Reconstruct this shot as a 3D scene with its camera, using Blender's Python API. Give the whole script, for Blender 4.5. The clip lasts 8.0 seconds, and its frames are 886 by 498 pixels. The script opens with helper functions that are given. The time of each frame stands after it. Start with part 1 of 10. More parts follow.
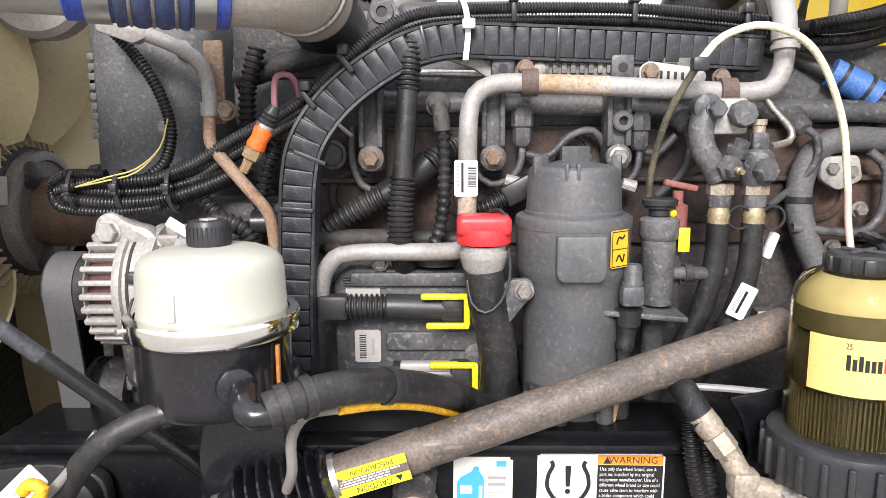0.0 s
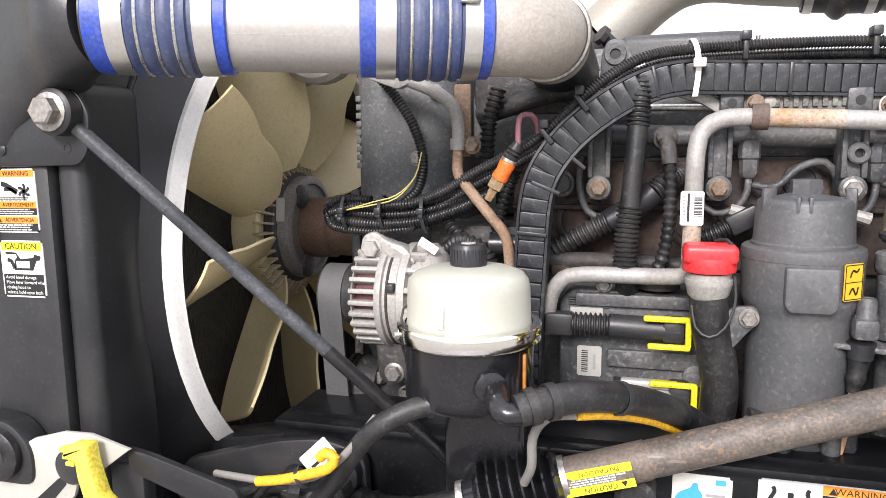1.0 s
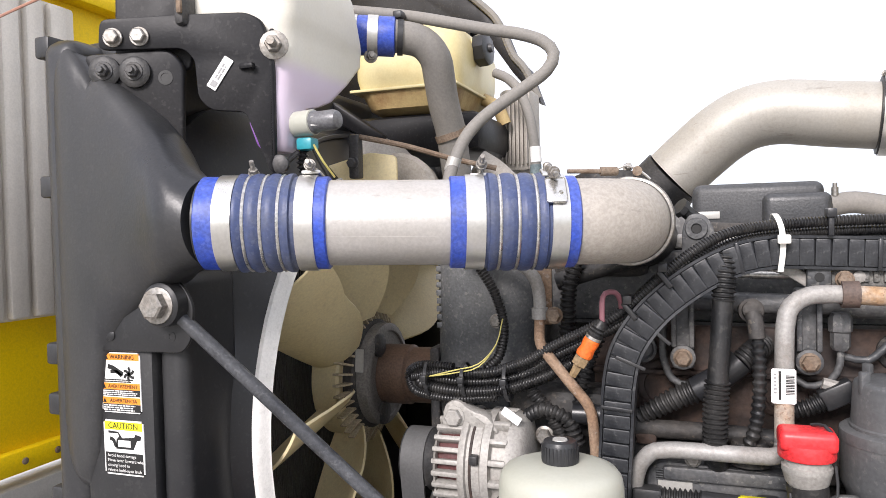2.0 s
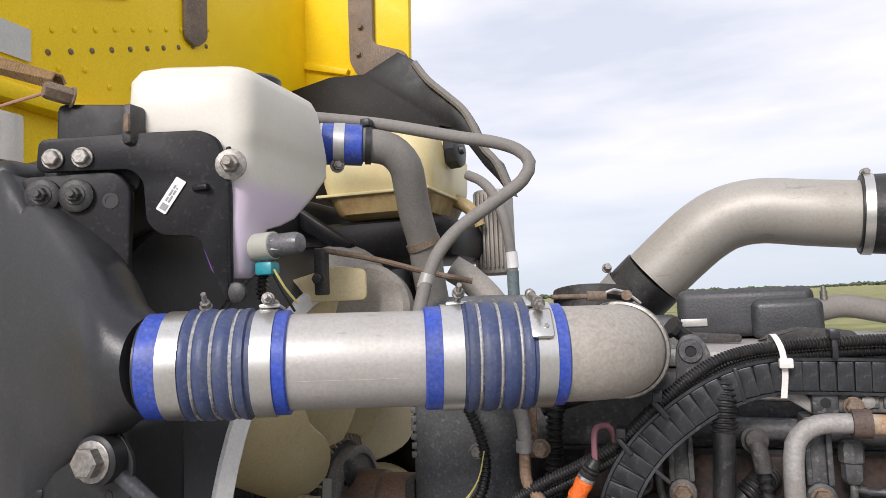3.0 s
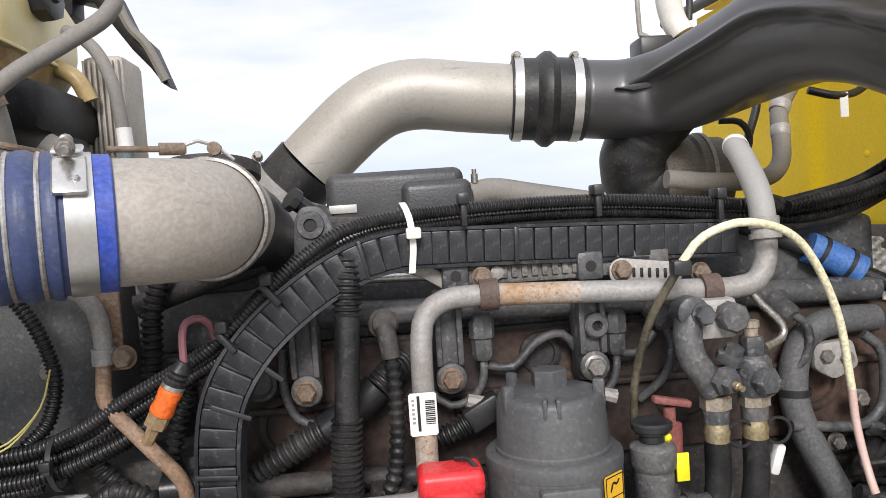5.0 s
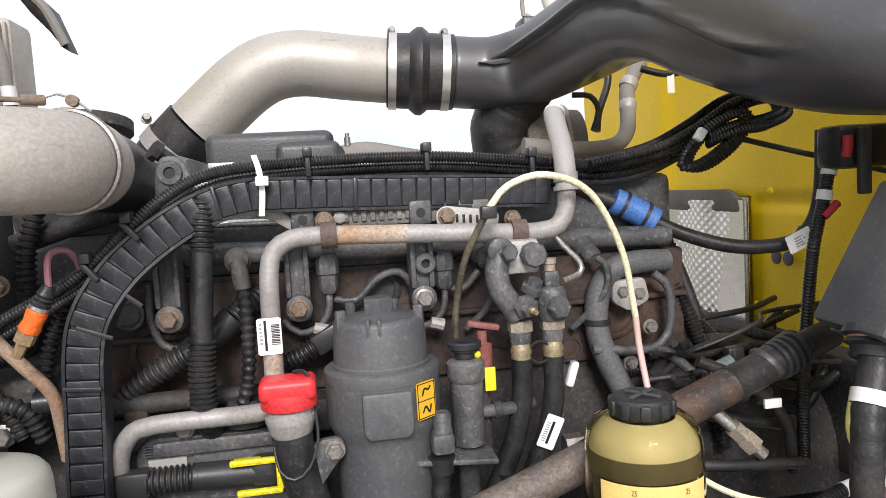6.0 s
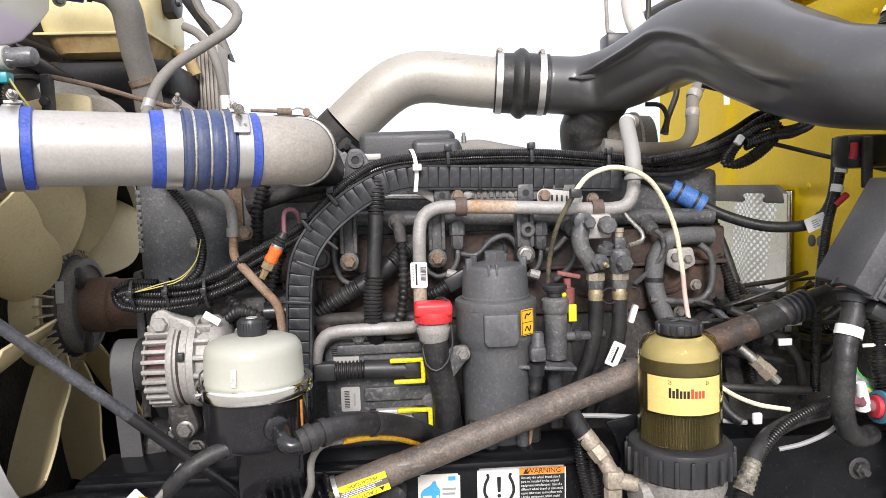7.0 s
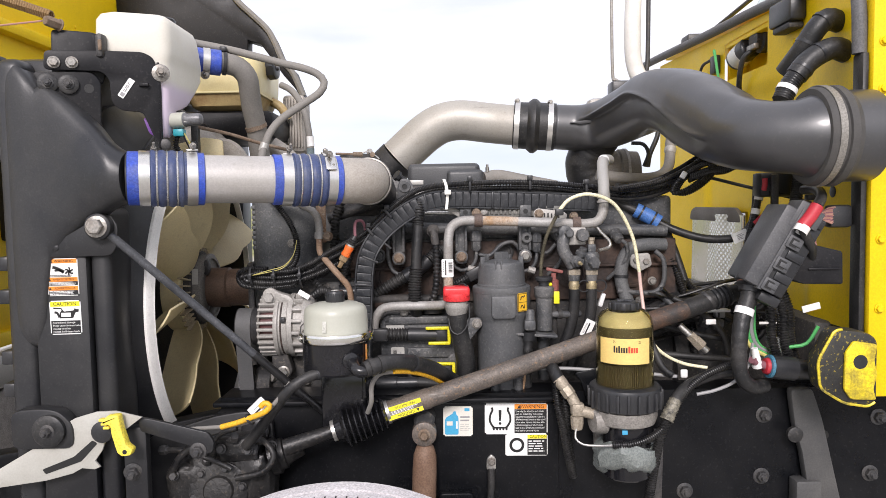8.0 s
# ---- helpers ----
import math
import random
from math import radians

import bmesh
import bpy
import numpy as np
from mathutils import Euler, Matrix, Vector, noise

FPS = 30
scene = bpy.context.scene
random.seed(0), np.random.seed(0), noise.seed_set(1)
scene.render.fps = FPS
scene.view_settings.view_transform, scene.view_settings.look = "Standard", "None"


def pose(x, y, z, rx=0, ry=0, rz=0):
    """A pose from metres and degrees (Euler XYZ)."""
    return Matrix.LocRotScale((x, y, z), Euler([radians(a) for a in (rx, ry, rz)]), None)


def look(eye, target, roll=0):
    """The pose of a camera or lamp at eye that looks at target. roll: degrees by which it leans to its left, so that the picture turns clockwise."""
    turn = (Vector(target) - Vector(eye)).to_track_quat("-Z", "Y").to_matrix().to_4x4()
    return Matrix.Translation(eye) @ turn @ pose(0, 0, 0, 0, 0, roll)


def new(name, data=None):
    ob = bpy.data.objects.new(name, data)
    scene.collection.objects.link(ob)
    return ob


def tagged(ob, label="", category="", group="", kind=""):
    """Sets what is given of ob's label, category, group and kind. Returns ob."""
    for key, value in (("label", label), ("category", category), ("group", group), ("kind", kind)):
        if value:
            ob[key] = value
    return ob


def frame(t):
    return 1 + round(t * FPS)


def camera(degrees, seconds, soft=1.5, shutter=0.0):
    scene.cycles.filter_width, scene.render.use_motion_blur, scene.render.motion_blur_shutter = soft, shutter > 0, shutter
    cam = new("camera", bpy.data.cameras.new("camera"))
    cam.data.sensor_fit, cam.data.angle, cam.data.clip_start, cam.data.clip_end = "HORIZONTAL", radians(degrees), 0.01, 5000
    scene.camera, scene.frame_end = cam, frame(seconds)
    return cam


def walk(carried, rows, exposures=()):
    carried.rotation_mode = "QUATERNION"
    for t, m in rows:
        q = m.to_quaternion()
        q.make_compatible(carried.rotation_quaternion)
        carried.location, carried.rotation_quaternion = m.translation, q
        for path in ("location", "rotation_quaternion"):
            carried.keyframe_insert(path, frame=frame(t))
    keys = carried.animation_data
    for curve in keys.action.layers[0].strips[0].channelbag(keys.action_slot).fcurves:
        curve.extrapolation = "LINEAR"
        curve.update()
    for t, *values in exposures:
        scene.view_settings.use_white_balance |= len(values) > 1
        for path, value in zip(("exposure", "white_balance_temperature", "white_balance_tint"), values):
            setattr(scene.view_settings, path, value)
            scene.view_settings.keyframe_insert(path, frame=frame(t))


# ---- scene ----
cam = camera(63.7, 8.0, soft=0.8)
PATH = [
    (0, (0.092, -0.021, 1.29), (0.056, 1.953, 0.969), -0.4),
    (0.5, (0.058, -0.074, 1.298), (-0.263, 1.877, 1.001), -0.3),
    (1, (0.046, -0.117, 1.316), (-0.496, 1.788, 1.035), -0.6),
    (1.5, (0.032, -0.136, 1.364), (-0.623, 1.743, 1.164), -1.0),
    (2, (0.011, -0.133, 1.447), (-0.676, 1.745, 1.387), -1.3),
    (2.2, (-0.002, -0.128, 1.48), (-0.673, 1.756, 1.489), -1.4),
    (2.75, (-0.017, -0.090, 1.518), (-0.650, 1.803, 1.660), -2.0),
    (3.3, (-0.013, -0.02, 1.496), (-0.557, 1.899, 1.637), -2.6),
    (3.5, (-0.012, 0.011, 1.481), (-0.5, 1.948, 1.583), -2.5),
    (4, (0.001, 0.073, 1.455), (-0.307, 2.049, 1.451), -2.6),
    (4.5, (0.026, 0.117, 1.448), (-0.047, 2.114, 1.379), -3.2),
    (5, (0.079, 0.134, 1.439), (0.238, 2.125, 1.344), -4.0),
    (5.2, (0.101, 0.128, 1.438), (0.348, 2.11, 1.332), -4.1),
    (5.75, (0.168, 0.052, 1.415), (0.515, 2.018, 1.265), -3.6),
    (6.3, (0.176, -0.093, 1.39), (0.461, 1.878, 1.202), -2.9),
    (6.5, (0.149, -0.155, 1.388), (0.382, 1.822, 1.193), -2.7),
    (7, (0.072, -0.372, 1.388), (0.195, 1.617, 1.212), -1.9),
    (7.5, (0.055, -0.607, 1.413), (0.091, 1.388, 1.269), -1.8),
    (8, (0.1, -0.892, 1.395), (0.094, 1.104, 1.267), -1.1),
]
walk(cam, [(t, look(eye, target, roll)) for t, eye, target, roll in PATH],
     [(0, 1.14, 6500, 17), (1, 1.12, 6500, 17), (2, 0.84, 6500, 17), (3.5, 0.12, 6500, 16), (4.5, 0.30, 6500, 15), (5.2, 0.46, 6500, 15), (6.5, 0.70, 6500, 16), (7.0, 0.78, 6500, 16), (7.5, 0.62, 6500, 17), (8, 0.48, 6500, 18)])

# world: bright overcast sky with a thin blue band low down
world = bpy.data.worlds.new("overcast_sky")
scene.world = world
world.use_nodes = True
wn, wl = world.node_tree.nodes, world.node_tree.links
wn.clear()
sky = wn.new("ShaderNodeTexSky")
sky.sky_type, sky.sun_disc = "NISHITA", False
sky.sun_elevation, sky.sun_rotation = radians(32), radians(186)
wcoord = wn.new("ShaderNodeTexCoord")
wmap = wn.new("ShaderNodeMapping")
wmap.inputs["Scale"].default_value = (1.0, 1.0, 4.5)
wnoise = wn.new("ShaderNodeTexNoise")
wnoise.inputs["Scale"].default_value, wnoise.inputs["Detail"].default_value = 2.4, 7.0
wramp = wn.new("ShaderNodeValToRGB")
wramp.color_ramp.elements[0].position, wramp.color_ramp.elements[1].position = 0.36, 0.60
wramp.color_ramp.elements[0].color, wramp.color_ramp.elements[1].color = (6.3, 6.9, 7.7, 1), (8.9, 9.0, 9.2, 1)
wsplit = wn.new("ShaderNodeSeparateXYZ")
wlow = wn.new("ShaderNodeMapRange")
wlow.inputs["From Min"].default_value, wlow.inputs["From Max"].default_value = 0.0, 0.22
wlow.inputs["To Min"].default_value, wlow.inputs["To Max"].default_value = 0.75, 0.0
whaze = wn.new("ShaderNodeMix")
whaze.data_type = "RGBA"
whaze.inputs["B"].default_value = (5.6, 6.6, 7.4, 1)
wmix = wn.new("ShaderNodeMix")
wmix.data_type = "RGBA"
wmix.inputs["Factor"].default_value = 0.93
wback = wn.new("ShaderNodeBackground")
wback.inputs["Strength"].default_value = 0.10
wout = wn.new("ShaderNodeOutputWorld")
wl.new(wcoord.outputs["Generated"], wmap.inputs["Vector"])
wl.new(wmap.outputs["Vector"], wnoise.inputs["Vector"])
wl.new(wnoise.outputs["Fac"], wramp.inputs["Fac"])
wl.new(wcoord.outputs["Generated"], wsplit.inputs["Vector"])
wl.new(wsplit.outputs["Z"], wlow.inputs["Value"])
wl.new(wlow.outputs["Result"], whaze.inputs["Factor"])
wl.new(wramp.outputs["Color"], whaze.inputs["A"])
wl.new(whaze.outputs["Result"], wmix.inputs["B"])
wl.new(sky.outputs["Color"], wmix.inputs["A"])
wl.new(wmix.outputs["Result"], wback.inputs["Color"])
wl.new(wback.outputs["Background"], wout.inputs["Surface"])

sun = new("sun", bpy.data.lights.new("sun", "SUN"))
sun.data.energy, sun.data.angle, sun.data.color = 2.3, radians(18), (1.0, 0.97, 0.92)
sun.matrix_world = look((-0.45, -3.5, 3.75), (0, 0.9, 1.0))


# ---- materials ----
def surf(name, col, rough=0.5, metal=0.0, stain=None, amount=0.4, size=9.0, speck=None, specks=0.0, grain=0.2, bump=0.2, fine=260.0, coat=0.0, spec=0.5):
    """A painted, cast or moulded surface: stains at hand size, grain and specks at millimetre size."""
    m = bpy.data.materials.new(name)
    m.use_nodes = True
    n, l = m.node_tree.nodes, m.node_tree.links
    b = n["Principled BSDF"]
    b.inputs["Metallic"].default_value = metal
    b.inputs["Coat Weight"].default_value = coat
    b.inputs["Specular IOR Level"].default_value = spec
    geo = n.new("ShaderNodeTexCoord")
    big = n.new("ShaderNodeTexNoise")
    big.inputs["Scale"].default_value, big.inputs["Detail"].default_value, big.inputs["Roughness"].default_value = size, 8.0, 0.65
    small = n.new("ShaderNodeTexNoise")
    small.inputs["Scale"].default_value, small.inputs["Detail"].default_value = fine, 4.0
    for t in (big, small):
        l.new(geo.outputs["Object"], t.inputs["Vector"])
    spread = n.new("ShaderNodeMapRange")
    spread.inputs["From Min"].default_value, spread.inputs["From Max"].default_value = 0.42, 0.68
    spread.inputs["To Max"].default_value = amount
    l.new(big.outputs["Fac"], spread.inputs["Value"])
    mix = n.new("ShaderNodeMix")
    mix.data_type = "RGBA"
    mix.inputs["A"].default_value = (*col, 1)
    mix.inputs["B"].default_value = (*(stain or [c * 0.6 for c in col]), 1)
    l.new(spread.outputs["Result"], mix.inputs["Factor"])
    shade = n.new("ShaderNodeMapRange")
    shade.inputs["From Min"].default_value, shade.inputs["From Max"].default_value = 0.36, 0.64
    shade.inputs["To Min"].default_value, shade.inputs["To Max"].default_value = 1 - grain, 1 + grain
    l.new(small.outputs["Fac"], shade.inputs["Value"])
    mul = n.new("ShaderNodeMix")
    mul.data_type, mul.blend_type = "RGBA", "MULTIPLY"
    mul.inputs["Factor"].default_value = 1.0
    l.new(mix.outputs["Result"], mul.inputs["A"])
    l.new(shade.outputs["Result"], mul.inputs["B"])
    last = mul.outputs["Result"]
    if specks:
        dots = n.new("ShaderNodeTexNoise")
        dots.inputs["Scale"].default_value, dots.inputs["Detail"].default_value = max(size * 7, 130.0), 5.0
        l.new(geo.outputs["Object"], dots.inputs["Vector"])
        cut = n.new("ShaderNodeMapRange")
        cut.inputs["From Min"].default_value, cut.inputs["From Max"].default_value = 0.605, 0.645
        cut.inputs["To Max"].default_value = specks
        l.new(dots.outputs["Fac"], cut.inputs["Value"])
        over = n.new("ShaderNodeMix")
        over.data_type = "RGBA"
        over.inputs["B"].default_value = (*speck, 1)
        l.new(cut.outputs["Result"], over.inputs["Factor"])
        l.new(last, over.inputs["A"])
        last = over.outputs["Result"]
    l.new(last, b.inputs["Base Color"])
    r = n.new("ShaderNodeMapRange")
    r.inputs["From Min"].default_value, r.inputs["From Max"].default_value = 0.3, 0.7
    r.inputs["To Min"].default_value, r.inputs["To Max"].default_value = max(0.03, rough - 0.12), min(1, rough + 0.15)
    l.new(big.outputs["Fac"], r.inputs["Value"])
    l.new(r.outputs["Result"], b.inputs["Roughness"])
    if bump:
        bp = n.new("ShaderNodeBump")
        bp.inputs["Strength"].default_value, bp.inputs["Distance"].default_value = min(1.0, bump * 1.4), 0.0018
        l.new(small.outputs["Fac"], bp.inputs["Height"])
        l.new(bp.outputs["Normal"], b.inputs["Normal"])
    return m


def plain(name, col, rough=0.5, metal=0.0):
    return surf(name, col, rough, metal, amount=0.15, grain=0.05, bump=0.03)


greasy = surf("greasy_black_casting", (0.011, 0.011, 0.012), 0.42, stain=(0.036, 0.033, 0.029), amount=0.6, size=16, speck=(0.12, 0.10, 0.08), specks=0.3, bump=0.5, fine=130)


def scratched(m, amount=0.5, col=(0.16, 0.14, 0.12)):
    """Adds short scuffs that run along the pipe."""
    n, l = m.node_tree.nodes, m.node_tree.links
    b = n["Principled BSDF"]
    base = b.inputs["Base Color"].links[0].from_socket
    co, mp, noise, cut, over = n.new("ShaderNodeTexCoord"), n.new("ShaderNodeMapping"), n.new("ShaderNodeTexNoise"), n.new("ShaderNodeMapRange"), n.new("ShaderNodeMix")
    mp.inputs["Rotation"].default_value = (0.2, 0.1, -0.32)
    mp.inputs["Scale"].default_value = (14, 60, 110)
    noise.inputs["Scale"].default_value, noise.inputs["Detail"].default_value = 1.0, 3.0
    cut.inputs["From Min"].default_value, cut.inputs["From Max"].default_value, cut.inputs["To Max"].default_value = 0.67, 0.71, amount
    over.data_type = "RGBA"
    over.inputs["B"].default_value = (*col, 1)
    l.new(co.outputs["Object"], mp.inputs["Vector"])
    l.new(mp.outputs["Vector"], noise.inputs["Vector"])
    l.new(noise.outputs["Fac"], cut.inputs["Value"])
    l.new(cut.outputs["Result"], over.inputs["Factor"])
    l.new(base, over.inputs["A"])
    l.new(over.outputs["Result"], b.inputs["Base Color"])
    return m


DUST = (0.23, 0.21, 0.18)
RUST = (0.16, 0.07, 0.03)
plastic_black = surf("black_plastic", (0.020, 0.021, 0.024), 0.36, stain=(0.050, 0.049, 0.047), amount=0.5, size=6, speck=(0.2, 0.19, 0.17), specks=0.03, grain=0.1, bump=0.08)
duct_plastic = surf("moulded_duct_plastic", (0.024, 0.0245, 0.0275), 0.40, stain=(0.056, 0.056, 0.057), amount=0.6, size=4, spec=1.0, coat=0.2, grain=0.05, bump=0.02, fine=400, speck=(0.13, 0.12, 0.11), specks=0.10)
panel_black = surf("black_painted_steel", (0.0115, 0.012, 0.0142), 0.40, stain=(0.031, 0.0305, 0.0295), amount=0.55, size=6, speck=(0.22, 0.21, 0.20), specks=0.03, grain=0.1, bump=0.05)
bracket_black = surf("satin_black_bracket", (0.009, 0.009, 0.011), 0.45, stain=(0.024, 0.023, 0.023), amount=0.6, size=7, speck=(0.16, 0.15, 0.14), specks=0.08, grain=0.15, bump=0.06, spec=0.25)
rail_black = surf("frame_rail_paint", (0.005, 0.0055, 0.007), 0.32, stain=(0.015, 0.015, 0.016), amount=0.6, size=5, speck=(0.05, 0.05, 0.05), specks=0.15, bump=0.05, grain=0.1, spec=0.22)
gloss_black = surf("gloss_black_enamel", (0.010, 0.010, 0.012), 0.16, stain=(0.03, 0.03, 0.03), amount=0.35, size=12, bump=0.02)
rubber = surf("rubber_hose", (0.012, 0.0125, 0.0135), 0.46, stain=(0.050, 0.047, 0.044), amount=0.7, size=14, speck=(0.15, 0.14, 0.125), specks=0.14, grain=0.22, bump=0.2)
rubber_dust = surf("dusty_grey_hose", (0.20, 0.19, 0.175), 0.72, stain=(0.29, 0.27, 0.24), amount=0.6, size=9, speck=(0.1, 0.09, 0.08), specks=0.2, grain=0.07, bump=0.08)
conduit_mat = surf("split_conduit", (0.010, 0.010, 0.011), 0.32, stain=(0.042, 0.040, 0.037), amount=0.6, size=18, speck=(0.14, 0.13, 0.115), specks=0.12, grain=0.2, bump=0.08)
trough_mat = surf("cable_trough_plastic", (0.014, 0.0155, 0.019), 0.42, stain=(0.046, 0.049, 0.053), amount=0.7, size=16, speck=(0.16, 0.16, 0.155), specks=0.22, grain=0.18, bump=0.10)
engine_grey = surf("engine_grey_paint", (0.060, 0.063, 0.067), 0.50, stain=(0.155, 0.150, 0.144), amount=0.75, size=13, speck=(0.27, 0.26, 0.24), specks=0.40, grain=0.20, bump=0.28, fine=190)
filter_grey = surf("dusty_grey_filter_paint", (0.078, 0.081, 0.085), 0.46, stain=(0.118, 0.117, 0.114), amount=0.6, size=9, speck=(0.22, 0.21, 0.20), specks=0.22, grain=0.10, bump=0.16, fine=190)
engine_dark = surf("grimy_dark_casting", (0.030, 0.030, 0.031), 0.62, stain=(0.085, 0.072, 0.060), amount=0.6, size=13, speck=(0.17, 0.145, 0.115), specks=0.38, grain=0.25, bump=0.4, fine=150)
rust_iron = surf("rusty_cast_iron", (0.040, 0.030, 0.027), 0.8, stain=(0.098, 0.058, 0.040), amount=0.85, size=9, speck=(0.05, 0.042, 0.038), specks=0.55, grain=0.25, bump=0.5, fine=120)
cast_alu = surf("dull_cast_aluminium", (0.40, 0.385, 0.36), 0.55, 0.2, stain=(0.30, 0.283, 0.258), amount=0.6, size=8, speck=(0.14, 0.125, 0.11), specks=0.22, grain=0.12, bump=0.22, fine=240)
pipe_alu = surf("weathered_aluminium_tube", (0.52, 0.50, 0.475), 0.40, 0.45, stain=(0.40, 0.375, 0.34), amount=0.5, size=7, speck=(0.17, 0.15, 0.13), specks=0.12, grain=0.06, bump=0.05)
elbow_alu = surf("dusty_aluminium_elbow", (0.40, 0.37, 0.33), 0.6, 0.2, stain=(0.33, 0.30, 0.26), amount=0.6, size=9, speck=(0.15, 0.125, 0.10), specks=0.22, grain=0.1, bump=0.15)
intake_alu = surf("oxidised_aluminium_intake", (0.42, 0.40, 0.36), 0.55, 0.3, stain=(0.34, 0.31, 0.26), amount=0.6, size=6, speck=(0.27, 0.24, 0.20), specks=0.3, grain=0.06, bump=0.05)
band_steel = surf("stainless_band", (0.66, 0.65, 0.62), 0.33, 0.9, stain=(0.52, 0.50, 0.47), amount=0.3, size=9, grain=0.04, bump=0.02)
bright_steel = surf("bright_steel", (0.62, 0.61, 0.58), 0.33, 0.85, stain=(0.35, 0.3, 0.25), amount=0.4, size=30, bump=0.05)
bolt_mat = surf("dull_bolt", (0.30, 0.29, 0.27), 0.45, 0.7, stain=(0.20, 0.15, 0.11), amount=0.5, size=30, bump=0.1)
bolt_dark = surf("black_bolt", (0.05, 0.05, 0.052), 0.45, 0.3, stain=(0.11, 0.10, 0.09), amount=0.5, size=30, bump=0.1)
bolt_rust = surf("rusty_bolt", (0.18, 0.125, 0.085), 0.7, 0.25, stain=(0.29, 0.24, 0.19), amount=0.7, size=45, speck=(0.12, 0.06, 0.03), specks=0.3, bump=0.3)
scratched(pipe_alu, 0.25)
scratched(intake_alu, 0.35)
scratched(elbow_alu, 0.25)
dusty_blue = surf("dirt_dulled_blue_silicone", (0.042, 0.062, 0.15), 0.48, stain=(0.100, 0.110, 0.140), amount=1.0, size=9, speck=(0.20, 0.21, 0.24), specks=0.15, grain=0.12, bump=0.15)
blue_hose = surf("blue_silicone", (0.030, 0.075, 0.44), 0.42, stain=(0.105, 0.125, 0.20), amount=0.7, size=11, speck=(0.22, 0.25, 0.34), specks=0.12, bump=0.1)
blue_tape = surf("blue_silicone_wrap", (0.045, 0.15, 0.44), 0.5, stain=(0.10, 0.20, 0.42), amount=0.7, size=30, bump=0.25)
vane_mat = surf("dusty_nylon_vane", (0.46, 0.38, 0.25), 0.6, stain=(0.30, 0.25, 0.18), amount=0.7, size=12)
fin_mat = surf("dull_radiator_fin", (0.10, 0.095, 0.088), 0.6, stain=(0.06, 0.055, 0.05), amount=0.6, size=9)
fan_mat = surf("tan_nylon_fan", (0.88, 0.77, 0.48), 0.40, stain=(0.72, 0.58, 0.32), amount=0.5, size=6, speck=(0.34, 0.24, 0.13), specks=0.15, grain=0.05, bump=0.03)
fan_nodes, fan_links = fan_mat.node_tree.nodes, fan_mat.node_tree.links
glow_through, blend = fan_nodes.new("ShaderNodeBsdfTranslucent"), fan_nodes.new("ShaderNodeMixShader")
fan_links.new(fan_nodes["Principled BSDF"].inputs["Base Color"].links[0].from_socket, glow_through.inputs["Color"])
blend.inputs["Fac"].default_value = 0.25
fan_links.new(fan_nodes["Principled BSDF"].outputs["BSDF"], blend.inputs[1])
fan_links.new(glow_through.outputs["BSDF"], blend.inputs[2])
fan_links.new(blend.outputs["Shader"], fan_nodes["Material Output"].inputs["Surface"])


def fluid_tank_material():
    """Milky tank wall, tinted from the fluid's level down."""
    m = surf("milky_tank_with_fluid", (0.68, 0.66, 0.585), 0.40, stain=(0.62, 0.575, 0.48), amount=0.5, size=5, grain=0.02, bump=0.02)
    n, l = m.node_tree.nodes, m.node_tree.links
    b = n["Principled BSDF"]
    wall = b.inputs["Base Color"].links[0].from_socket
    co, cut, level = n.new("ShaderNodeTexCoord"), n.new("ShaderNodeSeparateXYZ"), n.new("ShaderNodeMapRange")
    l.new(co.outputs["Object"], cut.inputs["Vector"])
    l.new(cut.outputs["Z"], level.inputs["Value"])
    level.interpolation_type = "SMOOTHSTEP"
    level.inputs["From Min"].default_value, level.inputs["From Max"].default_value = 1.682, 1.652
    level.inputs["To Max"].default_value = 0.8
    fluid, over = n.new("ShaderNodeMix"), n.new("ShaderNodeMix")
    fluid.data_type = over.data_type = "RGBA"
    fluid.inputs["A"].default_value, fluid.inputs["B"].default_value = (0.58, 0.55, 0.70, 1), (0.60, 0.44, 0.58, 1)
    l.new(n["Noise Texture"].outputs["Fac"], fluid.inputs["Factor"])
    l.new(level.outputs["Result"], over.inputs["Factor"])
    l.new(wall, over.inputs["A"])
    l.new(fluid.outputs["Result"], over.inputs["B"])
    l.new(over.outputs["Result"], b.inputs["Base Color"])
    return m


fluid_tank = fluid_tank_material()
purple = plain("violet_plastic", (0.17, 0.06, 0.30), 0.4)
cream_tank = surf("cream_reservoir", (0.43, 0.435, 0.375), 0.36, stain=(0.37, 0.372, 0.29), amount=0.4, size=7, speck=(0.36, 0.32, 0.24), specks=0.12, grain=0.02, bump=0.01)
surge_mat = surf("yellowed_surge_tank", (0.66, 0.58, 0.32), 0.40, stain=(0.52, 0.38, 0.15), amount=0.5, size=7, grain=0.03, bump=0.03)
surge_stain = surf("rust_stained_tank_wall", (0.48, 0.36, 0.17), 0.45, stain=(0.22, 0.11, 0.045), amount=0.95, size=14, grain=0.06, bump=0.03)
yellow_paint = surf("yellow_truck_paint", (0.87, 0.60, 0.003), 0.48, stain=(0.75, 0.50, 0.006), amount=0.45, size=4, speck=(0.36, 0.27, 0.05), specks=0.18, grain=0.06, bump=0.03, spec=0.28)
yellow_clip = surf("yellow_clip_plastic", (0.80, 0.70, 0.015), 0.4, stain=(0.6, 0.5, 0.03), amount=0.3, size=40, bump=0.03)
yellow_soft = surf("yellow_moulded_handle", (0.86, 0.70, 0.08), 0.45, stain=(0.7, 0.55, 0.08), amount=0.4, size=25, bump=0.05)
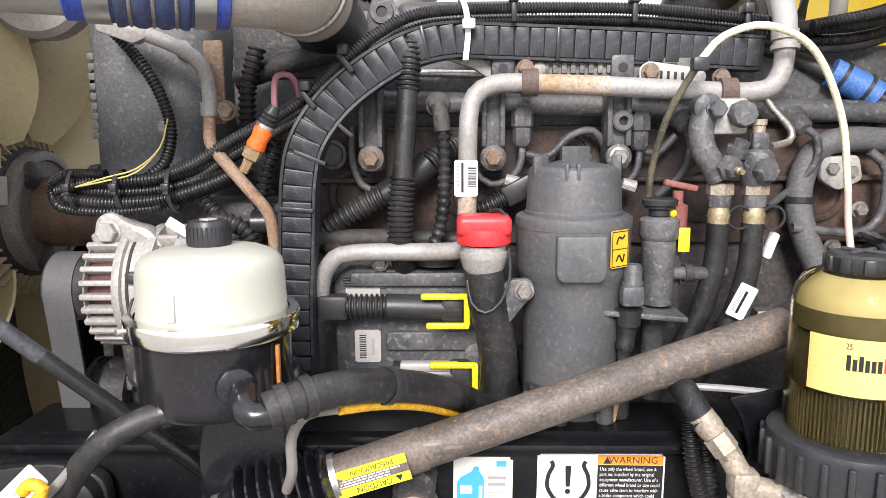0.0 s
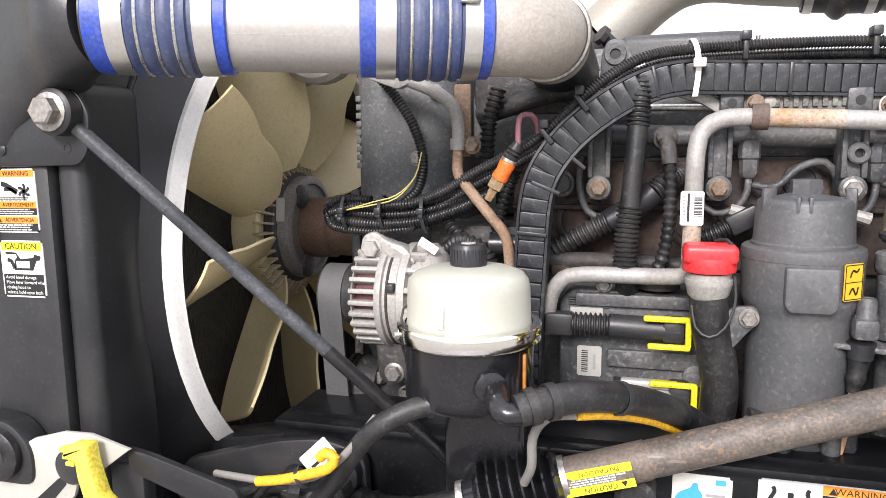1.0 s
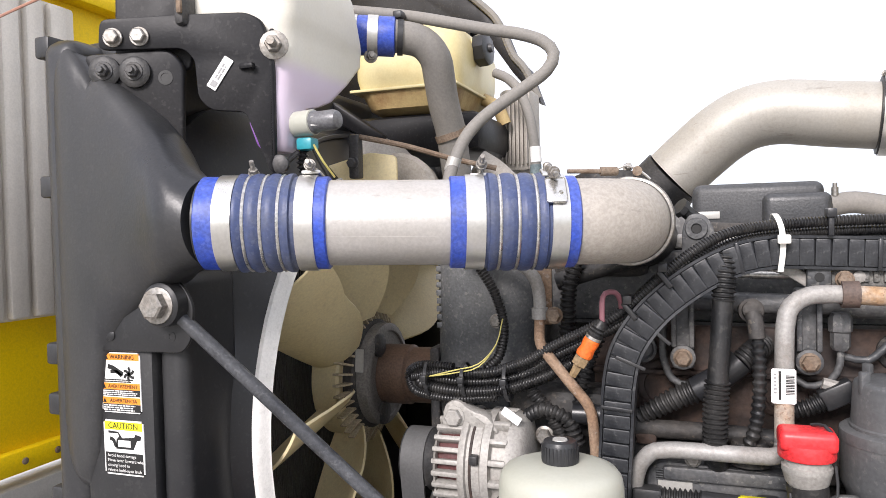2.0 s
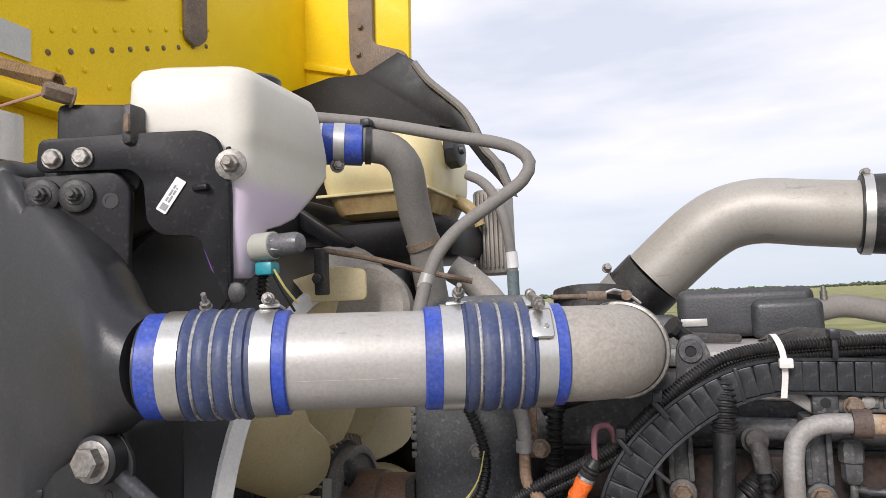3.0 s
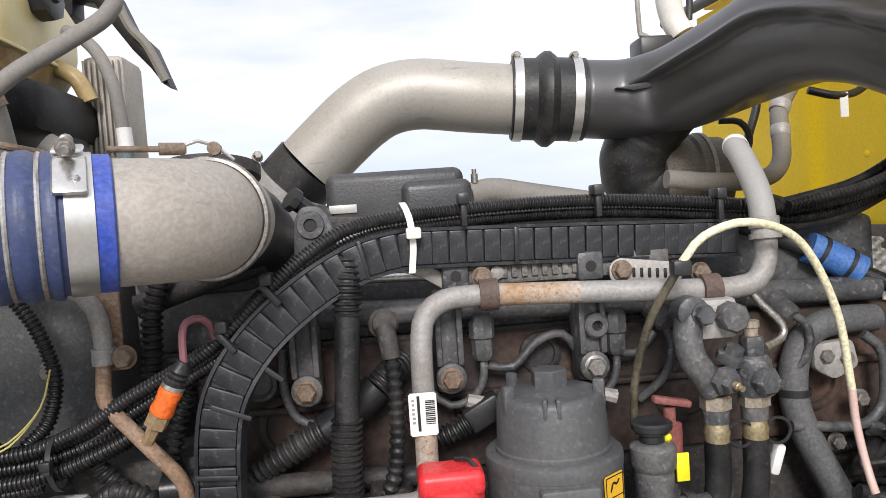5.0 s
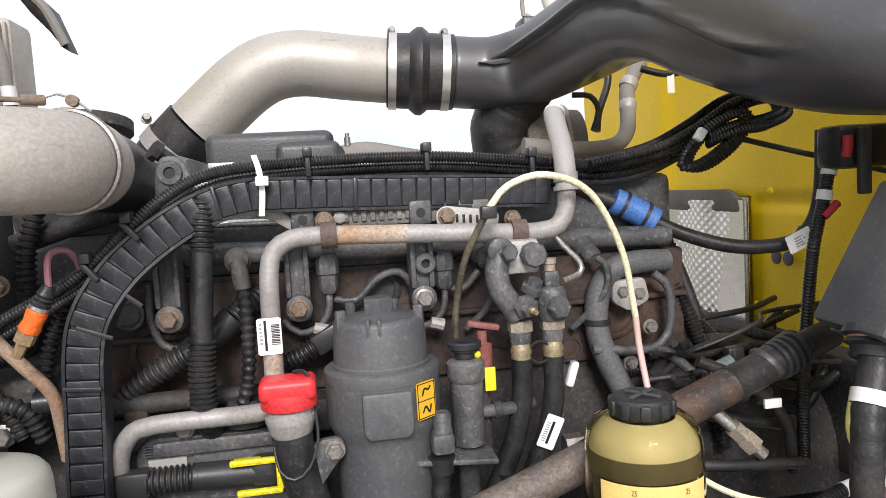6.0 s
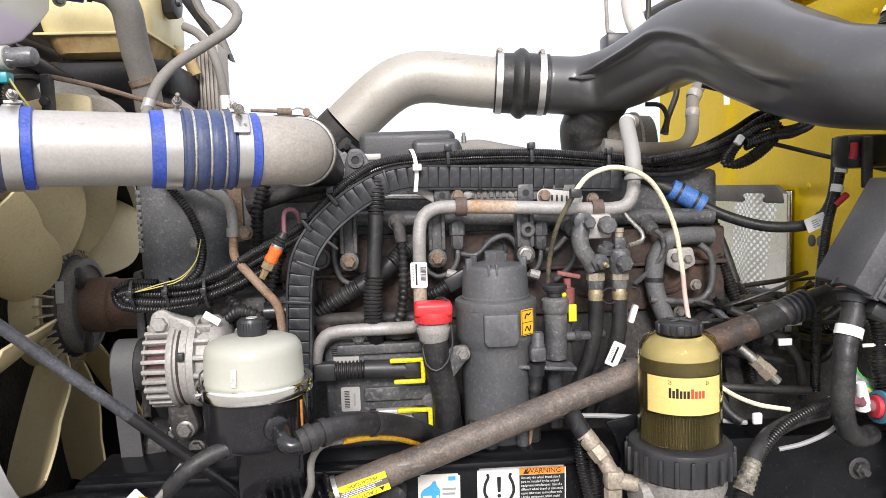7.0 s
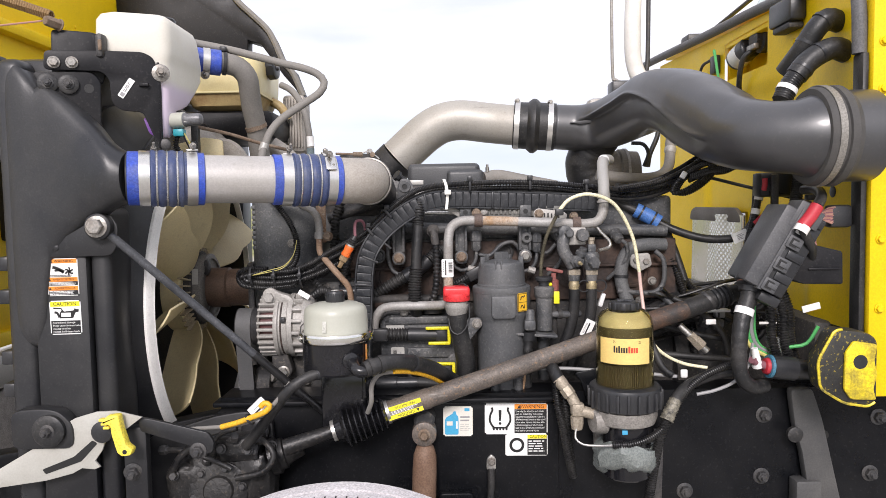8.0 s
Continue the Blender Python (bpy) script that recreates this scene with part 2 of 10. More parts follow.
yellow_sleeve = surf("amber_sleeve", (0.78, 0.42, 0.02), 0.5, stain=(0.5, 0.26, 0.02), amount=0.5, size=40, bump=0.1)
red_plastic = surf("red_cap_plastic", (0.74, 0.035, 0.040), 0.38, stain=(0.55, 0.05, 0.05), amount=0.4, size=20, bump=0.04)
red_dull = surf("oxide_red_handle", (0.22, 0.07, 0.06), 0.6, stain=(0.30, 0.13, 0.11), amount=0.5, size=30, bump=0.2)
orange_plastic = surf("orange_connector", (0.85, 0.15, 0.02), 0.4, stain=(0.7, 0.2, 0.06), amount=0.4, size=40, bump=0.05)
rust_pipe = surf("rust_brown_pipe", (0.33, 0.23, 0.16), 0.75, 0.1, stain=(0.22, 0.12, 0.065), amount=0.75, size=14, speck=(0.42, 0.40, 0.37), specks=0.4, bump=0.25)
grey_pipe = surf("grey_steel_pipe", (0.36, 0.35, 0.335), 0.6, 0.25, stain=(0.23, 0.21, 0.185), amount=0.65, size=15, speck=(0.15, 0.12, 0.10), specks=0.28, grain=0.12, bump=0.18)
rust_patch = surf("peeling_rust_pipe", (0.44, 0.38, 0.32), 0.7, 0.1, stain=(0.36, 0.21, 0.10), amount=0.85, size=26, speck=(0.16, 0.08, 0.04), specks=0.5, grain=0.15, bump=0.35)
shaft_mat = scratched(surf("rusty_steering_shaft", (0.150, 0.125, 0.105), 0.55, 0.15, stain=(0.048, 0.044, 0.042), amount=0.95, size=13, speck=(0.27, 0.165, 0.09), specks=0.6, grain=0.22, bump=0.25), 0.4, (0.30, 0.27, 0.24))
brass = surf("brass_fitting", (0.44, 0.36, 0.21), 0.45, 0.65, stain=(0.30, 0.27, 0.22), amount=0.5, size=40, bump=0.1)
zinc = surf("olive_zinc_fitting", (0.37, 0.32, 0.25), 0.52, 0.35, stain=(0.26, 0.22, 0.17), amount=0.5, size=40, bump=0.15)
pleat_mat = surf("dark_filter_paper", (0.030, 0.026, 0.015), 0.6, stain=(0.065, 0.055, 0.030), amount=0.6, size=18, bump=0.05)
label_yellow = plain("pale_yellow_label", (0.80, 0.575, 0.19), 0.4)
white_mat = plain("white_label", (0.82, 0.82, 0.80), 0.45)
ink_black = plain("black_print", (0.012, 0.012, 0.012), 0.5)
ink_red = plain("red_print", (0.62, 0.06, 0.03), 0.5)
ink_orange = plain("orange_print", (0.86, 0.28, 0.03), 0.45)
ink_yellow = plain("yellow_print", (0.88, 0.78, 0.02), 0.45)
ink_blue = plain("blue_print", (0.06, 0.38, 0.62), 0.45)
ink_grey = plain("grey_print", (0.32, 0.32, 0.32), 0.5)
ink_tan = plain("tan_print", (0.74, 0.71, 0.64), 0.5)
cream_hose = surf("cream_nylon_tube", (0.80, 0.76, 0.52), 0.35, stain=(0.66, 0.60, 0.40), amount=0.4, size=25, bump=0.03)
pink_hose = plain("pinkish_tube_end", (0.70, 0.50, 0.44), 0.4)
wire_yellow, wire_green, wire_pink = plain("yellow_wire", (0.62, 0.55, 0.18)), plain("green_wire", (0.08, 0.42, 0.12)), plain("dull_pink_wire", (0.24, 0.10, 0.12))
wire_red, wire_grey, wire_brown = plain("red_wire", (0.48, 0.03, 0.045)), plain("grey_wire", (0.28, 0.28, 0.28)), plain("salmon_wire", (0.42, 0.22, 0.17))
zip_white = plain("white_nylon_tie", (0.78, 0.77, 0.72), 0.4)
teal = plain("teal_plastic", (0.03, 0.30, 0.36), 0.4)
core_mat = surf("radiator_fins", (0.018, 0.018, 0.019), 0.6, stain=(0.05, 0.045, 0.04), amount=0.5, size=10, bump=0.1)
heat_shield_mat = surf("embossed_foil", (0.62, 0.61, 0.575), 0.24, 0.95, stain=(0.36, 0.34, 0.28), amount=0.55, size=7, speck=(0.2, 0.18, 0.14), specks=0.12, grain=0.06, bump=0.04)
shroud_rim = surf("chalky_shroud_rim", (0.80, 0.79, 0.76), 0.6, stain=(0.62, 0.60, 0.57), amount=0.6, size=8, speck=(0.32, 0.31, 0.29), specks=0.2, grain=0.05, bump=0.1)
lever_white = surf("dirty_white_lever", (0.43, 0.425, 0.385), 0.5, stain=(0.33, 0.31, 0.27), amount=0.7, size=9, grain=0.04, bump=0.03)
tyre_mat = surf("dusty_tyre_rubber", (0.50, 0.48, 0.49), 0.85, stain=(0.64, 0.62, 0.63), amount=0.7, size=12, bump=0.4)
tag_silver = plain("silver_decal", (0.50, 0.49, 0.46), 0.4, 0.3)
grille_grey = surf("grey_ribbed_insulation", (0.62, 0.585, 0.53), 0.7, stain=(0.50, 0.465, 0.42), amount=0.5, grain=0.05, size=6, bump=0.1)
mesh_grey = surf("woven_grey_mesh", (0.33, 0.31, 0.29), 0.7, stain=(0.18, 0.17, 0.16), amount=0.6, size=40, bump=0.4)
ceramic = surf("clear_drain_bowl", (0.30, 0.33, 0.315), 0.16, stain=(0.20, 0.225, 0.21), amount=0.7, size=22, bump=0.12)
ceramic.node_tree.nodes["Principled BSDF"].inputs["Transmission Weight"].default_value = 0.35


# ---- building blocks ----
def B():
    return bmesh.new()


def finish(name, bm, material, sharp=38.0):
    bm.normal_update()
    for e in bm.edges:
        e.smooth = not (len(e.link_faces) == 2 and e.calc_face_angle(0.0) > radians(sharp))
    for f in bm.faces:
        f.smooth = True
    me = bpy.data.meshes.new(name)
    bm.to_mesh(me)
    bm.free()
    me.materials.append(material)
    return me


def thing(name, at, label, category, group="", kind=""):
    ob = new(name)
    ob.empty_display_size = 0.02
    ob.location = at
    return tagged(ob, label, category, group, kind)


def solid(name, bm, material, label, category, group="", kind=""):
    return tagged(new(name, finish(name, bm, material)), label, category, group, kind)


def under(ob, parent):
    ob.parent = parent
    if parent.type == "EMPTY":
        ob.matrix_parent_inverse = Matrix.Translation(-Vector(parent.location))
    return ob


def part(name, bm, material, parent, label=""):
    ob = under(new(name, finish(name, bm, material)), parent)
    return tagged(ob, label)


def piece(name, me, parent, m):
    ob = under(new(name, me), parent)
    ob.matrix_basis = m
    return ob


def spline(pts, step=0.008):
    """Points along a smooth curve through pts."""
    p = [Vector(q) for q in pts]
    if len(p) == 2:
        n = max(1, int((p[1] - p[0]).length / step))
        return [p[0].lerp(p[1], i / n) for i in range(n + 1)]
    p = [2 * p[0] - p[1]] + p + [2 * p[-1] - p[-2]]
    out = []
    for a, b, c, d in zip(p, p[1:], p[2:], p[3:]):
        n = max(2, int((c - b).length / step))
        for i in range(n):
            t = i / n
            out.append(0.5 * (2 * b + (c - a) * t + (2 * a - 5 * b + 4 * c - d) * t * t + (3 * b - a - 3 * c + d) * t ** 3))
    return out + [p[-2]]


def frames(path):
    """A frame that does not twist at each point of a path: tangent, side, up."""
    out, side = [], None
    for i, q in enumerate(path):
        t = (path[min(i + 1, len(path) - 1)] - path[max(i - 1, 0)]).normalized()
        if side is None:
            side = t.cross(Vector((0, 0, 1)) if abs(t.z) < 0.9 else Vector((0, 1, 0))).normalized()
        side = (side - t * side.dot(t)).normalized()
        out.append((q, t, side, side.cross(t).normalized()))
    return out


def skin(bm, rings, cap=True):
    vs = [[bm.verts.new(q) for q in ring] for ring in rings]
    for a, b in zip(vs, vs[1:]):
        n = len(a)
        for i in range(n):
            bm.faces.new((a[i], a[(i + 1) % n], b[(i + 1) % n], b[i]))
    if cap:
        bm.faces.new(list(reversed(vs[0])))
        bm.faces.new(vs[-1])
    return vs


def tube(bm, pts, r, seg=12, step=0.01, wave=0.0, period=0.004, straight=False):
    """A hose or pipe along pts. r: one radius or one at each end point. wave: depth of corrugation."""
    path = [Vector(q) for q in pts] if straight else spline(pts, period / 4 if wave else step)
    n, rings = len(path), []
    for i, (q, t, s, u) in enumerate(frames(path)):
        k = i / max(1, n - 1)
        rad = r if not isinstance(r, (tuple, list)) else r[0] + (r[-1] - r[0]) * k if len(r) == 2 else r[i]
        if wave:
            rad += wave * (0.5, 0.35, -0.5, -0.5)[i % 4]
        rings.append([q + rad * (math.cos(a) * s + math.sin(a) * u) for a in (2 * math.pi * j / seg for j in range(seg))])
    skin(bm, rings)
    return bm


def axes(axis):
    z = Vector(axis).normalized()
    x = z.cross(Vector((0, 0, 1)) if abs(z.z) < 0.9 else Vector((1, 0, 0))).normalized()
    return x, z.cross(x), z


def lathe(bm, at, axis, prof, seg=24, cap=True):
    """Turned shape: prof is (height along axis, radius)."""
    x, y, z = axes(axis)
    at = Vector(at)
    skin(bm, [[at + z * h + max(r, 1e-4) * (math.cos(a) * x + math.sin(a) * y) for a in (2 * math.pi * j / seg for j in range(seg))] for h, r in prof], cap)
    return bm


def box(bm, lo, hi, bevel=0.004, m=None, seg=2):
    """A box between two corners, with rounded edges, moved by m."""
    lo, hi = Vector(lo), Vector(hi)
    made = bmesh.ops.create_cube(bm, size=1.0, matrix=Matrix.LocRotScale((lo + hi) / 2, None, hi - lo))["verts"]
    if bevel:
        es = list({e for v in made for e in v.link_edges})
        made = bmesh.ops.bevel(bm, geom=es, offset=bevel, segments=seg, affect="EDGES", profile=0.5)["verts"]
    if m is not None:
        bmesh.ops.transform(bm, matrix=m, verts=list({v for v in made}))
    return bm


def prism(bm, poly, lo, hi, axis="y", bevel=0.003, m=None):
    """A flat plate of outline poly (pairs) from lo to hi along axis."""
    def put(a, b, c):
        return {"y": (a, c, b), "x": (c, a, b), "z": (a, b, c)}[axis]

    one = [bm.verts.new(put(a, b, lo)) for a, b in poly]
    two = [bm.verts.new(put(a, b, hi)) for a, b in poly]
    n = len(poly)
    fs = [bm.faces.new(one), bm.faces.new(list(reversed(two)))]
    for i in range(n):
        fs.append(bm.faces.new((one[i], two[i], two[(i + 1) % n], one[(i + 1) % n])))
    bmesh.ops.recalc_face_normals(bm, faces=fs)
    vs = one + two
    if bevel:
        es = list({e for f in fs[:2] for e in f.edges})
        vs = bmesh.ops.bevel(bm, geom=es, offset=bevel, segments=2, affect="EDGES", profile=0.5)["verts"]
        vs = list({v for v in vs} | {v for v in one + two if v.is_valid})
    if m is not None:
        bmesh.ops.transform(bm, matrix=m, verts=[v for v in vs if v.is_valid])
    return bm


def rounded(poly, r=0.01, n=4):
    """An outline with its corners rounded."""
    out, k = [], len(poly)
    for i in range(k):
        a, b, c = Vector(poly[i - 1]), Vector(poly[i]), Vector(poly[(i + 1) % k])
        q = min(r, (a - b).length * 0.45, (c - b).length * 0.45)
        p0, p1 = b + (a - b).normalized() * q, b + (c - b).normalized() * q
        for j in range(n + 1):
            t = j / n
            out.append(tuple((1 - t) ** 2 * p0 + 2 * t * (1 - t) * b + t * t * p1))
    return out


def bolt(bm, at, axis, r=0.008, h=0.008, washer=1.5, stub=0.0):
    """A hexagon head on a washer, with a threaded end if stub."""
    lathe(bm, at, axis, ((0, r * washer), (0.002, r * washer), (0.0025, r * washer * 0.95)), 16)
    lathe(bm, Vector(at) + Vector(axis).normalized() * 0.0025, axis, ((0, r), (h * 0.85, r), (h, r * 0.85)), 6)
    if stub:
        prof = []
        for i in range(int(stub / 0.0018)):
            prof += [(i * 0.0018, r * 0.52), (i * 0.0018 + 0.0009, r * 0.46)]
        lathe(bm, Vector(at) + Vector(axis).normalized() * (h + 0.0025), axis, prof, 10)
    return bm


def band(bm, at, axis, r, w, t=0.0015, seg=32):
    """A clamp band round a pipe."""
    lathe(bm, Vector(at) - Vector(axis).normalized() * w / 2, axis, ((0, r), (0, r + t), (w, r + t), (w, r)), seg, False)
    return bm


def along(pts, s, step=0.004):
    """The place and the direction at the share s of a path."""
    f = frames(spline(pts, step))
    q, t, side, up = f[min(len(f) - 1, int(s * (len(f) - 1)))]
    return q, t


def letters(text, size, material, m, parent, name="lettering", align="LEFT"):
    """Raised print in the built-in font, laid in the plane of m."""
    cu = bpy.data.curves.new(name, "FONT")
    cu.body, cu.size, cu.align_x, cu.align_y, cu.resolution_u = text, size, align, "CENTER", 2
    tmp = bpy.data.objects.new(name, cu)
    me = bpy.data.meshes.new_from_object(tmp)
    bpy.data.objects.remove(tmp)
    me.transform(m)
    me.materials.append(material)
    return under(new(name, me), parent)


class Sheet:
    """A flat label at a place, with u to the right, v up and n out of it; coordinates in metres from its lower left corner."""

    def __init__(self, name, at, u, n, w, h, label, category="label", material=None, parent=None, t=0.0008):
        self.n = Vector(n).normalized()
        self.u = (Vector(u) - self.n * self.n.dot(Vector(u))).normalized()
        self.v = self.n.cross(self.u)
        self.m = Matrix.Translation(at) @ Matrix((self.u, self.v, self.n)).transposed().to_4x4()
        bm = box(B(), (0, 0, -0.0005), (w, h, t), 0)
        es = [e for e in bm.edges if abs((e.verts[0].co - e.verts[1].co).z) > t / 2]
        bmesh.ops.bevel(bm, geom=es, offset=min(w, h) * 0.05, segments=3, affect="EDGES")
        bmesh.ops.transform(bm, matrix=self.m, verts=bm.verts)
        self.t = t
        if parent is None:
            self.ob = solid(name, bm, material or white_mat, label, category)
        else:
            self.ob = part(name, bm, material or white_mat, parent, label)

    def bar(self, x0, y0, x1, y1, material, name="print", lift=0.0004):
        bm = box(B(), (x0, y0, self.t - 0.0002), (x1, y1, self.t + lift), 0)
        bmesh.ops.transform(bm, matrix=self.m, verts=bm.verts)
        return part(name, bm, material, self.ob)

    def lines(self, x0, x1, y0, y1, count, material, fill=0.5, ragged=0.25, name="text_line", lift=0.0007):
        rng, step = random.Random(count * 7 + int(1e4 * abs(x0 + y1))), (y1 - y0) / count
        bm = B()
        for i in range(count):
            x, y = x0, y1 - (i + 0.5) * step
            end = x1 - (x1 - x0) * ragged * rng.random()
            while x < end:
                w = step * (1.0 + 2.2 * rng.random())
                box(bm, (x, y - step * fill / 2, self.t), (min(x + w, end), y + step * fill / 2, self.t + lift), 0)
                x += w + step * 0.45
        bmesh.ops.transform(bm, matrix=self.m, verts=bm.verts)
        return part(name, bm, material, self.ob)

    def text(self, body, x, y, size, material, align="LEFT", squash=1.0):
        m = self.m @ Matrix.Translation((x, y, self.t + 0.0009)) @ Matrix.Diagonal((squash, 1, 1, 1))
        return letters(body, size, material, m, self.ob, "lettering", align)

    def outline(self, poly, material, name="pictogram", lift=0.0006):
        bm = prism(B(), poly, self.t, self.t + lift, "z", 0)
        bmesh.ops.transform(bm, matrix=self.m, verts=bm.verts)
        return part(name, bm, material, self.ob)

    def stroke(self, pts, r, material, name="pictogram"):
        path = spline([(x, y, 0) for x, y in pts], 0.002)
        bm = B()
        left, right = [], []
        for q, t, s, u in frames(path):
            w = Vector((-t.y, t.x, 0)) * r
            left.append(bm.verts.new((q + w) + Vector((0, 0, self.t + 0.0006))))
            right.append(bm.verts.new((q - w) + Vector((0, 0, self.t + 0.0006))))
        for i in range(len(path) - 1):
            bm.faces.new((right[i], right[i + 1], left[i + 1], left[i]))
        bmesh.ops.transform(bm, matrix=self.m, verts=bm.verts)
        return part(name, bm, material, self.ob)


# ---- ground and distance ----
def ground_material():
    m = bpy.data.materials.new("gravel_yard_and_field")
    m.use_nodes = True
    n, l = m.node_tree.nodes, m.node_tree.links
    b = n["Principled BSDF"]
    b.inputs["Roughness"].default_value = 0.95
    co = n.new("ShaderNodeTexCoord")
    far = n.new("ShaderNodeVectorMath")
    far.operation = "LENGTH"
    l.new(co.outputs["Object"], far.inputs[0])
    wob = n.new("ShaderNodeTexNoise")
    wob.inputs["Scale"].default_value, wob.inputs["Detail"].default_value = 0.12, 6.0
    l.new(co.outputs["Object"], wob.inputs["Vector"])
    add = n.new("ShaderNodeMath")
    add.operation = "MULTIPLY_ADD"
    add.inputs[1].default_value = 14.0
    l.new(wob.outputs["Fac"], add.inputs[0])
    l.new(far.outputs["Value"], add.inputs[2])
    edge = n.new("ShaderNodeMapRange")
    edge.inputs["From Min"].default_value, edge.inputs["From Max"].default_value = 24.0, 27.0
    l.new(add.outputs["Value"], edge.inputs["Value"])
    stones = n.new("ShaderNodeTexVoronoi")
    stones.inputs["Scale"].default_value = 45.0
    l.new(co.outputs["Object"], stones.inputs["Vector"])
    gravel = n.new("ShaderNodeValToRGB")
    gravel.color_ramp.elements[0].color, gravel.color_ramp.elements[1].color = (0.50, 0.48, 0.44, 1), (0.34, 0.32, 0.29, 1)
    l.new(stones.outputs["Distance"], gravel.inputs["Fac"])
    tuft = n.new("ShaderNodeTexNoise")
    tuft.inputs["Scale"].default_value, tuft.inputs["Detail"].default_value = 0.35, 10.0
    l.new(co.outputs["Object"], tuft.inputs["Vector"])
    grass = n.new("ShaderNodeValToRGB")
    grass.color_ramp.elements[0].color, grass.color_ramp.elements[1].color = (0.16, 0.19, 0.05, 1), (0.36, 0.33, 0.15, 1)
    grass.color_ramp.elements[0].position, grass.color_ramp.elements[1].position = 0.35, 0.65
    l.new(tuft.outputs["Fac"], grass.inputs["Fac"])
    mix = n.new("ShaderNodeMix")
    mix.data_type = "RGBA"
    l.new(edge.outputs["Result"], mix.inputs["Factor"])
    l.new(gravel.outputs["Color"], mix.inputs["A"])
    l.new(grass.outputs["Color"], mix.inputs["B"])
    l.new(mix.outputs["Result"], b.inputs["Base Color"])
    bp = n.new("ShaderNodeBump")
    bp.inputs["Distance"].default_value = 0.02
    l.new(stones.outputs["Distance"], bp.inputs["Height"])
    l.new(bp.outputs["Normal"], b.inputs["Normal"])
    return m


bm = B()
rows_y = [-2500, -200, -20, -4, 0, 4, 20, 200, 2500]
grid = [[bm.verts.new((x, y, 0)) for x in rows_y] for y in rows_y]
for r0, r1 in zip(grid, grid[1:]):
    for i in range(len(rows_y) - 1):
        bm.faces.new((r0[i], r0[i + 1], r1[i + 1], r1[i]))
solid("ground", bm, ground_material(), "pale gravel yard running into a dry grass field", "ground", kind="structure")

# tree belt on the horizon
rng = random.Random(4)
bm = B()
for i in range(560):
    x = -1100 + 2200 * i / 560 + rng.uniform(-2, 2)
    h = 3.2 + 3.2 * noise.noise(Vector((x * 0.012, 3, 0))) + rng.uniform(-0.7, 1.4)
    for k in range(3):
        made = bmesh.ops.create_icosphere(bm, subdivisions=1, radius=1.0, matrix=Matrix.LocRotScale((x + rng.uniform(-3, 3), 760 + rng.uniform(-9, 9), h * rng.uniform(0.3, 0.62)), None, (rng.uniform(1.6, 3.6), 2.5, h * rng.uniform(0.34, 0.5))))
        for v in made["verts"]:
            v.co += Vector((rng.uniform(-0.5, 0.5), 0, rng.uniform(-0.5, 0.5)))
tree_mat = surf("far_foliage", (0.075, 0.10, 0.05), 0.9, stain=(0.12, 0.13, 0.09), amount=0.6, size=0.05, fine=0.6, grain=0.3)
solid("tree_belt", bm, tree_mat, "dark green belt of distant trees beyond the field", "trees", kind="stuff")
mast = thing("radio_mast", (230, 330, 0), "thin grey lattice mast far across the field", "mast")
for k in range(3):
    ang = 2 * math.pi * k / 3
    part("leg", tube(B(), ((230 + 0.5 * math.cos(ang), 330 + 0.5 * math.sin(ang), 0), (230, 330, 7.6)), 0.09, 6, 2.0), engine_grey, mast)
for k in range(5):
    part("cross_arm", box(B(), (229.3, 329.95, 3.6 + k * 0.8), (230.7, 330.05, 3.72 + k * 0.8), 0), engine_grey, mast)

# ---- truck frame ----
rail = thing("frame_rail", (0.3, 0.79, 0.62), "glossy black steel frame rail below the engine", "frame rail")
prof = [(0.770, 0.945), (0.860, 0.945), (0.860, 0.930), (0.785, 0.930), (0.785, 0.660), (0.860, 0.660), (0.860, 0.645), (0.770, 0.645)]
part("web", prism(B(), prof, -0.44, 2.2, "x", 0.004), rail_black, rail)
part("front_extension", prism(B(), rounded([(-1.05, 0.62), (-0.40, 0.62), (-0.40, 0.900), (-0.46, 0.900), (-0.72, 0.850), (-1.05, 0.80)], 0.02), 0.790, 0.85, "y", 0.004), rail_black, rail)
part("splice_plate", prism(B(), rounded([(-0.455, 0.66), (0.36, 0.66), (0.36, 0.915), (0.33, 0.930), (-0.43, 0.930), (-0.455, 0.90)], 0.015), 0.763, 0.7695, "y", 0.003), rail_black, rail)
part("top_lip", box(B(), (-0.45, 0.742, 0.928), (0.355, 0.80, 0.9405), 0.005), rail_black, rail)
far_rail = thing("frame_rail", (0.3, 1.62, 0.62), "far black steel frame rail under the engine", "frame rail")
part("web", prism(B(), [(2.42 - y, z) for y, z in prof], -1.0, 2.2, "x", 0.004), rail_black, far_rail)
part("splice_plate", box(B(), (-0.45, 1.6505, 0.67), (0.36, 1.658, 0.92), 0.003), rail_black, far_rail)
for x, z in ((0.847, 0.881), (0.842, 0.733), (0.66, 0.70), (1.118, 0.871), (1.10, 0.735)):
    b0 = thing("frame_bolt", (x, 0.77, z), "black hex bolt through the frame rail", "bolt", "frame rail bolts")
    part("head", bolt(B(), (x, 0.770, z), (0, -1, 0), 0.013, 0.012, 1.5, 0.012), bolt_dark, b0)
solid("cross_member", box(B(), (-0.98, 0.785, 0.62), (-0.84, 1.62, 0.74), 0.01), rail_black, "black front cross member joining the frame rails", "cross member")

